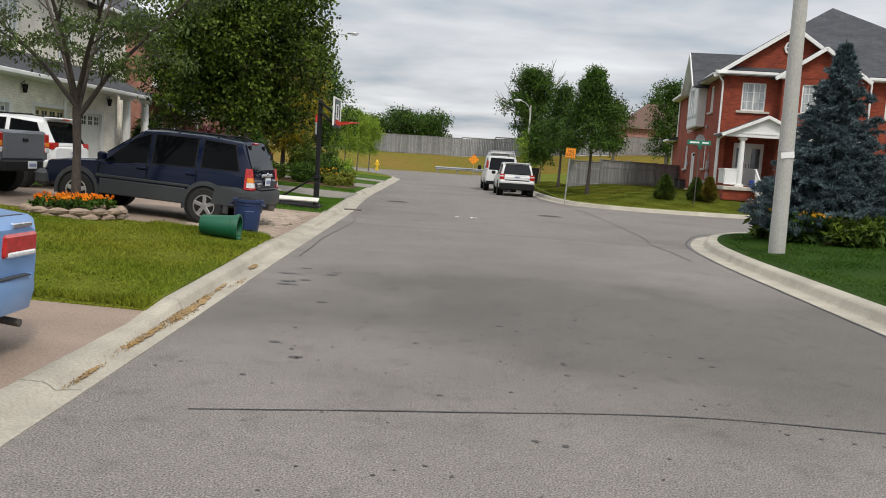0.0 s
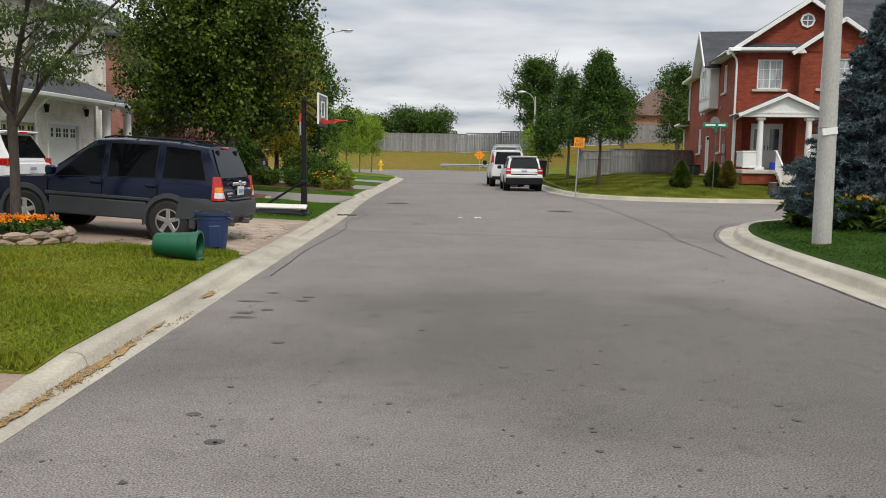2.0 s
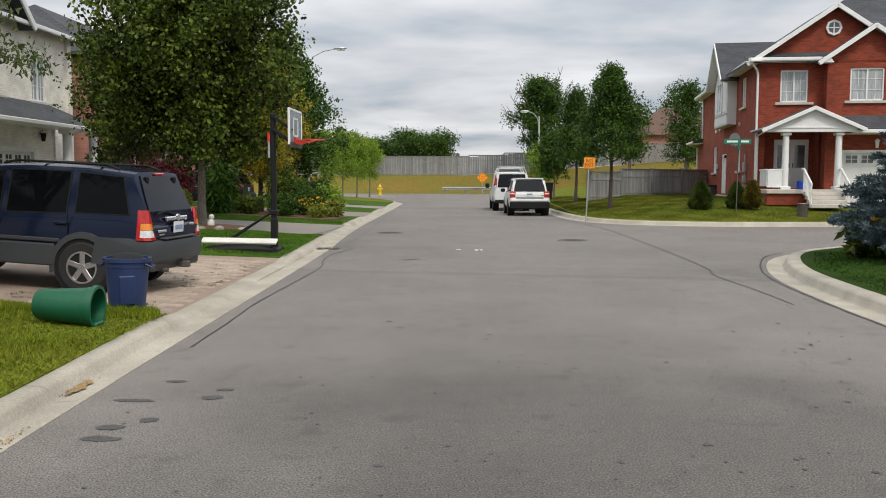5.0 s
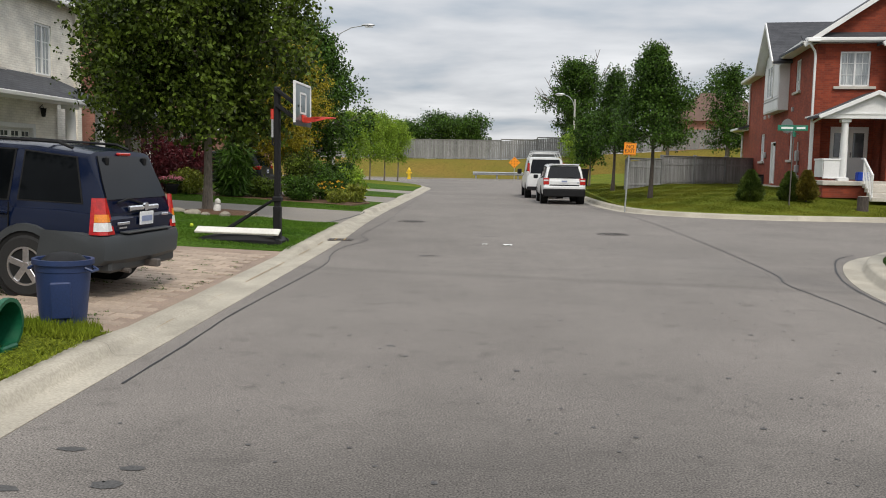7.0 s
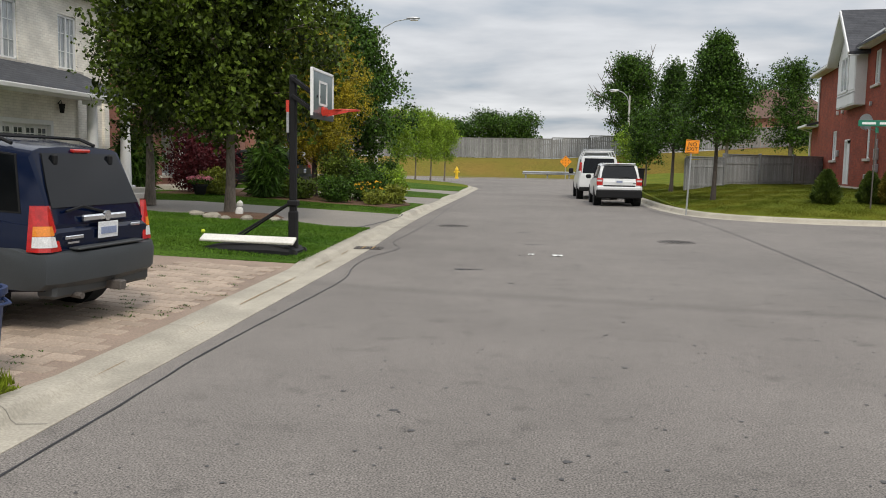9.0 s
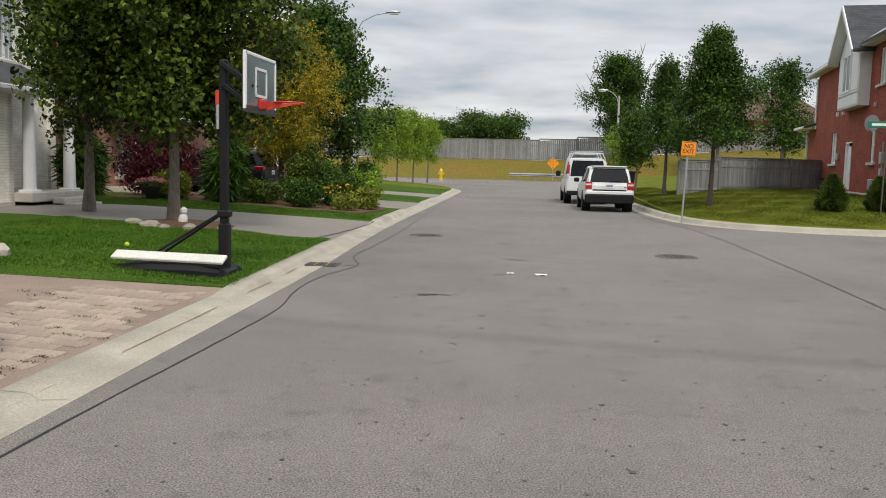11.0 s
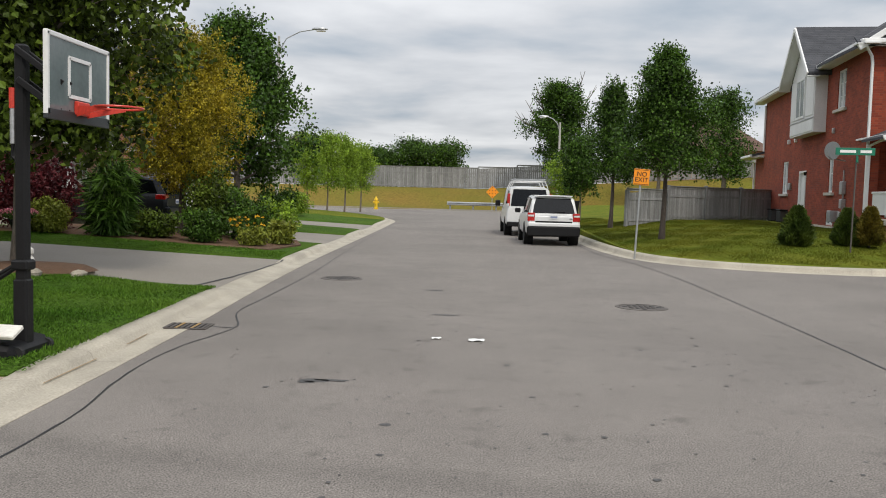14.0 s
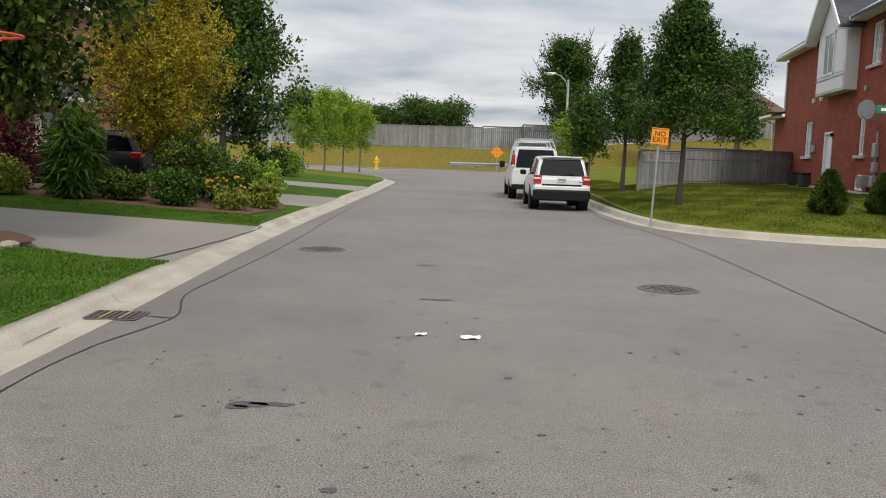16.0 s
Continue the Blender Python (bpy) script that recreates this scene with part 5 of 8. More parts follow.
def spruce(base, top, width, seed, label):
    rng = np.random.default_rng(seed)
    T = thing("blue_spruce", pose(*base), label, "tree")
    h = top - base[2]
    s = Shape().tube([(0, 0, -0.05), (0, 0, h * 0.5), (0, 0, h)], [0.13, 0.07, 0.01], 8)
    segs = []
    tiers = int(h * 7)
    for i in range(tiers):
        t = i / tiers
        z = 0.25 + (h - 0.3) * t
        w = width * (1 - t) ** 1.0 + 0.05
        n = max(5, int(13 * (1 - 0.55 * t)))
        for j in range(n):
            a = 2 * math.pi * (j + 0.5 * (i % 2)) / n + rng.uniform(-0.25, 0.25)
            L = w * rng.uniform(0.66, 1.15)
            d = Vector((math.cos(a), math.sin(a), 0))
            p0, p1, p2 = Vector((0, 0, z)), Vector((0, 0, z - 0.10 * L)) + d * L * 0.55, Vector((0, 0, z + 0.02 * L)) + d * L
            s.tube([p0, p1, p2], [0.018, 0.012, 0.004], 4)
            segs += [(p0.lerp(p1, 0.4), p1), (p1, p2)]
            for q in range(int(3 + 7 * L)):
                u = rng.uniform(0.25, 1)
                c = p0.lerp(p1, u * 1.6) if u < 0.6 else p1.lerp(p2, (u - 0.6) * 2.5)
                side = Vector((-d.y, d.x, 0)) * (1 if q % 2 else -1)
                segs.append((c, c + (side * 0.7 + d * 0.7) * L * rng.uniform(0.15, 0.34) + Vector((0, 0, rng.uniform(-0.06, 0.05)))))
    part("trunk", s, BARK_DARK, T)
    A, B = np.array([a[:] for a, _ in segs]), np.array([b[:] for _, b in segs])
    per = 62
    u = rng.random((len(segs), per, 1))
    P = (A[:, None] + (B - A)[:, None] * u).reshape(-1, 3)
    D = np.repeat((B - A) / (np.linalg.norm(B - A, axis=1)[:, None] + 1e-6), per, 0)
    d = D * 0.7 + rng.normal(0, 0.75, P.shape) + (0, 0, 0.35)
    d /= np.linalg.norm(d, axis=1)[:, None]
    sd = np.cross(d, rng.normal(0, 1, P.shape))
    sd /= np.linalg.norm(sd, axis=1)[:, None]
    k = rng.uniform(0.06, 0.13, (len(P), 1))
    v = np.stack([P - sd * 0.017, P + sd * 0.017, P + d * k], 1).reshape(-1, 3)
    part("needles", cloud_mesh("needles", v, np.arange(len(P) * 3).reshape(-1, 3), NEEDLE), None, T)
    return T


spruce((8.75, 19.6, 0.35), 5.05, 1.75, 61, "dense blue spruce with silvery needles on the corner lawn")
spruce((11.2, 20.2, 0.4), 4.9, 1.7, 62, "second blue spruce, close behind the first")


def shrub(name, base, size, count, leaf, mat, label, seed, long=1.6, droop=0.0, category="shrub"):
    rng = np.random.default_rng(seed)
    T = thing(name, pose(*base), label, category)
    s, ends = Shape(), []
    for i in range(12):
        a, t = i * 2.4, rng.uniform(0.3, 1)
        e = Vector((math.cos(a) * size[0] * t * 0.75, math.sin(a) * size[1] * t * 0.75, size[2] * rng.uniform(0.35, 0.88)))
        s.tube([(0, 0, -0.05), (e.x * 0.4, e.y * 0.4, e.z * 0.5), e], [0.02, 0.014, 0.006], 4)
        ends.append(tuple(e))
        ends.append((e.x * 0.7, e.y * 0.7, e.z * 0.45))
    part("stems", s, BARK_DARK, T)
    v, f = leaf_cloud(rng, ends, (size[0] * 0.42, size[1] * 0.42, size[2] * 0.26), count, leaf, droop, long)
    v[:, 2] = np.maximum(v[:, 2], 0.02)
    part("leaves", cloud_mesh("leaves", v, f, mat), None, T)
    return T


def cone_shrub(base, h, w, seed, label, mat=None):
    rng = np.random.default_rng(seed)
    T = thing("cedar_shrub", pose(*base), label, "shrub")
    part("trunk", Shape().tube([(0, 0, -0.05), (0, 0, h * 0.8)], [0.04, 0.01], 6), BARK_DARK, T)
    n = 9000
    t = rng.random(n)
    a = rng.random(n) * 2 * math.pi
    r = w * np.clip(np.minimum(0.72 + 1.6 * t, 1.12 * (1 - t) ** 0.75 + 0.05), 0, 1) * (0.6 + 0.4 * rng.random(n)) * (1 + 0.16 * np.sin(a * 5 + t * 9) + 0.14 * np.sin(a * 9 - t * 17))
    P = np.stack([r * np.cos(a), r * np.sin(a), t * h], 1)
    d = np.stack([np.cos(a), np.sin(a), np.full(n, 0.9)], 1) + rng.normal(0, 0.35, (n, 3))
    d /= np.linalg.norm(d, axis=1)[:, None]
    sd = np.cross(d, rng.normal(0, 1, (n, 3)))
    sd /= np.linalg.norm(sd, axis=1)[:, None]
    k = rng.uniform(0.08, 0.16, (n, 1))
    v = np.stack([P, P + d * k * 0.5 + sd * 0.022, P + d * k, P + d * k * 0.5 - sd * 0.022], 1).reshape(-1, 3)
    part("foliage", cloud_mesh("foliage", v, np.arange(n * 4).reshape(-1, 4), mat or CEDAR), None, T)
    return T


cone_shrub((9.6, 39.4, 0.5), 1.1, 0.44, 71, "round green cedar shrub on the corner lawn")
cone_shrub((11.1, 39.6, 0.55), 1.0, 0.36, 72, "pointed green cedar shrub by the house wall")
cone_shrub((11.62, 39.3, 0.57), 1.05, 0.36, 73, "cedar shrub turning golden brown, by the house wall", CEDAR_BROWN)


def fence_panels(name, pts, base, height, label, mat, spacing=2.4, board=0.14, joined=False, ztop=None):
    """Board fence through points of the plan: posts, rails and upright boards."""
    r = random.Random(5)
    F = thing(name, pose(0, 0, 0), label, "fence")
    rest = Shape()
    for (x0, y0), (x1, y1) in zip(pts, pts[1:]):
        L = math.hypot(x1 - x0, y1 - y0)
        n = max(1, round(L / spacing))
        ang = math.atan2(y1 - y0, x1 - x0)
        R = Matrix.Rotation(ang, 4, "Z")
        for k in range(n + 1):
            x, y = x0 + (x1 - x0) * k / n, y0 + (y1 - y0) * k / n
            z = base(x, y)
            part("post", Shape().box((x, y, z + height / 2 + 0.03), (0.14, 0.14, height + 0.2), m=R, b=0.01), mat, F)
            if k < n:
                xm, ym = x0 + (x1 - x0) * (k + 0.5) / n, y0 + (y1 - y0) * (k + 0.5) / n
                zm = base(xm, ym)
                rails = Shape()
                for dz in (0.15, height * 0.74, height):
                    rails.box((xm, ym, zm + dz), (L / n, 0.06, 0.10), m=R)
                rails.box((xm, ym, zm + height + 0.06), (L / n, 0.14, 0.03), m=R)
                part("rail", rails, mat, F)
                m = int(L / n / board)
                for j in range(m):
                    t = (k + (j + 0.5) / m) / n
                    x2, y2 = x0 + (x1 - x0) * t, y0 + (y1 - y0) * t
                    b = rest if joined else Shape()
                    b.box((x2, y2, base(x2, y2) + height / 2 + r.uniform(-0.015, 0.015)), (board - 0.012, 0.022, height - 0.04), m=R @ Matrix.Rotation(r.uniform(-0.01, 0.01), 4, "Y"))
                    if not joined:
                        part("board", b, mat, F)
    if joined:
        tagged(part("board_run", rest, mat, F), kind="stuff")
    return F


fence_panels("board_fence", [(7.0, 53.0), (6.5, 50.3), (14.6, 56.6)], far_z, 1.42, "low weathered grey board fence closing the back garden", FENCE_WOOD)
fence_panels("noise_fence", [(-70, 105), (4, 105), (70, 101)], berm_z, 2.15, "long weathered board fence on top of the grass bank", FENCE_FAR, spacing=4.0, board=0.2, joined=True)


# ---- vehicles ----
PAINT_BLUE = car_paint("paint_navy", (0.0020, 0.0062, 0.025), 0.0, 0.18)
PAINT_WHITE = car_paint("paint_white", (0.72, 0.73, 0.73), 0.0, 0.3)
PAINT_SKY = car_paint("paint_light_blue", (0.20, 0.34, 0.60), 0.15, 0.3)
PAINT_GREY = car_paint("paint_dark_grey", (0.17, 0.18, 0.20), 0.3, 0.32)
PAINT_BLACK = car_paint("paint_black", (0.02, 0.022, 0.026), 0.3, 0.28)
CLADDING = material("grey_cladding", (0.038, 0.043, 0.047), rough=0.5, scale=3, vary=0.12, fine=80, finev=0.08, bump=0.1)
CLAD_DARK = material("dark_cladding", (0.045, 0.048, 0.05), rough=0.55, scale=3, vary=0.12, fine=80, finev=0.08, bump=0.1)
PLATE = material("number_plate", (0.72, 0.73, 0.74), rough=0.4, scale=8, vary=0.05, fine=60, bump=0)
PLATE_INK = material("plate_ink", (0.25, 0.30, 0.45), rough=0.5, scale=8, vary=0.1, fine=60, bump=0)
# near-black colour standing in for shade in wheel arches, wheels and the drain
SHADE_BLACK = material("shade_black", (0.006, 0.006, 0.006), rough=0.95, scale=5, vary=0.1, fine=40, bump=0)


def wheel(parent, x, y, r, w, spokes=5, rim=None):
    side = 1 if y > 0 else -1
    t = Shape()
    prof = ((0.62, -0.5), (0.90, -0.5), (0.97, -0.42), (1.0, -0.28), (1.0, 0.28), (0.97, 0.42), (0.90, 0.5), (0.62, 0.5))
    rings = [[Vector((x + r * a * math.cos(q), y + w * b, r + r * a * math.sin(q))) for a, b in prof] for q in [2 * math.pi * k / 28 for k in range(29)]]
    t.loft(rings, caps=False)
    # dark core behind the spokes, the wheel's inner shade put into its colour
    W = part("wheel", Shape().tube([(x, y - w * 0.3, r), (x, y + w * 0.2 * side, r)], r * 0.62, 20), SHADE_BLACK, parent)
    part("tyre", t, RUBBER, W, smooth=35)
    s = Shape().ring((x, y + side * w * 0.38, r), "y", r * 0.56, r * 0.66, w * 0.22, 26)
    for k in range(spokes):
        a = 2 * math.pi * k / spokes + 0.3
        m = Matrix.Rotation(-a, 4, "Y")
        s.box(Vector((x, y + side * w * 0.36, r)) + m @ Vector((r * 0.33, 0, 0)), (r * 0.54, w * 0.16, r * 0.24), m=m, b=0.012)
    s.tube([(x, y + side * w * 0.28, r), (x, y + side * w * 0.46, r)], [r * 0.17, r * 0.13], 12)
    part("rim", s, rim or ALLOY, W, smooth=30)
    return W


def table_at(rows, x, k):
    return float(np.interp(x, [r[0] for r in rows], [r[k] for r in rows]))


def car(name, m, label, paint, body, cabin, wheels, windows, rear=None, clad=None, low=0.10, category="car", group=""):
    """body rows: x, half width, low z, top z. cabin rows: x, roof z, half width at the foot, half width at the roof. x runs to the front."""
    C = thing(name, m, label, category, group)
    rings = []
    for x, w, zb, zt in body:
        h = zt - zb
        half = [(w * 0.88, zb), (w * 0.985, zb + 0.16 * h), (w, zb + 0.45 * h), (w * 0.985, zb + 0.78 * h), (w * 0.95, zb + 0.95 * h), (w * 0.86, zt)]
        rings.append([Vector((x, y, z)) for y, z in half] + [Vector((x, -y, z)) for y, z in reversed(half)])
    part("body", Shape().loft(rings), paint, C, smooth=28)
    rings = []
    foot = lambda x: table_at(body, x, 3) - 0.03
    for x, zr, wb, wr in cabin:
        zf = foot(x)
        zr = max(zr, zf + 0.02)
        half = [(wb, zf), (wb + (wr - wb) * 0.86, zf + (zr - zf) * 0.86), (wr - 0.03, zf + (zr - zf) * 0.95), (wr * 0.82, zr - 0.008), (wr * 0.4, zr + 0.006)]
        rings.append([Vector((x, y, z)) for y, z in half] + [Vector((x, -y, z)) for y, z in reversed(half)])
    part("cabin", Shape().loft(rings), paint, C, smooth=28)

    def on_side(x, f, sg, out=0.008):
        zf, zr, wb, wr = foot(x), table_at(cabin, x, 1), table_at(cabin, x, 2), table_at(cabin, x, 3)
        return Vector((x, sg * (wb + (wr - wb) * 0.86 * f / 0.86 + out), zf + (zr - zf) * f))

    for quad in windows:
        for sg in (-1, 1):
            o = [on_side(x, f, sg, 0.010) for x, f in quad]
            i = [on_side(x, f, sg, -0.02) for x, f in quad]
            part("side_window", Shape().loft([i, o]), CAR_GLASS, C)
            big = [p + (p - sum(o, Vector()) / len(o)) * 0.06 for p in o]
            k = len(o)
            fr = [Vector((p.x, p.y - sg * 0.004, p.z)) for p in big]
            part("window_seal", Shape().loft([[Vector((p.x, p.y - sg * 0.03, p.z)) for p in big], fr]), BLACK_PLASTIC, C)
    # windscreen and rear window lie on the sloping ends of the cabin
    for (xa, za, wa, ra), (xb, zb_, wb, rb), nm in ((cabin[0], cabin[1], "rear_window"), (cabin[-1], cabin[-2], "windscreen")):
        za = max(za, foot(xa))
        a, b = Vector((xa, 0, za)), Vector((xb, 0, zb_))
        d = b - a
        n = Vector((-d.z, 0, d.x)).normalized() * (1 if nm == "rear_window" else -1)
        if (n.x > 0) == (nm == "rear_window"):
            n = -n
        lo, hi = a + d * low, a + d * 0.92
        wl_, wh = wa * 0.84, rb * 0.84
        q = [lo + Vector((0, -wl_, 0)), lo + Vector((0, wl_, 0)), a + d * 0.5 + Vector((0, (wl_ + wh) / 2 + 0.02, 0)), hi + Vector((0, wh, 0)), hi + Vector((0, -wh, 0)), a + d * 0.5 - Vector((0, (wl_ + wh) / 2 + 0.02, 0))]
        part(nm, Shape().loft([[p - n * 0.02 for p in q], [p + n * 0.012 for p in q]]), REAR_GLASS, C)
    for x, r, w, track in wheels:
        for sg in (-1, 1):
            # no arch is cut; a near-black plug paints the shaded hollow
            part("wheel_arch", Shape().tube([(x, sg * (track - w * 0.7), r * 1.02), (x, sg * (table_at(body, x, 1) + 0.004), r * 1.02)], r * 1.15, 24), SHADE_BLACK, C)
            wheel(C, x, sg * track, r, w)
            if clad:
                rr = []
                for k in range(15):
                    q = math.pi * (k / 14 * 1.14 - 0.07)
                    c, s_ = math.cos(q), math.sin(q)
                    wy = table_at(body, x, 1)
                    rr.append([Vector((x + r * a * c, sg * (wy + o), max(r * 1.02 + r * a * s_, 0.22))) for a, o in ((1.10, -0.03), (1.10, 0.025), (1.32, 0.018), (1.36, -0.03))])
                part("wheel_flare", Shape().loft(rr), clad, C, smooth=30)
    return C


def tail_lamp(C, x, y, z, w, h, rows, depth=0.14):
    """Stacked lenses wrapping round a rear corner; rows: (share of height, material)."""
    sg = 1 if y > 0 else -1
    L = part("tail_light", Shape().box((x + depth / 2, y - sg * 0.01, z + h / 2), (depth, w, h), b=0.02), RED_LENS, C, "red tail light with amber and clear lenses")
    z0 = z
    for share, mat in rows:
        if mat:
            part("lens", Shape().box((x + depth / 2, y, z0 + share * h / 2), (depth + 0.02, w * 0.86, share * h * 0.9), b=0.015), mat, L)
        z0 += share * h
    return L


def number_plate(C, x, z, y=0.0):
    P = part("number_plate", Shape().box((x, y, z), (0.012, 0.31, 0.155), b=0.004), PLATE, C, "white number plate")
    part("marking", Shape().box((x - 0.008, y, z - 0.005), (0.006, 0.24, 0.065)), PLATE_INK, P)


def drive_pose(x, y, heading, tilt=0.0):
    return pose(x, y, left_z(x, y), 0, -tilt, heading)


def navy_suv():
    body = [(-2.17, 0.78, 0.46, 0.92), (-2.10, 0.86, 0.40, 1.00), (-1.7, 0.885, 0.36, 1.03), (-0.4, 0.895, 0.34, 1.01), (0.75, 0.895, 0.34, 1.00), (1.02, 0.89, 0.34, 1.00), (1.6, 0.87, 0.36, 0.95), (2.0, 0.82, 0.40, 0.88), (2.16, 0.70, 0.44, 0.78)]
    cabin = [(-2.14, 1.0, 0.80, 0.70), (-1.86, 1.66, 0.82, 0.665), (-1.2, 1.715, 0.835, 0.665), (-0.3, 1.715, 0.84, 0.665), (0.15, 1.68, 0.84, 0.66), (1.02, 1.02, 0.84, 0.74)]
    win = [[(-1.86, 0.16), (-1.12, 0.13), (-1.12, 0.86), (-1.72, 0.86)], [(-0.98, 0.12), (-0.14, 0.10), (-0.14, 0.87), (-0.98, 0.87)], [(-0.02, 0.10), (0.82, 0.10), (0.28, 0.84), (-0.02, 0.87)]]
    C = car("navy_suv", drive_pose(-6.1, 16.53, 175, 3.0), "dark navy blue compact SUV with grey lower cladding, parked on pavers", PAINT_BLUE, body, cabin, [(-1.27, 0.352, 0.225, 0.80), (1.33, 0.352, 0.225, 0.80)], win, clad=CLADDING, low=0.20)
    # grey cladding and bumpers
    for sg in (-1, 1):
        part("side_cladding", Shape().box((0.0, sg * 0.895, 0.50), (1.75, 0.05, 0.30), b=0.02), CLADDING, C)
        part("door_strip", Shape().box((0.0, sg * 0.902, 0.70), (1.9, 0.025, 0.05), b=0.008), CLADDING, C)
        for x in (0.05, -0.95):
            part("door_handle", Shape().box((x, sg * 0.90, 0.93), (0.19, 0.035, 0.045), b=0.012), PAINT_BLUE, C)
        for x in (0.92, -0.06, -1.05):
            part("door_seam", Shape().box((x, sg * 0.893, 0.74), (0.010, 0.012, 0.62)), BLACK_PLASTIC, C)
        mir = part("mirror", Shape().box((0.80, sg * 0.99, 1.09), (0.12, 0.20, 0.15), b=0.03), PAINT_BLUE, C)
        part("rail", Shape().tube([(0.05, sg * 0.60, 1.69), (-0.15, sg * 0.60, 1.735), (-1.45, sg * 0.60, 1.735), (-1.62, sg * 0.60, 1.68)], 0.018, 6), BLACK_PLASTIC, C)
        TL = None
        # red housing that narrows upwards, with the amber and clear lenses let into its face
        for z0, z1, w0, w1, a, o, mt in ((0.76, 1.16, 0.20, 0.10, 0.0, 0.0, RED_LENS), (0.90, 0.985, 0.145, 0.125, 0.022, 0.006, AMBER_LENS), (0.80, 0.895, 0.165, 0.147, 0.022, 0.006, CLEAR_LENS)):
            rg = []
            for z, w in ((z0, w0), (z1, w1)):
                t_ = (z - 0.76) * 0.16
                rg.append([Vector((x_, sg * y_, z)) for x_, y_ in ((-2.185 - o + t_, 0.845 - w + a), (-2.185 - o + t_, 0.79 - t_ * 0.3 - a * 0.3), (-2.13 - o + t_, 0.875 + o - t_ * 0.3 - a * 0.4), (-2.02 - 0.1 * t_ - a * 2.4, 0.898 + o - t_ * 0.4), (-2.02, 0.80), (-2.10, 0.70 + a))])
            if TL is None:
                TL = part("tail_light", Shape().loft(rg), mt, C, "tapered red tail light with amber and clear lenses")
            else:
                part("lens", Shape().loft(rg), mt, TL)
    part("crossbar", Shape().tube([(-0.5, -0.6, 1.738), (-0.5, 0.6, 1.738)], 0.014, 6), BLACK_PLASTIC, C)
    part("crossbar", Shape().tube([(-1.3, -0.6, 1.738), (-1.3, 0.6, 1.738)], 0.014, 6), BLACK_PLASTIC, C)
    rb = [[Vector((x, y, z)) for x, z in ((-2.20 + c, 0.42), (-2.27 + c, 0.48), (-2.28 + c, 0.66), (-2.25 + c, 0.74), (-2.05 + c, 0.78), (-1.98 + c, 0.42))] for y, c in ((-0.918, 0.58), (-0.915, 0.34), (-0.90, 0.20), (-0.85, 0.09), (-0.7, 0.02), (0, -0.03), (0.7, 0.02), (0.85, 0.09), (0.90, 0.20), (0.915, 0.34), (0.918, 0.58))]
    B = part("rear_bumper", Shape().loft(rb), CLADDING, C, "grey plastic rear bumper", 35)
    part("bumper_step", Shape().box((-2.20, 0, 0.772), (0.14, 1.05, 0.02), b=0.006), CLAD_DARK, B)
    part("lower_valance", Shape().box((-2.1, 0, 0.40), (0.2, 1.5, 0.14), b=0.03), CLAD_DARK, B)
    fb = part("front_bumper", Shape().box((2.10, 0, 0.52), (0.34, 1.72, 0.32), b=0.08), CLADDING, C)
    part("tow_hitch", Shape().box((-2.25, -0.05, 0.38), (0.22, 0.09, 0.09), b=0.01), IRON, C)
    part("exhaust", Shape().tube([(-1.9, 0.45, 0.36), (-2.28, 0.47, 0.34)], 0.03, 8), IRON, C)
    number_plate(C, -2.195, 0.91, -0.02)
    part("tailgate_trim", Shape().box((-2.165, 0, 1.03), (0.05, 0.66, 0.065), b=0.015), CHROME, C, "chrome strip over the plate")
    part("badge", Shape().tube([(-2.18, 0, 1.045), (-2.205, 0, 1.045)], 0.05, 14), CHROME, C)
    part("badge", Shape().box((-2.18, 0.47, 0.87), (0.02, 0.26, 0.035), b=0.006).box((-2.18, 0.49, 0.825), (0.02, 0.16, 0.018)), CHROME, C)
    part("badge", Shape().box((-2.175, -0.50, 0.93), (0.02, 0.16, 0.03), b=0.006), CHROME, C)
    part("brake_light", Shape().box((-1.885, 0, 1.635), (0.05, 0.26, 0.035), b=0.01), RED_LENS, C)
    for sg in (-1, 1):
        part("window_hinge", Shape().box((-1.925, sg * 0.42, 1.555), (0.05, 0.05, 0.10), b=0.015), BLACK_PLASTIC, C)
    part("wiper", Shape().tube([(-2.13, -0.05, 1.07), (-2.14, 0.30, 1.14), (-2.13, 0.52, 1.10)], 0.014, 5), BLACK_PLASTIC, C)
    part("headlight", Shape().box((2.05, 0.62, 0.76), (0.2, 0.3, 0.18), b=0.04), CLEAR_LENS, C)
    part("headlight", Shape().box((2.05, -0.62, 0.76), (0.2, 0.3, 0.18), b=0.04), AMBER_LENS, C)
    for x, y in ((0.35, 0.35), (0.35, -0.35), (-0.6, 0.35), (-0.6, -0.35)):
        st_ = part("seat", Shape().box((x - 0.25, y, 1.05), (0.16, 0.46, 0.5), b=0.06).box((x - 0.27, y, 1.38), (0.10, 0.24, 0.18), b=0.04), CLAD_DARK, C)
    return C


navy_suv()


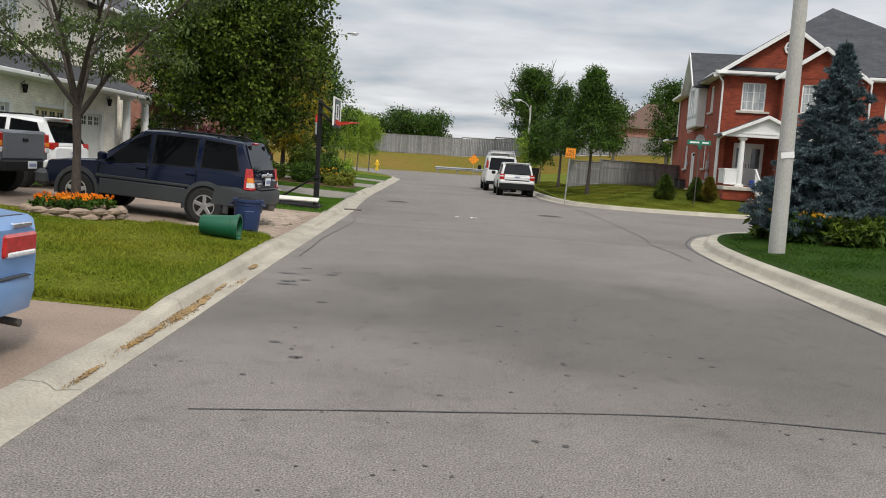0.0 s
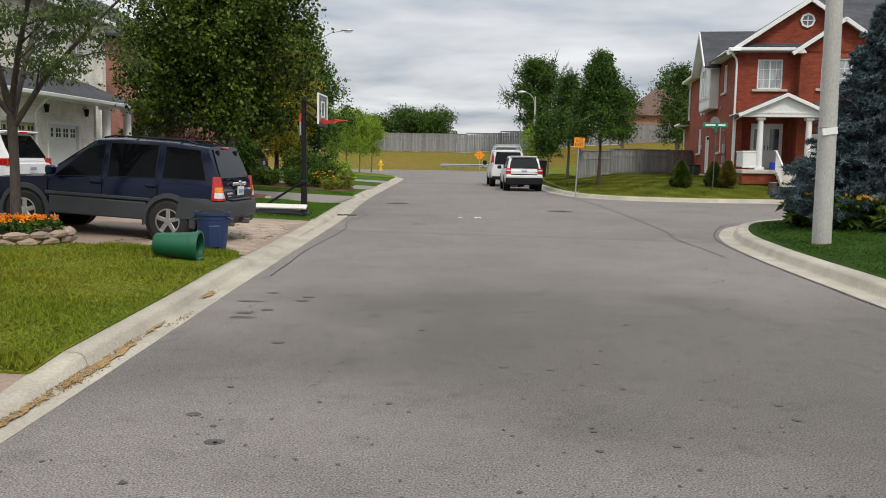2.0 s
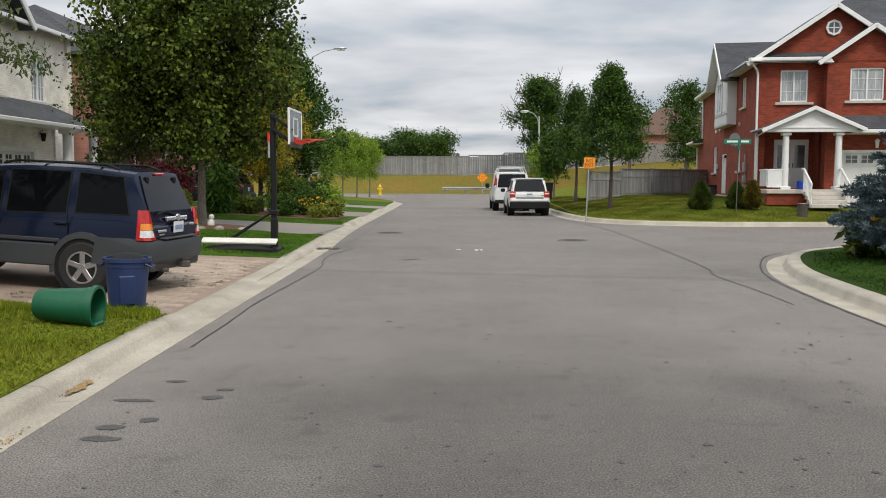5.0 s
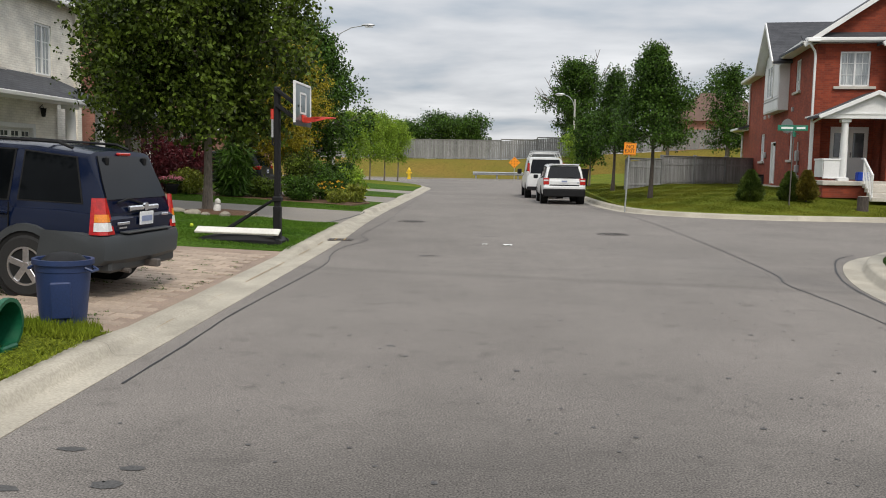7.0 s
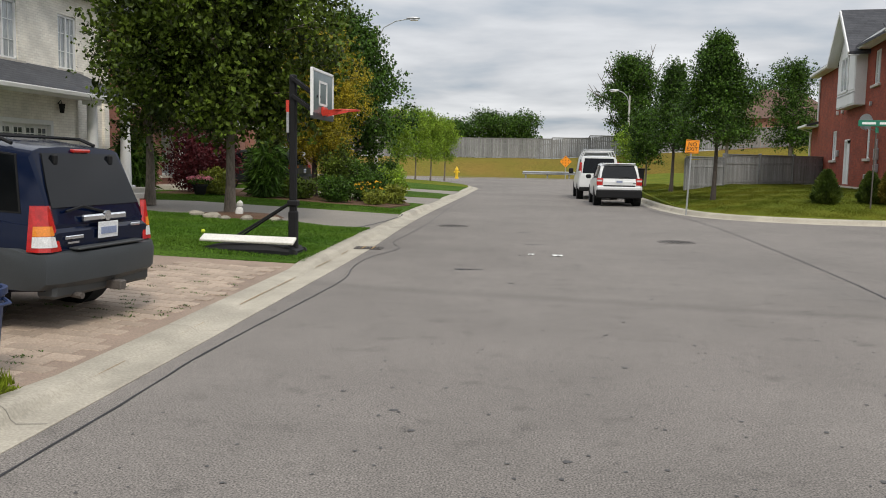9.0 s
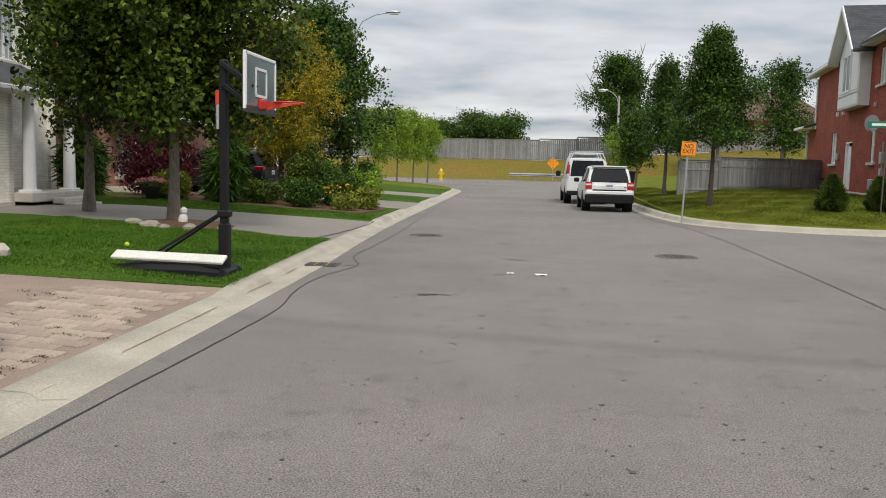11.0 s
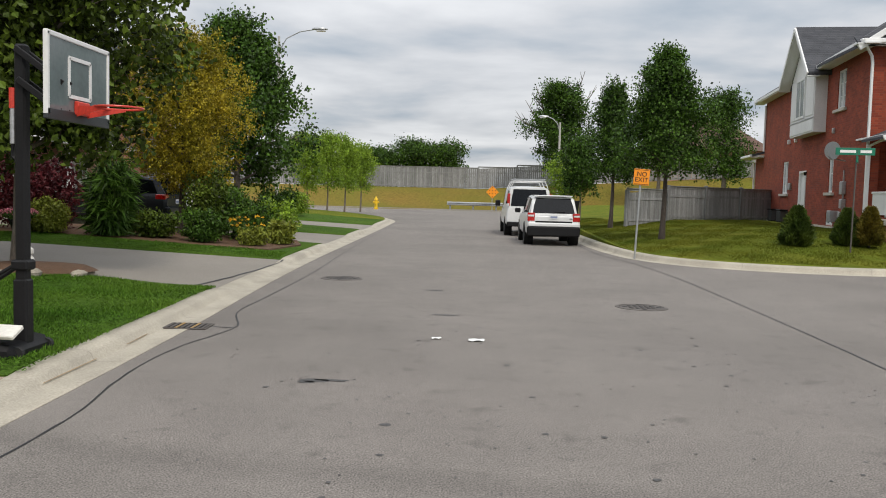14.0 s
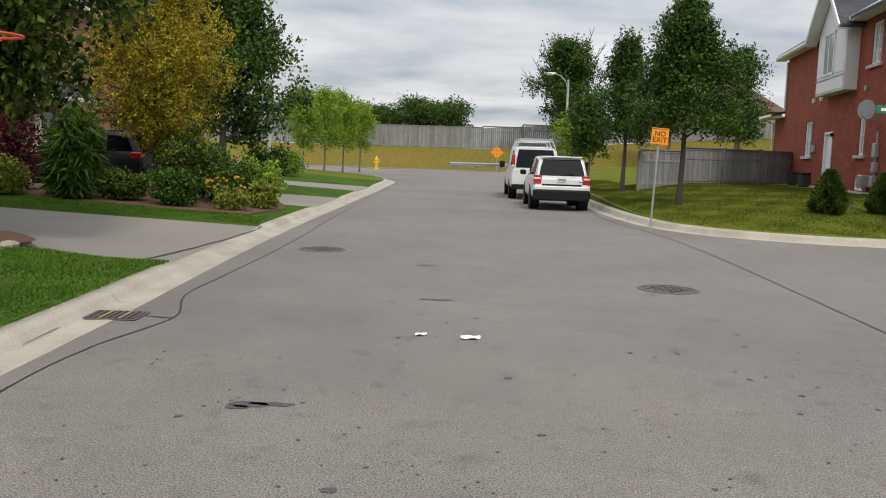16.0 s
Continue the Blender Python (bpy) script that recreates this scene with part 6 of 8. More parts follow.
def white_suv_rear():
    body = [(-2.36, 0.86, 0.42, 1.02), (-2.28, 0.94, 0.36, 1.10), (-1.6, 0.965, 0.34, 1.12), (0.0, 0.965, 0.34, 1.10), (1.0, 0.965, 0.34, 1.10), (1.7, 0.95, 0.36, 1.06), (2.2, 0.90, 0.40, 0.98), (2.36, 0.80, 0.46, 0.85)]
    cabin = [(-2.32, 1.08, 0.88, 0.80), (-1.98, 1.72, 0.88, 0.72), (-1.2, 1.78, 0.89, 0.72), (0.0, 1.78, 0.89, 0.72), (0.35, 1.74, 0.89, 0.72), (1.05, 1.12, 0.89, 0.80)]
    win = [[(-1.98, 0.14), (-1.2, 0.12), (-1.2, 0.84), (-1.85, 0.84)], [(-1.08, 0.12), (-0.2, 0.10), (-0.2, 0.86), (-1.08, 0.86)], [(-0.08, 0.10), (0.85, 0.10), (0.42, 0.82), (-0.08, 0.86)]]
    C = car("white_suv", pose(2.93, 46.75, 0.0, 0, 0, 91.5), "white luxury SUV with black lower bumper parked by the kerb", PAINT_WHITE, body, cabin, [(-1.38, 0.38, 0.26, 0.84), (1.36, 0.38, 0.26, 0.84)], win)
    part("lower_bumper", Shape().box((-2.32, 0, 0.51), (0.26, 1.86, 0.36), b=0.05), BLACK_PLASTIC, C)
    part("rear_bumper", Shape().box((-2.34, 0, 0.74), (0.16, 1.84, 0.18), b=0.05), PAINT_WHITE, C)
    part("tailgate_trim", Shape().box((-2.36, 0, 0.84), (0.05, 1.30, 0.07), b=0.015), BLACK_PLASTIC, C)
    number_plate(C, -2.375, 1.02)
    part("badge", Shape().box((-2.36, -0.62, 0.97), (0.02, 0.14, 0.05), b=0.01), CHROME, C)
    for sg in (-1, 1):
        tail_lamp(C, -2.37, sg * 0.80, 0.86, 0.26, 0.30, ((0.5, None), (0.28, CLEAR_LENS)), 0.2)
        part("mirror", Shape().box((0.85, sg * 1.06, 1.18), (0.14, 0.22, 0.18), b=0.04), BLACK_PLASTIC, C)
        part("exhaust", Shape().tube([(-2.2, sg * 0.6, 0.38), (-2.4, sg * 0.6, 0.37)], 0.045, 8), IRON, C)
        part("rail", Shape().tube([(0.0, sg * 0.62, 1.79), (-1.7, sg * 0.62, 1.79)], 0.02, 6), BLACK_PLASTIC, C)
    part("spoiler", Shape().box((-1.98, 0, 1.755), (0.25, 1.34, 0.05), b=0.02), PAINT_WHITE, C)
    part("rear_wiper", Shape().tube([(-2.32, 0.0, 1.18), (-2.30, -0.4, 1.22)], 0.014, 5), BLACK_PLASTIC, C)
    return C


white_suv_rear()


def cargo_van():
    body = [(-2.8, 0.93, 0.45, 1.18), (-2.72, 0.985, 0.40, 1.20), (-1.5, 1.0, 0.38, 1.20), (1.0, 1.0, 0.38, 1.18), (1.9, 0.99, 0.38, 1.12), (2.5, 0.95, 0.42, 1.02), (2.8, 0.85, 0.46, 0.9)]
    cabin = [(-2.78, 1.18, 0.94, 0.86), (-2.62, 2.06, 0.96, 0.82), (-1.8, 2.12, 0.965, 0.82), (0.5, 2.12, 0.965, 0.82), (0.95, 2.06, 0.96, 0.80), (1.9, 1.14, 0.95, 0.84)]
    win = [[(-2.5, 0.22), (-1.5, 0.22), (-1.5, 0.80), (-2.45, 0.80)], [(0.55, 0.12), (1.6, 0.12), (1.05, 0.78), (0.55, 0.80)]]
    C = car("cargo_van", pose(2.4, 53.6, 0.02, 0, 0, 91.5), "white cargo van with a ladder rack on its roof", PAINT_WHITE, body, cabin, [(-1.75, 0.37, 0.25, 0.86), (1.75, 0.37, 0.25, 0.86)], win, category="van")
    part("rear_bumper", Shape().box((-2.86, 0, 0.50), (0.2, 1.9, 0.2), b=0.03), BLACK_PLASTIC, C)
    part("door_seam", Shape().box((-2.79, 0, 0.86), (0.03, 0.02, 0.7)), BLACK_PLASTIC, C)
    number_plate(C, -2.815, 0.72, -0.3)
    for sg in (-1, 1):
        tail_lamp(C, -2.77, sg * 0.90, 1.25, 0.12, 0.55, ((0.25, CLEAR_LENS), (0.75, None)), 0.12)
        part("mirror", Shape().box((1.55, sg * 1.16, 1.35), (0.12, 0.24, 0.28), b=0.04), BLACK_PLASTIC, C)
        part("ladder", Shape().tube([(-2.9, sg * 0.62, 2.42), (0.6, sg * 0.62, 2.42)], 0.03, 6), GALV, C)
        for x in (-2.5, -1.0, 0.4):
            part("rack_leg", Shape().tube([(x, sg * 0.80, 2.05), (x, sg * 0.66, 2.34)], 0.02, 5), WHITE, C)
    for x in (-2.5, -1.0, 0.4):
        part("rack_bar", Shape().tube([(x, -0.70, 2.33), (x, 0.70, 2.33)], 0.025, 6), WHITE, C)
    for k in range(5):
        part("ladder_rung", Shape().tube([(-2.7 + 0.7 * k, -0.62, 2.42), (-2.7 + 0.7 * k, 0.62, 2.42)], 0.018, 5), GALV, C)
    return C


cargo_van()


def parked_suv(name, m, label, paint, tint):
    body = [(-2.28, 0.82, 0.46, 0.96), (-2.18, 0.90, 0.40, 1.04), (-1.6, 0.93, 0.36, 1.06), (0.0, 0.93, 0.34, 1.04), (1.0, 0.93, 0.34, 1.02), (1.7, 0.90, 0.38, 0.97), (2.15, 0.83, 0.42, 0.88), (2.3, 0.70, 0.46, 0.78)]
    cabin = [(-2.24, 1.03, 0.84, 0.74), (-1.9, 1.62, 0.86, 0.69), (-1.2, 1.70, 0.87, 0.69), (-0.2, 1.70, 0.87, 0.69), (0.25, 1.66, 0.87, 0.68), (1.05, 1.05, 0.87, 0.76)]
    win = [[(-1.95, 0.2), (-1.15, 0.14), (-1.15, 0.84), (-1.75, 0.82)], [(-1.0, 0.12), (-0.15, 0.10), (-0.15, 0.86), (-1.0, 0.86)], [(-0.03, 0.10), (0.85, 0.10), (0.35, 0.82), (-0.03, 0.86)]]
    C = car(name, m, label, paint, body, cabin, [(-1.36, 0.36, 0.23, 0.82), (1.36, 0.36, 0.23, 0.82)], win)
    part("rear_bumper", Shape().box((-2.26, 0, 0.58), (0.24, 1.76, 0.28), b=0.07), tint, C)
    part("front_bumper", Shape().box((2.24, 0, 0.56), (0.24, 1.6, 0.28), b=0.07), tint, C)
    number_plate(C, -2.30, 0.86)
    part("spoiler", Shape().box((-1.98, 0, 1.655), (0.24, 1.26, 0.05), b=0.02), paint, C)
    part("brake_light", Shape().box((-2.09, 0, 1.645), (0.03, 0.3, 0.03)), RED_LENS, C)
    for sg in (-1, 1):
        tail_lamp(C, -2.25, sg * 0.76, 0.92, 0.28, 0.17, ((0.5, None),), 0.34)
        part("mirror", Shape().box((0.85, sg * 1.0, 1.12), (0.12, 0.2, 0.15), b=0.03), paint, C)
        part("rail", Shape().tube([(0.0, sg * 0.60, 1.72), (-1.6, sg * 0.60, 1.72)], 0.018, 6), BLACK_PLASTIC, C)
        for x in (0.1, -0.9):
            part("door_handle", Shape().box((x, sg * 0.935, 0.95), (0.18, 0.03, 0.04), b=0.01), paint, C)
    return C


parked_suv("white_suv", drive_pose(-11.75, 20.0, 178), "white SUV with red tail lights parked near the garage", PAINT_WHITE, PAINT_WHITE)
parked_suv("dark_suv", drive_pose(-12.0, 42.4, 178), "dark grey SUV half hidden behind the planting bed", PAINT_BLACK, PAINT_BLACK)


def pickup():
    body = [(-2.75, 0.88, 0.62, 1.28), (-2.70, 0.93, 0.52, 1.32), (-1.0, 0.94, 0.50, 1.32), (-0.5, 0.94, 0.46, 1.30), (1.2, 0.94, 0.46, 1.20), (2.2, 0.92, 0.48, 1.12), (2.75, 0.82, 0.52, 0.95)]
    cabin = [(-0.55, 1.30, 0.86, 0.78), (-0.45, 1.82, 0.86, 0.72), (0.3, 1.86, 0.86, 0.72), (0.7, 1.82, 0.86, 0.72), (1.3, 1.22, 0.86, 0.78)]
    win = [[(-0.4, 0.12), (0.9, 0.12), (0.6, 0.84), (-0.38, 0.84)]]
    C = car("pickup_truck", drive_pose(-11.8, 17.0, 175), "grey pickup truck with black rear bumper on the driveway", PAINT_GREY, body, cabin, [(-1.75, 0.38, 0.25, 0.84), (1.75, 0.38, 0.25, 0.84)], win, category="truck")
    part("rear_bumper", Shape().box((-2.84, 0, 0.60), (0.22, 1.86, 0.22), b=0.03), BLACK_PLASTIC, C)
    part("tailgate", Shape().box((-2.76, 0, 1.0), (0.06, 1.42, 0.55), b=0.02), PAINT_GREY, C)
    part("tailgate_handle", Shape().box((-2.80, 0, 1.12), (0.03, 0.18, 0.07), b=0.01), BLACK_PLASTIC, C)
    number_plate(C, -2.96, 0.62)
    for sg in (-1, 1):
        tail_lamp(C, -2.78, sg * 0.82, 0.86, 0.18, 0.40, ((0.3, CLEAR_LENS), (0.3, AMBER_LENS)), 0.16)
    return C


pickup()


def sedan():
    body = [(-2.36, 0.72, 0.40, 0.94), (-2.28, 0.83, 0.32, 1.02), (-1.7, 0.865, 0.28, 1.05), (-1.0, 0.875, 0.26, 1.04), (1.0, 0.875, 0.26, 0.97), (1.7, 0.85, 0.28, 0.88), (2.3, 0.72, 0.34, 0.72)]
    cabin = [(-1.75, 1.05, 0.78, 0.66), (-1.05, 1.38, 0.79, 0.60), (-0.4, 1.41, 0.80, 0.60), (0.2, 1.40, 0.80, 0.60), (1.15, 0.96, 0.80, 0.68)]
    win = [[(-1.2, 0.14), (-0.3, 0.12), (-0.3, 0.84), (-0.95, 0.82)], [(-0.2, 0.12), (0.8, 0.12), (0.2, 0.82), (-0.2, 0.84)]]
    C = car("blue_sedan", drive_pose(-5.5, 4.75, 178, 3.8), "light metallic blue sedan parked on the paver driveway", PAINT_SKY, body, cabin, [(-1.4, 0.32, 0.2, 0.77), (1.35, 0.32, 0.2, 0.77)], win)
    rb = [[Vector((x + c, y, z)) for x, z in ((-2.30, 0.30), (-2.43, 0.36), (-2.46, 0.50), (-2.43, 0.60), (-2.25, 0.64), (-2.1, 0.30))] for y, c in ((-0.88, 0.34), (-0.84, 0.16), (-0.6, 0.03), (0, 0.0), (0.6, 0.03), (0.84, 0.16), (0.88, 0.34))]
    part("rear_bumper", Shape().loft(rb), PAINT_SKY, C, smooth=35)
    part("bumper_line", Shape().box((-2.40, 0, 0.612), (0.05, 1.1, 0.010)), CLAD_DARK, C)
    for sg in (-1, 1):
        tail_lamp(C, -2.38, sg * 0.49, 0.74, 0.42, 0.17, ((0.30, CLEAR_LENS), (0.5, None)), 0.30)
    part("badge", Shape().box((-2.355, -0.50, 0.965), (0.03, 0.24, 0.035), b=0.006), CHROME, C)
    number_plate(C, -2.40, 0.80)
    part("trunk_seam", Shape().box((-2.27, 0, 1.02), (0.02, 1.3, 0.008)), CLAD_DARK, C)
    part("exhaust", Shape().tube([(-2.2, -0.5, 0.27), (-2.40, -0.5, 0.26)], 0.03, 8), IRON, C)
    return C


sedan()


# ---- street furniture ----
def text_mesh(text, size, mat, name="lettering"):
    cu = bpy.data.curves.new(name, "FONT")
    cu.body, cu.size, cu.align_x, cu.align_y, cu.extrude, cu.space_line = text, size, "CENTER", "CENTER", 0.002, 0.86
    ob = bpy.data.objects.new(name, cu)
    me = bpy.data.meshes.new_from_object(ob)
    bpy.data.objects.remove(ob)
    me.materials.clear()
    me.materials.append(mat)
    return me


ORANGE = material("sign_orange", (0.90, 0.30, 0.01), rough=0.45, scale=3, vary=0.08, fine=40, finev=0.04, bump=0)
SIGN_GREEN = material("sign_green", (0.01, 0.17, 0.10), rough=0.4, scale=3, vary=0.1, fine=40, bump=0)
SIGN_BLACK = material("sign_black", (0.015, 0.013, 0.012), rough=0.6, scale=3, fine=40, bump=0)
HYDRANT_YELLOW = material("hydrant_yellow", (0.80, 0.52, 0.02), rough=0.45, scale=4, vary=0.15, fine=40)
BIN_BLUE = material("bin_blue", (0.016, 0.035, 0.11), rough=0.5, scale=4, vary=0.2, fine=50, finev=0.1)
BIN_GREEN = material("bin_green", (0.004, 0.10, 0.045), rough=0.45, scale=4, vary=0.2, fine=50, finev=0.1)
RIM_RED = material("rim_red", (0.60, 0.05, 0.03), rough=0.4, scale=4, vary=0.15, fine=40, bump=0)
BOARD = material("backboard", (0.17, 0.21, 0.215), rough=0.12, scale=2, vary=0.25, fine=20, finev=0.08, bump=0, spec=0.7)
BALL = material("tennis_ball", (0.55, 0.65, 0.05), rough=0.9, scale=8, vary=0.1, fine=80)
PLASTER = material("white_plaster", (0.72, 0.70, 0.66), rough=0.7, scale=8, vary=0.25, fine=60)
PLANK = material("white_plank", (0.70, 0.68, 0.62), rough=0.6, scale=3, vary=0.15, fine=30, finev=0.08)
STONE_RED = material("bed_stone", (0.36, 0.27, 0.20), scale=4, vary=0.3, fine=40, random_ob=0.22, bump=0.8, dist=0.02)
ROCK = material("rock", (0.40, 0.36, 0.29), scale=5, vary=0.35, fine=40, random_ob=0.2, bump=0.9, dist=0.02)

P_ = thing("utility_pole", pose(6.5, 16.55, near_z(6.5, 16.55), 0, -0.5, 0), "tall grey concrete utility pole on the corner lawn", "pole")
part("shaft", Shape().tube([(0, 0, -0.2), (0, 0, 5), (0, 0, 11)], [0.165, 0.135, 0.10], 20), POLE_CONC, P_, smooth=True)
part("tag", Shape().box((-0.02, -0.158, 1.98), (0.26, 0.012, 0.12), m=Matrix.Rotation(-0.12, 4, "Y")), PAPER, P_)
part("band", Shape().ring((0, 0, 2.05), "z", 0.15, 0.162, 0.02, 20), GALV, P_)


def street_lamp(x, y, z, h, reach, label):
    L = thing("street_lamp", pose(x, y, z), label, "street lamp")
    part("pole", Shape().tube([(0, 0, -0.1), (0, 0, h * 0.55), (0, 0, h - 0.35)], [0.11, 0.085, 0.06], 12), POLE_CONC, L, smooth=True)
    sg = 1 if reach > 0 else -1
    part("arm", Shape().tube([(0, 0, h - 1.1), (reach * 0.18, 0, h - 0.45), (reach * 0.5, 0, h - 0.12), (reach * 0.85, 0, h)], 0.03, 7), GALV, L, smooth=True)
    hd = Shape().loft([[Vector((reach * 0.8 + sg * q, wy * math.cos(t), h + 0.02 + wz * math.sin(t) * (0.6 if math.sin(t) < 0 else 1))) for t in [k * math.pi / 6 for k in range(12)]] for q, wy, wz in ((0, 0.05, 0.05), (0.12, 0.12, 0.09), (0.45, 0.16, 0.12), (0.7, 0.10, 0.06), (0.76, 0.02, 0.02))])
    H_ = part("lamp_head", hd, GALV, L, smooth=True)
    part("lens", Shape().box((reach * 0.8 + sg * 0.42, 0, h - 0.06), (0.45, 0.2, 0.06), b=0.02), CLEAR_LENS, H_)
    return L


street_lamp(-9.5, 55.2, 0.5, 8.9, 2.0, "tall concrete street lamp with a cobra head over the lawn")
street_lamp(5.75, 75.0, 0.7, 6.6, -1.0, "slim street lamp behind the small corner trees")

S_ = thing("no_exit_sign", pose(4.93, 39.2, far_z(4.93, 39.2), 0, 0, 6), "square orange warning sign reading NO EXIT on a leaning post", "sign")
part("post", Shape().tube([(0.0, 0, -0.2), (0.10, 0, 2.4)], 0.03, 8), GALV, S_)
part("panel", Shape().box((0.10, -0.05, 2.22), (0.46, 0.02, 0.46), m=Matrix.Rotation(0.06, 4, "Y"), b=0.006), ORANGE, S_)
for z_ in (2.425, 2.015):
    part("border", Shape().box((0.10, -0.0625, z_), (0.42, 0.004, 0.012), m=Matrix.Rotation(0.06, 4, "Y")), SIGN_BLACK, S_)
part("lettering", text_mesh("NO\nEXIT", 0.19, SIGN_BLACK), None, S_, "black letters", m=pose(0.10, -0.066, 2.22, 90, 0, 0) @ pose(0, 0, 0, 0, 0, -3.4))

S_ = thing("street_name_sign", pose(10.72, 38.4, far_z(10.72, 38.4)), "green street name sign with white lettering on a thin post", "sign")
part("post", Shape().tube([(0.0, 0, -0.2), (0.03, 0, 2.85)], 0.024, 8), IRON, S_)
part("blade", Shape().box((-0.02, -0.01, 2.80), (1.05, 0.02, 0.20), m=Matrix.Rotation(radians(-3), 4, "Z"), b=0.006), SIGN_GREEN, S_)
part("blade", Shape().box((0.05, 0, 2.58), (0.04, 0.7, 0.18), m=Matrix.Rotation(radians(-25), 4, "Z"), b=0.006), SIGN_GREEN, S_)
for x, w in ((-0.22, 0.42), (0.26, 0.30)):
    part("lettering_bar", Shape().box((x, -0.026 - 0.05 * x, 2.80), (w, 0.004, 0.075), m=Matrix.Rotation(radians(-3), 4, "Z")), PAPER, S_)

S_ = thing("dead_end_marker", pose(1.3, 91, 0.35, 0, 0, 0), "orange diamond checkerboard marker at the end of the street", "sign")
part("post", Shape().tube([(0, 0, -0.2), (0, 0, 1.5)], 0.035, 6), GALV, S_)
part("panel", Shape().box((0, -0.05, 1.62), (0.80, 0.02, 0.80), m=Matrix.Rotation(radians(45), 4, "Y")), ORANGE, S_)
for i in range(4):
    for j in range(4):
        if (i + j) % 2:
            c = Matrix.Rotation(radians(45), 4, "Y") @ Vector(((i - 1.5) * 0.19, 0, (j - 1.5) * 0.19))
            part("check", Shape().box((c.x, -0.064, 1.62 + c.z), (0.10, 0.004, 0.10), m=Matrix.Rotation(radians(45), 4, "Y")), material("check_%d%d" % (i, j), (0.45, 0.16, 0.02), scale=3, fine=20, bump=0) if i + j == 1 else bpy.data.materials["check_01"], S_)

G_ = thing("guard_rail", pose(-2.8, 92, 0.33), "galvanised guard rail across the end of the street", "guard rail")
for k in range(6):
    part("post", Shape().box((0.3 + 2.1 * k, 0.12, 0.28), (0.15, 0.18, 0.85), b=0.01), FENCE_WOOD, G_)
prof = ((0.0, 0.0), (-0.08, 0.05), (-0.08, 0.11), (0.0, 0.155), (-0.08, 0.20), (-0.08, 0.26), (0.0, 0.31))
part("beam", Shape().loft([[Vector((x, y, 0.36 + z)) for y, z in prof] + [Vector((x, y + 0.012, 0.36 + z)) for y, z in reversed(prof)] for x in (0, 5.5, 11)]), GALV, G_)

Y_ = thing("fire_hydrant", pose(-8.55, 86.0, 0.27), "yellow fire hydrant on the grass by the bend", "hydrant")
part("barrel", Shape().tube([(0, 0, -0.1), (0, 0, 0.08), (0, 0, 0.10), (0, 0, 0.72), (0, 0, 0.74), (0, 0, 0.80)], [0.19, 0.19, 0.14, 0.14, 0.18, 0.18], 12), HYDRANT_YELLOW, Y_)
part("bonnet", Shape().tube([(0, 0, 0.80), (0, 0, 0.92), (0, 0, 1.0), (0, 0, 1.08)], [0.16, 0.12, 0.05, 0.05], 12), HYDRANT_YELLOW, Y_)
part("nozzle", Shape().tube([(-0.26, 0, 0.58), (0.26, 0, 0.58)], 0.075, 10), HYDRANT_YELLOW, Y_)
part("nozzle", Shape().tube([(0, -0.26, 0.50), (0, 0, 0.50)], 0.09, 10), HYDRANT_YELLOW, Y_)


# ---- driveway things ----
def bucket(s, r0, r1, h, n=22, wall=0.012):
    out = [[Vector((r * math.cos(t), r * math.sin(t), z)) for t in [2 * math.pi * k / n for k in range(n)]]
           for r, z in ((r0 * 0.9, 0.0), (r0, 0.02), (r0 + (r1 - r0) * 0.82, h * 0.82), (r1 * 0.99, h * 0.83), (r1, h - 0.05), (r1 + 0.02, h - 0.045), (r1 + 0.02, h), (r1 - wall, h), (r1 - wall - 0.005, h * 0.82), (r0 - wall, 0.03))]
    return s.loft(out)


B_ = thing("blue_bin", pose(-3.70, 14.08, left_z(-3.70, 14.08) + 0.02, 0, 1.5, 0), "dark blue plastic rubbish bin standing at the lawn's edge", "bin")
part("tub", bucket(Shape(), 0.20, 0.25, 0.64), BIN_BLUE, B_, smooth=40)
part("recess", Shape().box((0.09, -0.212, 0.28), (0.18, 0.035, 0.34), m=Matrix.Rotation(0.09, 4, "X") @ Matrix.Rotation(0.42, 4, "Z"), b=0.012), BIN_BLUE, B_)
for sg in (-1, 1):
    part("handle", Shape().tube([(sg * 0.24, -0.07, 0.57), (sg * 0.30, -0.06, 0.54), (sg * 0.30, 0.06, 0.54), (sg * 0.24, 0.07, 0.57)], 0.014, 6), BIN_BLUE, B_)
part("bag", Shape().loft([[Vector((r * math.cos(t) * (1 + 0.1 * math.sin(3 * t + z * 9)), r * math.sin(t), z)) for t in [k * math.pi / 9 for k in range(18)]] for r, z in ((0.21, 0.52), (0.20, 0.62), (0.13, 0.68), (0.03, 0.70))]), BLACK_PLASTIC, B_, "black rubbish bag", True)

G2 = thing("green_bin", pose(-4.14, 12.9, left_z(-4.0, 12.85) + 0.215, 0, 0, 2) @ pose(0, 0, 0, 0, 93, 0), "green plastic bin lying on its side on the lawn", "bin")
part("tub", bucket(Shape(), 0.155, 0.205, 0.62), BIN_GREEN, G2, smooth=40)
part("lid_hinge", Shape().box((0.20, 0, 0.62), (0.10, 0.22, 0.05), b=0.015), BIN_GREEN, G2)
part("handle", Shape().tube([(0.2, -0.1, 0.60), (0.27, -0.09, 0.66), (0.27, 0.09, 0.66), (0.2, 0.1, 0.60)], 0.014, 6), BIN_GREEN, G2)

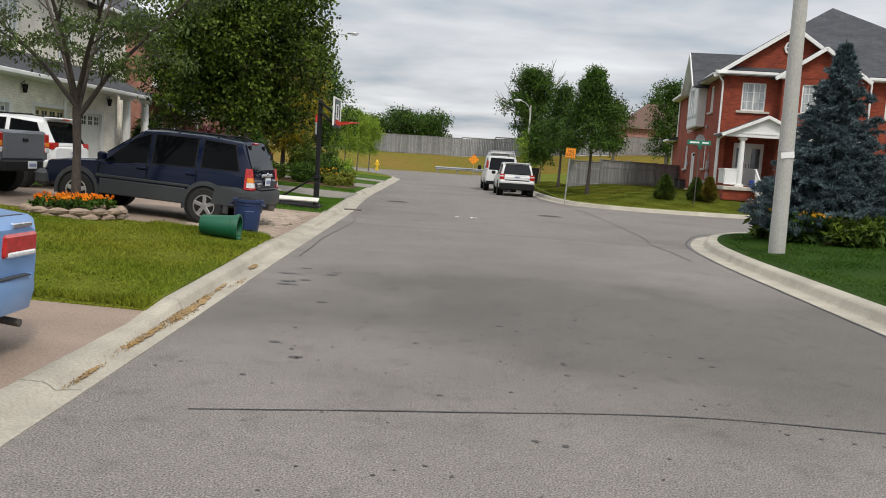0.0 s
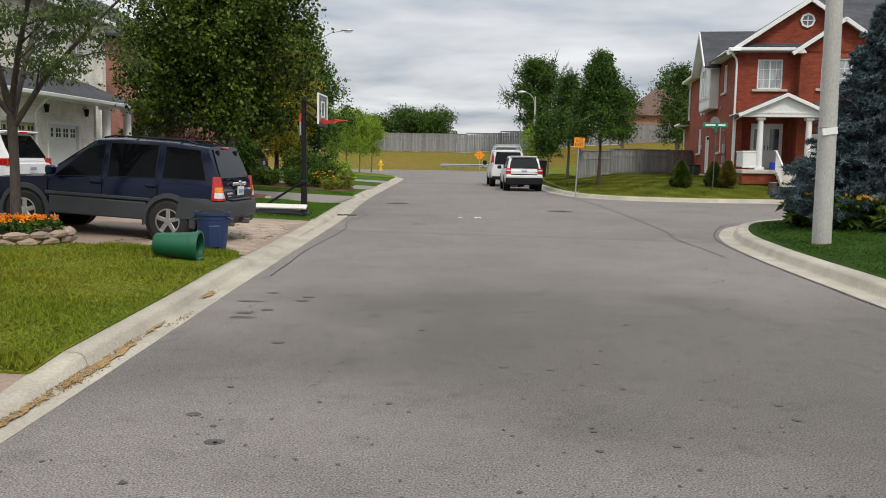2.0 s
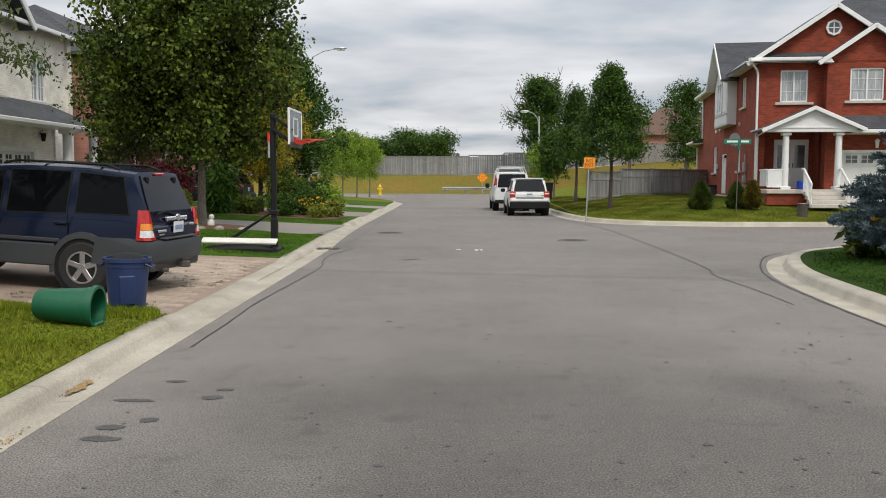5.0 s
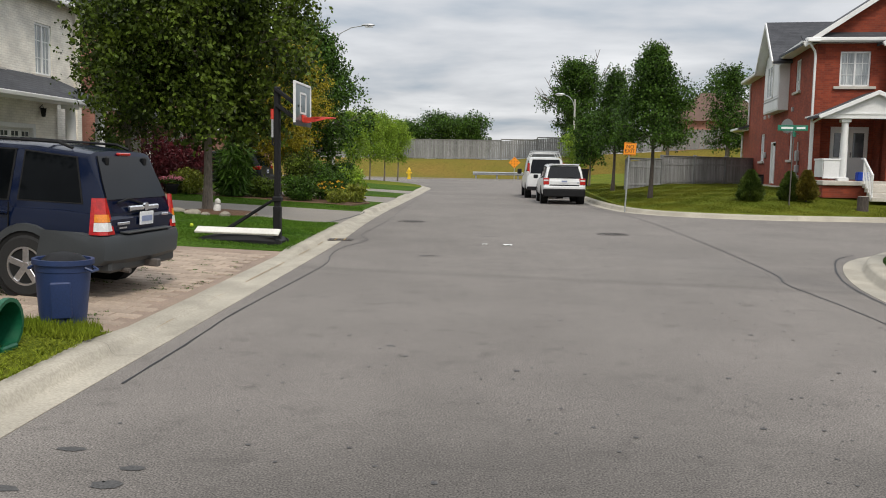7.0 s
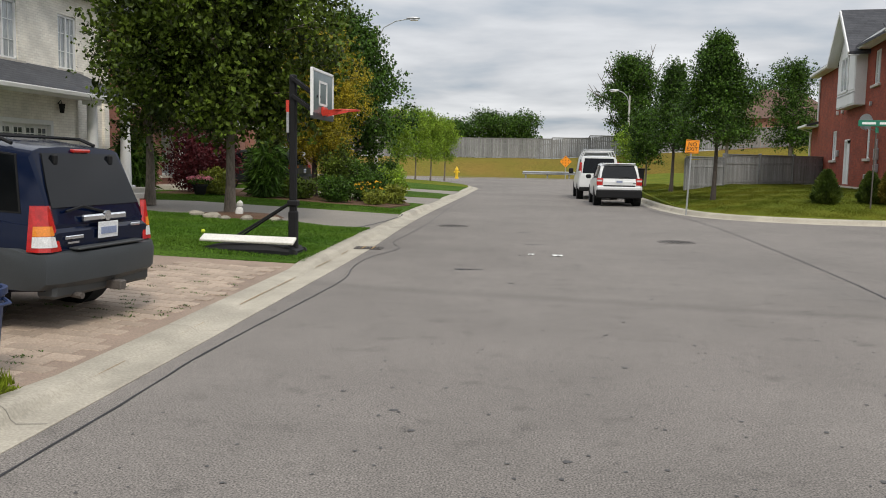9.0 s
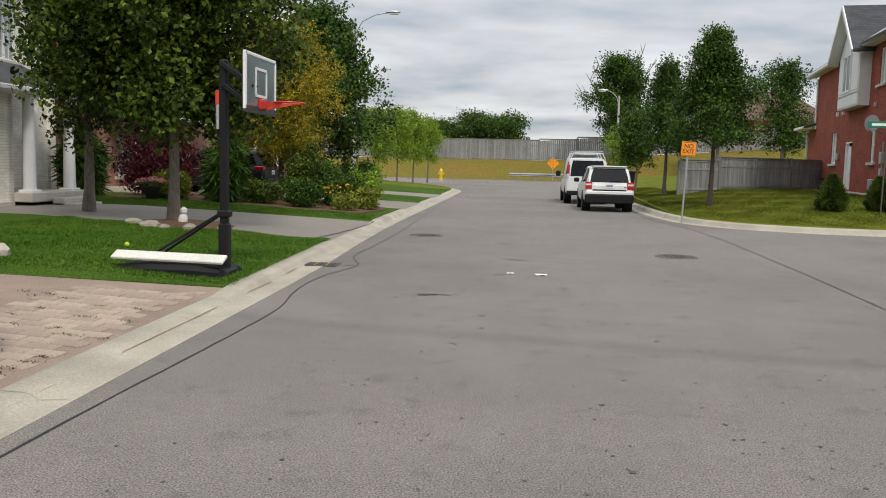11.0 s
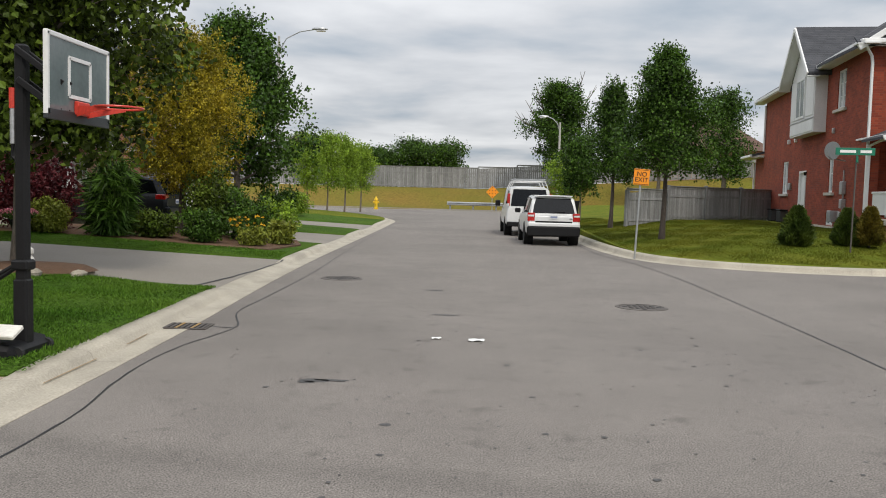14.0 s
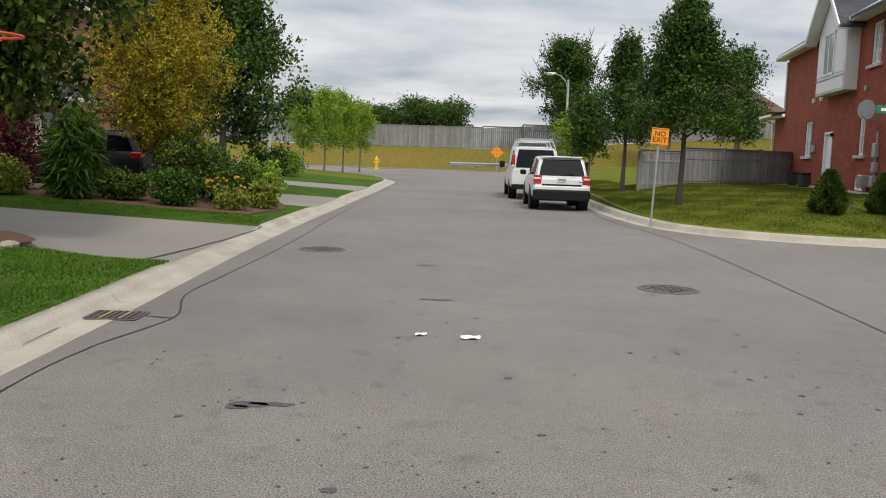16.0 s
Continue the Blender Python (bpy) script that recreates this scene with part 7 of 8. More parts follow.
# portable basketball hoop, facing the street
K = thing("basketball_hoop", pose(-3.85, 22.15, left_z(-3.85, 22.15) - 0.01, 0, 0, 0), "portable basketball hoop with black pole, clear backboard and red rim", "basketball hoop")
rings = []
for x, w, h in ((-1.45, 0.28, 0.09), (-1.38, 0.36, 0.15), (-1.0, 0.42, 0.19), (-0.3, 0.44, 0.20), (0.04, 0.36, 0.15), (0.12, 0.26, 0.09)):
    rings.append([Vector((x, y, z)) for y, z in ((-w, 0.02), (-w, h * 0.6), (-w * 0.86, h * 0.95), (w * 0.86, h * 0.95), (w, h * 0.6), (w, 0.02))])
part("base", Shape().loft(rings), BLACK_PLASTIC, K, "black plastic ballast base", 30)
part("pole", Shape().box((0, 0, 1.5), (0.11, 0.11, 2.85), b=0.02), BLACK_PLASTIC, K)
part("pole_sleeve", Shape().box((0, 0, 0.40), (0.14, 0.14, 0.66), b=0.02).box((0, 0, 0.86), (0.17, 0.17, 0.10), b=0.02), BLACK_PLASTIC, K)
for sg in (-1, 1):
    part("brace", Shape().tube([(-0.05, sg * 0.06, 0.86), (-1.05, sg * 0.20, 0.22)], 0.020, 6), BLACK_PLASTIC, K)
    part("arm", Shape().box((0.20, sg * 0.08, 2.72), (0.55, 0.03, 0.06), m=Matrix.Rotation(0.62, 4, "Y"), b=0.006), BLACK_PLASTIC, K)
    part("arm", Shape().box((0.20, sg * 0.08, 2.45), (0.50, 0.03, 0.06), m=Matrix.Rotation(0.62, 4, "Y"), b=0.006), BLACK_PLASTIC, K)
    part("wheel", Shape().tube([(0.09, sg * 0.24, 0.06), (0.09, sg * 0.29, 0.06)], 0.06, 12), RUBBER, K)
part("adjuster", Shape().tube([(-0.09, 0, 2.0), (-0.09, 0, 2.35)], 0.028, 8), GALV, K)
part("adjuster_grip", Shape().tube([(-0.09, 0, 2.33), (-0.09, 0, 2.52)], 0.035, 8), RIM_RED, K)
part("adjuster_crank", Shape().tube([(-0.09, 0, 2.0), (-0.09, 0, 1.88), (-0.03, 0, 1.82)], 0.022, 6), BLACK_PLASTIC, K)
BB = part("backboard", Shape().box((0.40, 0.28, 2.62), (0.03, 1.22, 0.74), b=0.006), BOARD, K, "clear grey acrylic backboard with white frame")
fr = Shape()
for y, z, sy, sz in ((0.28, 2.99, 1.26, 0.045), (0.28, 2.27, 1.26, 0.10), (-0.33, 2.63, 0.045, 0.74), (0.89, 2.63, 0.045, 0.74)):
    part("frame", Shape().box((0.405, y, z), (0.045, sy, sz), b=0.006), WHITE if z != 2.27 else CLADDING, BB)
for y, z, sy, sz in ((0.28, 2.82, 0.44, 0.035), (0.28, 2.46, 0.44, 0.035), (0.065, 2.64, 0.035, 0.36), (0.495, 2.64, 0.035, 0.36)):
    part("target_line", Shape().box((0.42, y, z), (0.012, sy, sz)), WHITE, BB)
for y in (0.0, 0.55):
    part("rib", Shape().box((0.38, y, 2.63), (0.02, 0.02, 0.70)), BLACK_PLASTIC, BB)
R_ = part("rim", Shape().tube([(0.80 + 0.228 * math.cos(t), 0.28 + 0.228 * math.sin(t), 2.38) for t in [k * math.pi / 12 for k in range(25)]], 0.011, 7), RIM_RED, K, "red steel rim")
part("rim_plate", Shape().box((0.44, 0.28, 2.36), (0.05, 0.24, 0.13), b=0.01), RIM_RED, R_)
for sg in (-1, 1):
    part("rim_strut", Shape().loft([[Vector((0.44, 0.28 + sg * (0.10 + a), 2.38 + b)) for a, b in ((0, 0), (0.015, 0), (0.015, -0.10), (0, -0.10))], [Vector((0.78, 0.28 + sg * (0.20 + a), 2.38 + b)) for a, b in ((0, 0), (0.015, 0), (0.015, -0.02), (0, -0.02))]]), RIM_RED, R_)
whole("white_plank", Shape().box((0, 0, 0), (1.58, 0.20, 0.045), m=Matrix.Rotation(radians(2), 4, "Z"), b=0.01), PLANK, "long white plank lying on the hoop's base", "plank", m=pose(-4.52, 21.86, left_z(-4.7, 22) + 0.215, 24, 1.6, -3))
whole("tennis_ball", Shape().loft([[Vector((0.04 * math.cos(p) * math.cos(t), 0.04 * math.cos(p) * math.sin(t), 0.04 * math.sin(p))) for t in [k * math.pi / 6 for k in range(12)]] for p in [radians(a) for a in (-85, -50, -20, 20, 50, 85)]]), BALL, "yellow tennis ball on the grass", "ball", smooth=True, m=pose(-6.15, 23.9, left_z(-6.15, 23.9) + 0.07))


def rock(rng, size, n=10):
    s = Shape()
    rings = []
    for p in (-60, -20, 20, 55, 80):
        q = radians(p)
        rings.append([Vector((size[0] * math.cos(q) * math.cos(t) * rng.uniform(0.82, 1.15), size[1] * math.cos(q) * math.sin(t) * rng.uniform(0.82, 1.15), size[2] * math.sin(q) * rng.uniform(0.85, 1.1))) for t in [2 * math.pi * k / n for k in range(n)]])
    return s.loft(rings)


rr_ = random.Random(9)
for x, y, s in ((-5.25, 22.9, 0.11), (-7.9, 27.6, 0.13), (-7.4, 27.3, 0.15), (-6.6, 27.4, 0.14), (-6.1, 27.9, 0.12), (-8.2, 28.2, 0.12), (-7.0, 27.1, 0.10), (-6.3, 28.6, 0.10), (-7.1, 21.9, 0.22)):
    whole("rock", rock(rr_, (s * 1.4, s, s * 0.7)), ROCK, "pale rounded garden rock", "rock", group="rocks round the tree", smooth=30, m=pose(x, y, left_z(x, y) + 0.05, 0, 0, rr_.uniform(0, 180)))
D_ = whole("garden_statue", Shape().tube([(0, 0, 0), (0, 0, 0.05), (0, 0, 0.06), (0, 0, 0.16), (0.01, 0, 0.24), (0.01, 0, 0.28), (0.02, 0, 0.31), (0.02, 0, 0.38), (0.02, 0, 0.43)], [0.10, 0.10, 0.085, 0.10, 0.085, 0.05, 0.075, 0.075, 0.02], 12), PLASTER, "small white plaster garden statue by the tree", "statue", smooth=True, m=pose(-7.03, 28.05, left_z(-7.03, 28.05) + 0.02))
mul_ = Shape().loft([[(-7.3 + r * 1.25 * math.cos(t) * (1 + 0.08 * math.sin(3 * t)), 28.35 + r * math.sin(t), left_z(-7.3, 28.0) + 0.03 + h) for t in [k * math.pi / 10 for k in range(20)]] for r, h in ((0.95, -0.03), (0.8, 0.05), (0.3, 0.10))])
whole("mulch_ring", mul_, MULCH, "brown mulch ring round the tree trunk", "mulch", smooth=True)

# stone ring with marigolds round the locust
ring_c = (-6.6, 13.75)
RG = thing("stone_ring", pose(*ring_c, left_z(*ring_c) - 0.02), "low ring of rough brown stones round the tree", "stone edging")
rr_ = random.Random(4)
for lay in range(2):
    for k in range(15):
        a = 2 * math.pi * (k + 0.5 * lay) / 15
        part("stone", rock(rr_, (0.18, 0.10, 0.065), 7), STONE_RED, RG, m=pose(0.78 * math.cos(a), 0.78 * math.sin(a), 0.06 + 0.09 * lay, 0, 0, math.degrees(a) + 90))
part("soil", Shape().tube([(0, 0, 0.0), (0, 0, 0.13)], 0.74, 24), MULCH, RG)


def flower_patch(name, centre, radius, z, n, petals, label, seed, h=0.22, leaf=None, heads=90):
    rng = np.random.default_rng(seed)
    T = thing(name, pose(centre[0], centre[1], z), label, "flowers")
    pts = [(radius[0] * r * math.cos(a), radius[1] * r * math.sin(a), rng.uniform(0.1, h * 0.8)) for r, a in zip(rng.random(heads) ** 0.5, rng.random(heads) * 6.28)]
    v, f = leaf_cloud(rng, pts, (0.09, 0.09, 0.07), n, 0.07, -0.3, 1.8)
    v[:, 2] = np.maximum(v[:, 2], 0.01)
    part("leaves", cloud_mesh("leaves", v, f, leaf or LEAF_MID), None, T)
    v, f = leaf_cloud(rng, [(x, y, z_ + 0.09) for x, y, z_ in pts], (0.04, 0.04, 0.03), heads * 16, 0.05, -0.6, 1.3)
    part("blossoms", cloud_mesh("blossoms", v, f, petals), None, T)
    return T


flower_patch("marigolds", ring_c, (0.62, 0.62), left_z(*ring_c) + 0.10, 2200, FLOWER_ORANGE, "bright orange marigolds inside the stone ring", 81, heads=80)

# planting bed beyond the second driveway
sheet("bed_soil", [(-13, 35.3), (-5.0, 35.9), (-4.7, 38.5), (-5.2, 40.2), (-13, 40.2)], 0.8, lambda x, y: left_z(x, y) + 0.055, MULCH, "dark mulched planting bed", "soil")
for k, (nm, x, y, size, cnt, lf, mat, lab, lg, dr) in enumerate((
        ("ornamental_grass", -9.2, 36.0, (0.55, 0.55, 2.0), 5500, 0.08, LEAF_MID, "tall arching clump of ornamental grass", 11.0, 0.6),
        ("ornamental_grass", -13.3, 35.2, (0.6, 0.6, 2.1), 7000, 0.08, LEAF_MID, "tall reed-like grass clump beside the porch", 11.0, 0.6),
        ("red_maple_shrub", -11.6, 36.6, (1.3, 1.1, 2.3), 9000, 0.11, LEAF_RED, "dark red-leaved Japanese maple shrub", 2.2, 0.5),
        ("gold_shrub", -10.6, 35.5, (0.75, 0.6, 0.85), 4500, 0.08, LEAF_LIME, "low yellow-green evergreen shrub", 1.8, 0.0),
        ("bushy_shrub", -8.3, 36.6, (0.8, 0.7, 0.75), 3500, 0.10, LEAF_DARK, "dark leafy shrub in the bed", 1.8, 0.1),
        ("bushy_shrub", -7.3, 37.8, (0.7, 0.7, 1.9), 5000, 0.10, LEAF_DARK, "upright dark evergreen shrub in the bed", 1.8, 0.0),
        ("bushy_shrub", -6.3, 38.5, (0.9, 0.8, 1.6), 3800, 0.10, LEAF_MID, "airy green shrub in the bed", 1.8, 0.2),
        ("bushy_shrub", -6.9, 36.4, (0.8, 0.7, 0.8), 4000, 0.09, LEAF_MID, "low green shrub at the bed's edge", 1.8, 0.0),
        ("bushy_shrub", -5.6, 36.7, (0.5, 0.5, 0.5), 1500, 0.08, LEAF_LIME, "small yellow-green perennial clump near the kerb", 2.4, 0.2),
        ("bushy_shrub", -5.6, 39.4, (0.6, 0.6, 1.2), 3500, 0.10, LEAF_BRIGHT, "bright green shrub near the kerb", 1.8, 0.0),
        ("bushy_shrub", -7.3, 39.6, (0.9, 0.7, 1.5), 5000, 0.10, LEAF_MID, "green shrub below the yellowing tree", 1.8, 0.1),
        ("bushy_shrub", -8.2, 49.5, (1.2, 1.0, 1.4), 6000, 0.12, LEAF_MID, "green shrub below the maple", 1.8, 0.1),
        ("bushy_shrub", -9.5, 58.0, (1.5, 1.2, 1.2), 6000, 0.12, LEAF_BRIGHT, "light green shrub on the far lawn", 1.8, 0.1),
        ("ornamental_grass", -5.2, 38.0, (0.4, 0.4, 0.6), 1800, 0.10, LEAF_LIME, "small tuft of grass near the kerb", 4.5, 0.3))):
    shrub(nm, (x, y, left_z(x, y) + 0.05), size, cnt, lf, mat, lab, 100 + k, lg, dr)
flower_patch("yellow_daisies", (-6.0, 37.5), (0.5, 0.4), left_z(-6, 37.5) + 0.3, 500, FLOWER_YELLOW, "yellow daisies in the bed", 91, 0.5, heads=26)
pot = thing("flower_pot", pose(-10.9, 34.75, left_z(-10.9, 34.75) + 0.04), "dark pot full of pink flowers", "flower pot")
part("pot", bucket(Shape(), 0.16, 0.24, 0.34), BLACK_PLASTIC, pot, smooth=40)
rng_ = np.random.default_rng(92)
cl = [(0.28 * math.cos(a), 0.28 * math.sin(a), 0.46) for a in range(12)] + [(0, 0, 0.52)]
v_, f_ = leaf_cloud(rng_, cl, (0.14, 0.14, 0.10), 700, 0.08, 0, 1.6)
part("leaves", cloud_mesh("leaves", v_, f_, LEAF_MID), None, pot)
v_, f_ = leaf_cloud(rng_, [(x, y, z + 0.06) for x, y, z in cl], (0.15, 0.15, 0.08), 900, 0.055, -0.5, 1.3)
part("blossoms", cloud_mesh("blossoms", v_, f_, FLOWER_PINK), None, pot)

# planting under the spruces
for k, (x, y, w, h, m_) in enumerate(((7.9, 20.4, 0.6, 0.65, LEAF_DARK), (8.0, 18.7, 0.5, 0.55, LEAF_MID), (8.7, 17.7, 0.6, 0.5, LEAF_DARK), (9.7, 17.6, 0.7, 0.6, LEAF_MID), (10.9, 17.9, 0.7, 0.6, LEAF_DARK))):
    shrub("lily_clump", (x, y, near_z(x, y)), (w, w, h), 2600, 0.13, m_, "clump of strap-leaved day lilies under the spruce", 130 + k, 4.0, 0.3, "plant")
for k, (x, y) in enumerate(((7.7, 19.9), (7.95, 18.4), (9.4, 17.3))):
    flower_patch("yellow_lilies", (x, y), (0.4, 0.35), near_z(x, y) + 0.42, 250, FLOWER_YELLOW, "yellow-orange lily blossoms under the spruce", 140 + k, 0.25, heads=18)
sheet("bed_soil", [(7.9, 18.4), (8.8, 17.7), (12.6, 17.8), (13, 22), (9, 22.2), (7.8, 20.8)], 0.8, lambda x, y: near_z(x, y) + 0.03, MULCH, "dark soil bed under the spruces", "soil")

ST = thing("tree_stump", pose(13.0, 37.6, far_z(13.0, 37.6)), "short sawn tree stump on the corner lawn", "stump")
part("stem", Shape().tube([(0, 0, -0.1), (0, 0, 0.05), (0, 0, 0.50)], [0.23, 0.19, 0.18], 14), BARK_DARK, ST, smooth=50)
part("cut_face", Shape().tube([(0, 0, 0.50), (0, 0, 0.508)], 0.165, 14), STONE, ST)
RB = whole("recycling_box", Shape().box((0, 0, 0.17), (0.46, 0.34, 0.34), b=0.03), material("recycling_blue", (0.01, 0.06, 0.45), rough=0.45, scale=4, fine=40), "blue recycling box on the brick house's porch", "box", m=pose(14.05, 40.35, 1.32, 0, 0, -5))
for x, y in ((14.35, 53.0), (14.7, 55.2)):
    A_ = thing("garden_bin", pose(x - 0.45, y, far_z(x - 0.4, y)), "dark box unit standing by the side wall", "bin")
    part("body", Shape().box((0, 0, 0.26), (0.5, 0.5, 0.52), b=0.04), CLAD_DARK, A_)
    part("lid", Shape().box((0, 0, 0.55), (0.54, 0.54, 0.06), b=0.02), BLACK_PLASTIC, A_)
WB = thing("wheeled_bin", pose(4.95, 57.0, far_z(4.95, 57)), "black wheeled bin on the grass behind the parked cars", "bin")
part("body", Shape().loft([[Vector((sx * w, sy * w, z)) for sx, sy in ((-1, -1), (1, -1), (1, 1), (-1, 1))] for w, z in ((0.22, 0.05), (0.29, 1.0))]), BLACK_PLASTIC, WB)
part("lid", Shape().box((0, 0.02, 1.03), (0.62, 0.66, 0.07), b=0.02), BLACK_PLASTIC, WB)
far_house = thing("distant_house", pose(27, 118, 3.0), "distant house with brown roof beyond the fence", "house")
part("wall", Shape().box((0, 0, 2), (12, 8, 5)), BRICK_PINK, far_house)
part("roof", Shape().add([(-6.6, -4.6, 4.5), (6.6, -4.6, 4.5), (6.6, 4.6, 4.5), (-6.6, 4.6, 4.5), (-2, 0, 8.2), (2, 0, 8.2)], [(0, 1, 5, 4), (1, 2, 5), (2, 3, 4, 5), (3, 0, 4), (3, 2, 1, 0)]), material("brown_shingle", (0.13, 0.075, 0.055), scale=1, fine=8), far_house)


# ---- marks on the road ----
def mark(name, s, mat, label, category):
    return whole(name, s, mat, label, category, kind="structure")


mark("crack_seal", ribbon([(-1.6, 4.37), (-0.82, 4.53), (0.05, 4.69), (1.32, 4.92), (2.18, 4.95), (2.98, 4.88), (4.9, 4.7)], 0.018, road_z, 0.005, 1), TAR, "thin black sealed crack across the street", "crack")
mark("crack_seal", ribbon([(-2.46, 12.6), (-2.5, 13.96), (-2.57, 15.3), (-2.58, 16.4), (-2.55, 18.5), (-2.56, 20.4), (-2.72, 21.5), (-2.81, 22.5), (-2.78, 23.5), (-2.62, 24.4), (-2.59, 24.95), (-2.86, 25.8), (-2.97, 26.5), (-2.98, 28.1), (-3.08, 32.3), (-3.38, 37.8), (-3.85, 48), (-4.2, 58)], 0.02, road_z, 0.005, 2), TAR, "black sealed crack running beside the gutter", "crack")
mark("crack_seal", ribbon([(4.6, 15.8), (4.6, 17.5), (4.54, 19.3), (4.72, 20.3), (4.82, 22.4), (4.88, 25.2), (4.9, 28.5), (4.87, 33), (4.62, 37), (4.08, 40.4), (3.95, 45)], 0.024, road_z, 0.005, 3), TAR, "black sealed crack across the side street's mouth", "crack")
mark("crack_seal", ribbon([(-3.1, 24.85), (-2.8, 24.8), (-2.6, 24.75)], 0.03, road_z, 0.006, 4), TAR, "short sealed crack by the drain", "crack")
mark("crack_seal", ribbon([(4.8, 6), (4.86, 8.6), (4.96, 12.5), (5.1, 16.2), (5.5, 19.6), (6.6, 22.9), (7.4, 24.1)], 0.03, road_z, 0.005, 5), TAR, "dark joint line along the corner gutter", "crack")
mark("crack_seal", ribbon([(-4.42, 28.3), (-4.3, 29.4), (-4.2, 31.5), (-4.17, 33.8), (-4.2, 34.2)], 0.05, lambda x, y: left_z(x, y), 0.008, 6), TAR, "tar seam across the asphalt driveway", "crack")


def stain(x, y, rx, ry, seed, mat, label, lift=0.004, height=None):
    r = random.Random(seed)
    k = [r.uniform(0.82, 1.1) for _ in range(16)]
    pts = [(x + rx * k[i] * math.cos(i * math.pi / 8), y + ry * k[i] * math.sin(i * math.pi / 8)) for i in range(16)]
    z = height or road_z
    s = Shape().add([(x, y, z(x, y) + lift)] + [(a, b, z(a, b) + lift) for a, b in pts], [(0, 1 + i, 1 + (i + 1) % 16) for i in range(16)])
    return whole("stain", s, mat, label, "stain", kind="structure")


for k, (x, y, rx, ry) in enumerate(((-2.09, 9.86, 0.10, 0.06), (-1.90, 10.04, 0.07, 0.06), (-2.05, 9.61, 0.13, 0.06), (-1.65, 10.66, 0.09, 0.06), (-2.2, 10.55, 0.16, 0.05), (-1.62, 10.9, 0.07, 0.04), (-1.44, 8.5, 0.06, 0.05), (-2.1, 11.16, 0.1, 0.04), (-1.22, 5.9, 0.06, 0.05), (-1.5, 6.4, 0.05, 0.04), (-1.02, 22.0, 0.15, 0.07), (-0.86, 22.03, 0.17, 0.045), (-1.08, 21.93, 0.08, 0.05), (-0.2, 20.6, 0.05, 0.04), (0.5, 7.8, 0.04, 0.04), (0.0, 26.5, 0.2, 0.06), (-0.35, 29.6, 0.18, 0.07))):
    stain(x, y, rx, ry, k, OIL, "dark oil spot on the asphalt")
rs = random.Random(77)
specks = Shape()
for k in range(1900):
    x, y, q = rs.uniform(-2.2, 4.8), rs.uniform(1.5, 34), rs.uniform(0.005, 0.019)
    if rs.random() < 0.12:
        q *= 1.9
    a = [rs.uniform(0.5, 1.2) for _ in range(6)]
    specks.add([(x + q * a[i] * math.cos(i * 1.047), y + q * a[i] * math.sin(i * 1.047), road_z(x, y) + 0.004) for i in range(6)], [tuple(range(6))])
tagged(new("road_specks", specks.mesh("road_specks", OIL)), "small dark specks and pits scattered over the asphalt", "specks", "", "stuff")
def silt(x0, y0, length, width, seed, label):
    """A ragged smear of rusty silt along the gutter."""
    r, n = random.Random(seed), 22
    rows = []
    for i in range(n + 1):
        t = i / n
        y = y0 + length * (t - 0.5)
        x = x0 - 0.036 * (y - y0)
        w = width * (math.sin(math.pi * t) ** 0.6) * r.uniform(0.55, 1.1) + 0.004
        o = r.uniform(-0.2, 0.2) * width
        rows.append([(x + o + w * q, y, 0.0125 + 0.004 * (1 - abs(q))) for q in (-0.5, 0.0, 0.5)])
    return whole("gutter_silt", Shape().loft(rows, closed=False, caps=False), STAIN_RUST, label, "silt", kind="structure")


for k, (x, y, ln_, wd) in enumerate(((-2.60, 7.6, 1.5, 0.12), (-2.56, 6.3, 1.0, 0.07), (-2.50, 5.0, 0.5, 0.05), (-2.78, 10.9, 0.5, 0.10), (-2.70, 9.0, 0.6, 0.05))):
    silt(x, y, ln_, wd, 60 + k, "orange-brown silt dried in the gutter")
gut = lambda x, y: 0.012 if left_x(y) - x < 0.28 else 0.03
rl = np.random.default_rng(33)
for k, (x, y, rx, ry, n) in enumerate(((-2.60, 7.1, 0.10, 0.60, 900), (-2.56, 6.1, 0.05, 0.5, 420), (-2.66, 8.3, 0.06, 0.5, 260), (-2.84, 10.9, 0.07, 0.30, 260), (-2.48, 4.9, 0.03, 0.4, 160), (-2.6, 9.4, 0.04, 0.6, 120))):
    px, py = x + rx * rl.normal(0, 0.5, n), y + ry * rl.normal(0, 0.5, n)
    C_ = [(a - 0.02 * (b - y), b, gut(a, b) + 0.006) for a, b in zip(px, py)]
    v_, f_ = leaf_cloud(rl, C_, (0.01, 0.01, 0.001), n, 0.022, 0, 1.7)
    v_[:, 2] = np.clip(v_[:, 2], 0.008, 0.02)
    tagged(new("leaf_litter", cloud_mesh("leaf_litter", v_, f_, STAIN_RUST)), "rusty brown leaf litter lying in the gutter", "litter", "", "stuff")
for ys in ((13.6, 14.4, 15.1), (16.2, 16.8), (17.9, 18.8, 19.6, 20.3), (21.4, 22.0, 22.5), (23.3, 24.0)):
    mark("moss_line", ribbon([(left_x(y) - 0.29, y) for y in ys], 0.010, lambda x, y: 0.022, 0.006, 9), STAIN_RUST, "brown dirt in the joint along the gutter", "dirt")


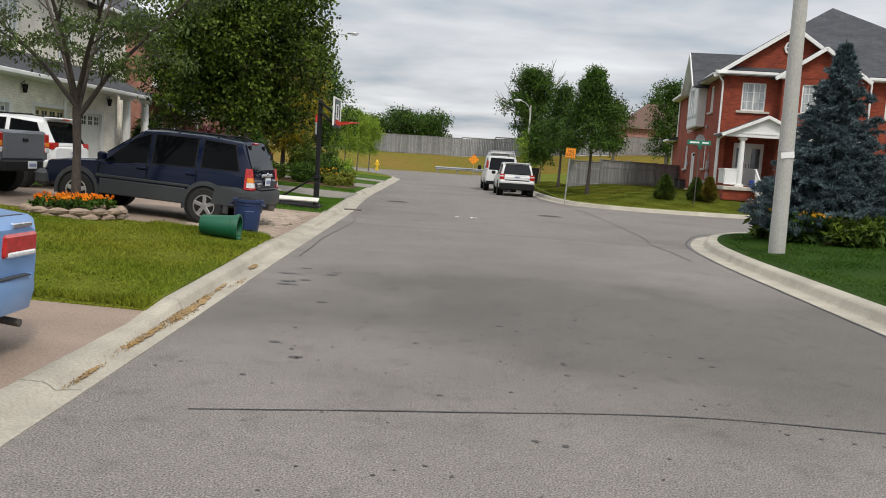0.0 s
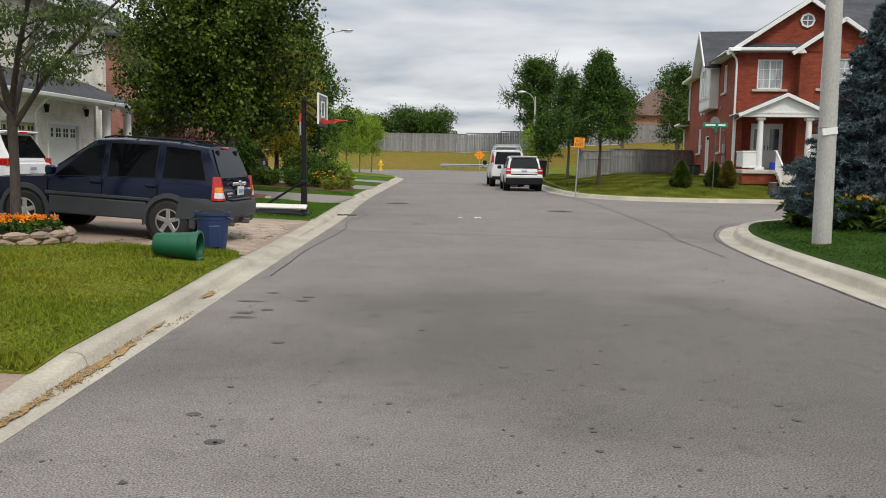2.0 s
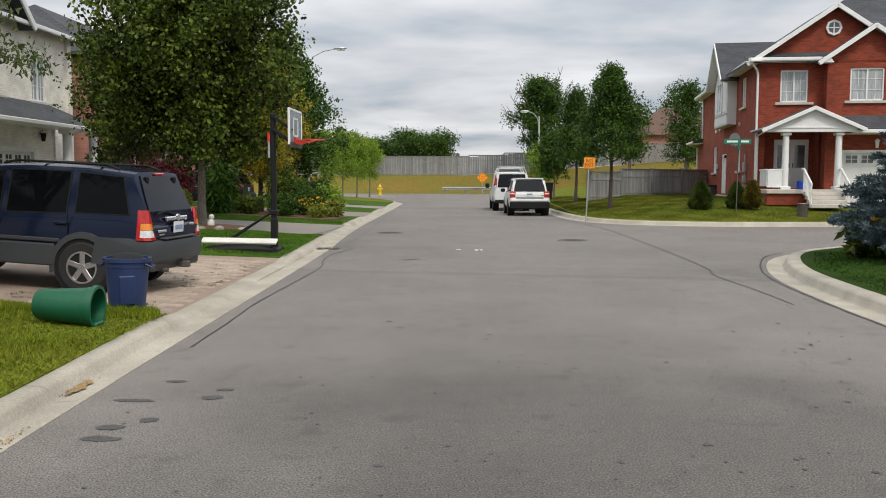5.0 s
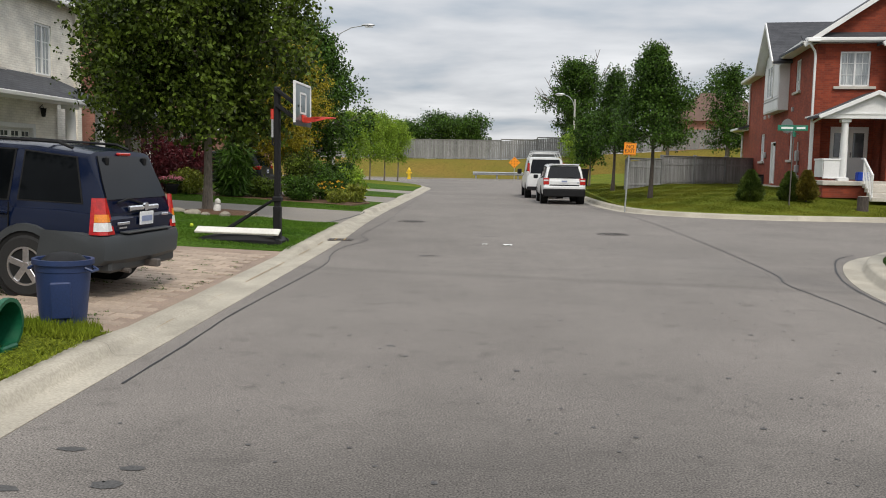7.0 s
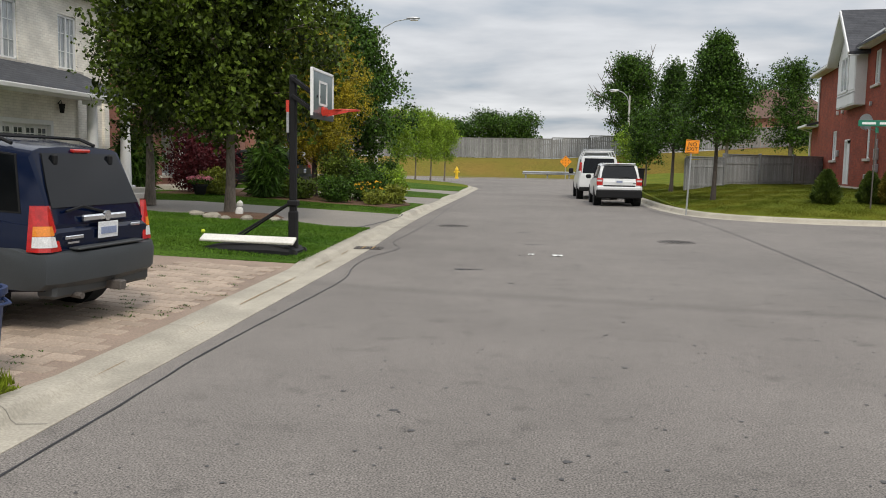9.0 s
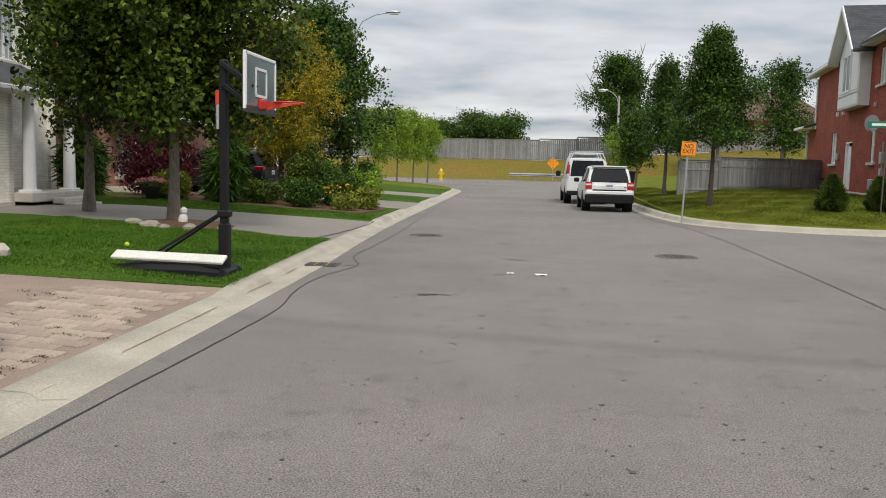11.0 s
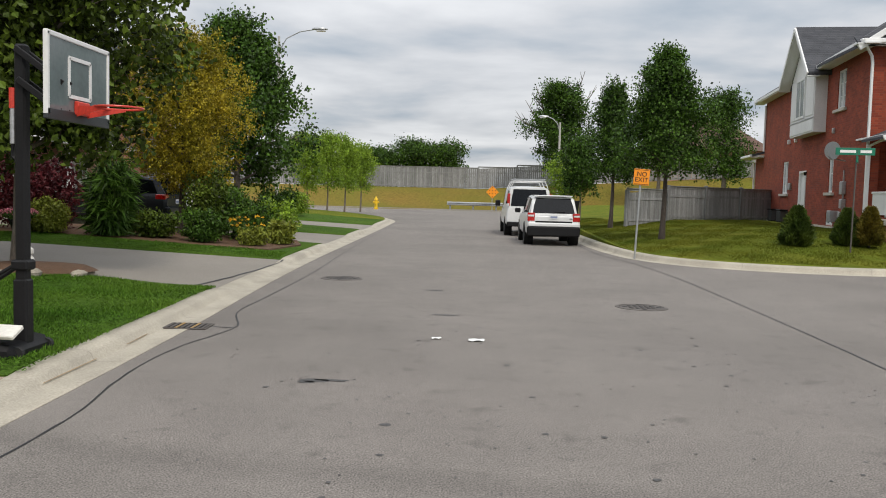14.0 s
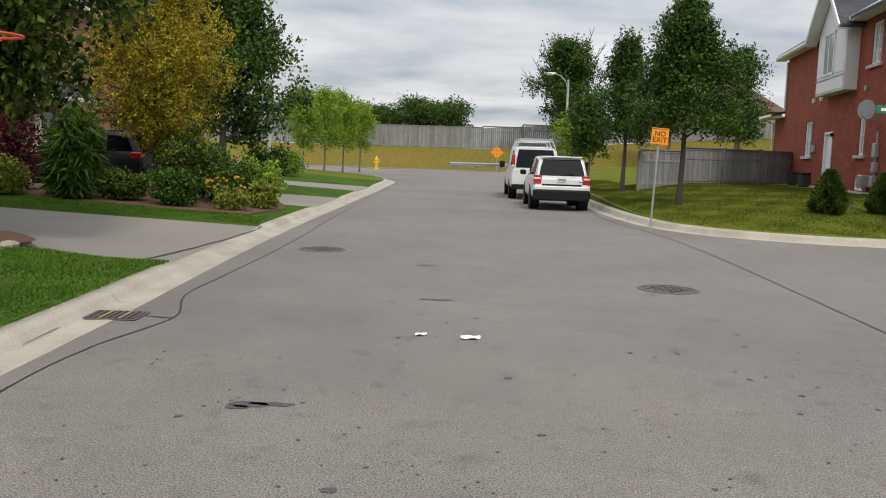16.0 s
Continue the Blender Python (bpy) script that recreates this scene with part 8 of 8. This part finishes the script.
for x, y in ((-2.30, 31.2), (3.1, 28.1)):
    M_ = thing("manhole", pose(x, y, 0.002), "round cast iron manhole cover in the asphalt", "manhole")
    part("frame", Shape().ring((0, 0, 0.0), "z", 0.36, 0.42, 0.012, 32), IRON, M_)
    part("cover", Shape().tube([(0, 0, -0.02), (0, 0, 0.003)], 0.35, 32), IRON, M_)
    for i in range(-3, 4):
        for j in range(-3, 4):
            if i * i + j * j < 10:
                part("stud", Shape().box((i * 0.09, j * 0.09, 0.005), (0.055, 0.055, 0.008), m=Matrix.Rotation(0.78 * ((i + j) % 2), 4, "Z")), TAR if (i + j) % 2 else IRON, M_)
N_ = thing("drain_grate", pose(-3.2, 24.75, 0.003, 0, 0, 3), "rusty cast iron drain grate in the gutter", "drain")
part("frame", Shape().box((0, 0, 0.006), (0.62, 0.44, 0.012), b=0.004), IRON, N_)
for k in range(9):
    part("bar", Shape().box((-0.26 + 0.065 * k, 0, 0.014), (0.035, 0.38, 0.012), b=0.003), STAIN_RUST if k % 3 == 0 else IRON, N_)
# dark sheet between the bars, painted as the shade below the grate
part("void", Shape().box((0, 0, 0.009), (0.56, 0.38, 0.008)), SHADE_BLACK, N_)
for k, (x, y, w) in enumerate(((-0.02, 24.45, 0.10), (0.46, 24.4, 0.17))):
    s = Shape()
    n = 4
    s.add([(x + w * (i / n - 0.5) * (1 + 0.2 * (j % 2)), y + w * 0.8 * (j / n - 0.5) + 0.03 * i / n, 0.008 + 0.014 * abs(math.sin(2.1 * i + 1.3 * j + k))) for j in range(n + 1) for i in range(n + 1)],
          [(j * (n + 1) + i, j * (n + 1) + i + 1, (j + 1) * (n + 1) + i + 1, (j + 1) * (n + 1) + i) for j in range(n) for i in range(n)])
    whole("paper_scrap", s, PAPER, "crumpled scrap of white paper on the road", "paper", group="paper scraps", smooth=True)


# ---- grass and pavers, last ----
def blades(name, poly, height, count, mat, label, seed, h=(0.02, 0.052), w=0.006):
    rng = np.random.default_rng(seed)
    xs, ys = [p[0] for p in poly], [p[1] for p in poly]
    P = np.stack([rng.uniform(min(xs), max(xs), count), rng.uniform(min(ys), max(ys), count)], 1)
    P = np.array([(x, y, height(x, y)) for x, y in P if inside(poly, x, y)])
    n = len(P)
    a = rng.random(n) * 6.283
    side = np.stack([np.cos(a), np.sin(a), 0 * a], 1) * w
    tip = rng.normal(0, 0.022, (n, 3))
    tip[:, 2] = rng.uniform(*h, n) * (0.7 + 0.5 * np.sin(P[:, 0] * 3) * np.sin(P[:, 1] * 2.3))
    v = np.stack([P - side, P + side, P + tip], 1).reshape(-1, 3)
    return tagged(new(name, cloud_mesh(name, v, np.arange(n * 3).reshape(-1, 3), mat)), label, "grass", "", "stuff")


L_Z = lambda x, y: left_z(x, y) + 0.025
blades("lawn_grass", [(-2.84, 7.0), (-3.14, 13.9), (-11, 13.9), (-11, 7.0)], L_Z, 140000, BLADE, "short dry lawn grass with yellow patches", 1)
blades("lawn_grass", [(-3.45, 21.45), (-3.85, 28.05), (-9.5, 28.05), (-9.5, 21.45)], L_Z, 80000, BLADE_RICH, "short green lawn grass", 2, w=0.008)
blades("lawn_grass", [(-4.3, 34.25), (-4.5, 36.0), (-13, 35.4), (-13, 34.25)], L_Z, 20000, BLADE_RICH, "strip of green grass before the planting bed", 3, w=0.009)
blades("lawn_grass", [(5.65, 8), (5.72, 12.5), (5.85, 16.2), (6.3, 19.4), (7.45, 22.4), (9.1, 24.1), (11.7, 25.0), (12, 14), (9, 8)], lambda x, y: near_z(x, y), 80000, BLADE_DEEP, "deep green short lawn grass on the corner", 4, w=0.008)
blades("lawn_grass", [(15, 36.3), (9.4, 36.2), (7.6, 36.7), (6.2, 37.7), (5.4, 39.2), (4.95, 42.2), (4.75, 50), (4.75, 60), (6.5, 60), (6.6, 54), (13, 56), (13, 42), (15, 40)], lambda x, y: far_z(x, y), 190000, BLADE_FAR, "yellow-green lawn grass on the house's corner", 7, h=(0.03, 0.06), w=0.010)
blades("lawn_grass", [(-3.1, 13.4), (-3.3, 14.05), (-5.2, 14.0), (-5.2, 13.4)], L_Z, 6000, BLADE, "longer ragged grass at the driveway's edge", 5, h=(0.06, 0.13), w=0.007)
blades("lawn_grass", [(-2.84, 6.95), (-2.84, 7.2), (-6.5, 7.2), (-6.5, 6.95)], L_Z, 4500, BLADE, "longer ragged grass at the lawn's edge", 6, h=(0.05, 0.11), w=0.007)


def pavers(y0, y1, x0, x1, parent_label, limit):
    """Interlocking blocks laid on the driveway; alike blocks share one mesh."""
    base = thing("paver_field", pose(0, 0, 0), parent_label, "paving", kind="structure")
    me = Shape().box((0, 0, 0), (0.292, 0.192, 0.05), b=0.008).mesh("paver", PAVER)
    r, n = random.Random(12), 0
    row = 0
    y = y0 + 0.1
    while y < y1 - 0.1:
        x = x0 + (0.15 if row % 2 else 0.0)
        while x < x1:
            if x < left_x(y) - kerb_width(y) - 0.16 and n < limit:
                z = left_z(x, y)
                s = (left_z(x + 0.1, y) - left_z(x - 0.1, y)) / 0.2
                ob = new("paver", me)
                ob.parent = base
                ob.matrix_basis = pose(x, y, z - 0.012 + r.uniform(-0.003, 0.003), 0, -math.degrees(math.atan(s)), r.uniform(-0.6, 0.6))
                n += 1
            x += 0.3
        y += 0.2
        row += 1
    return base


pavers(14.05, 21.2, -5.0, -2.6, "tan interlocking pavers near the kerb, weeds in the joints", 300)
rw = np.random.default_rng(15)
W = []
for k in range(70):
    row = int(rw.integers(0, 30))
    y, x = 14.2 + 0.2 * row, rw.uniform(-5.6, -3.45)
    for q in range(26):
        W.append((x + rw.normal(0, 0.05), y + rw.normal(0, 0.012), left_z(x, y) + 0.02))
wv, wf = leaf_cloud(rw, W, (0.02, 0.012, 0.008), 1700, 0.018, -0.2, 2.0)
tagged(new("joint_weeds", cloud_mesh("joint_weeds", wv, wf, LEAF_MID)), "small weeds growing in the paver joints", "weeds", "", "stuff")
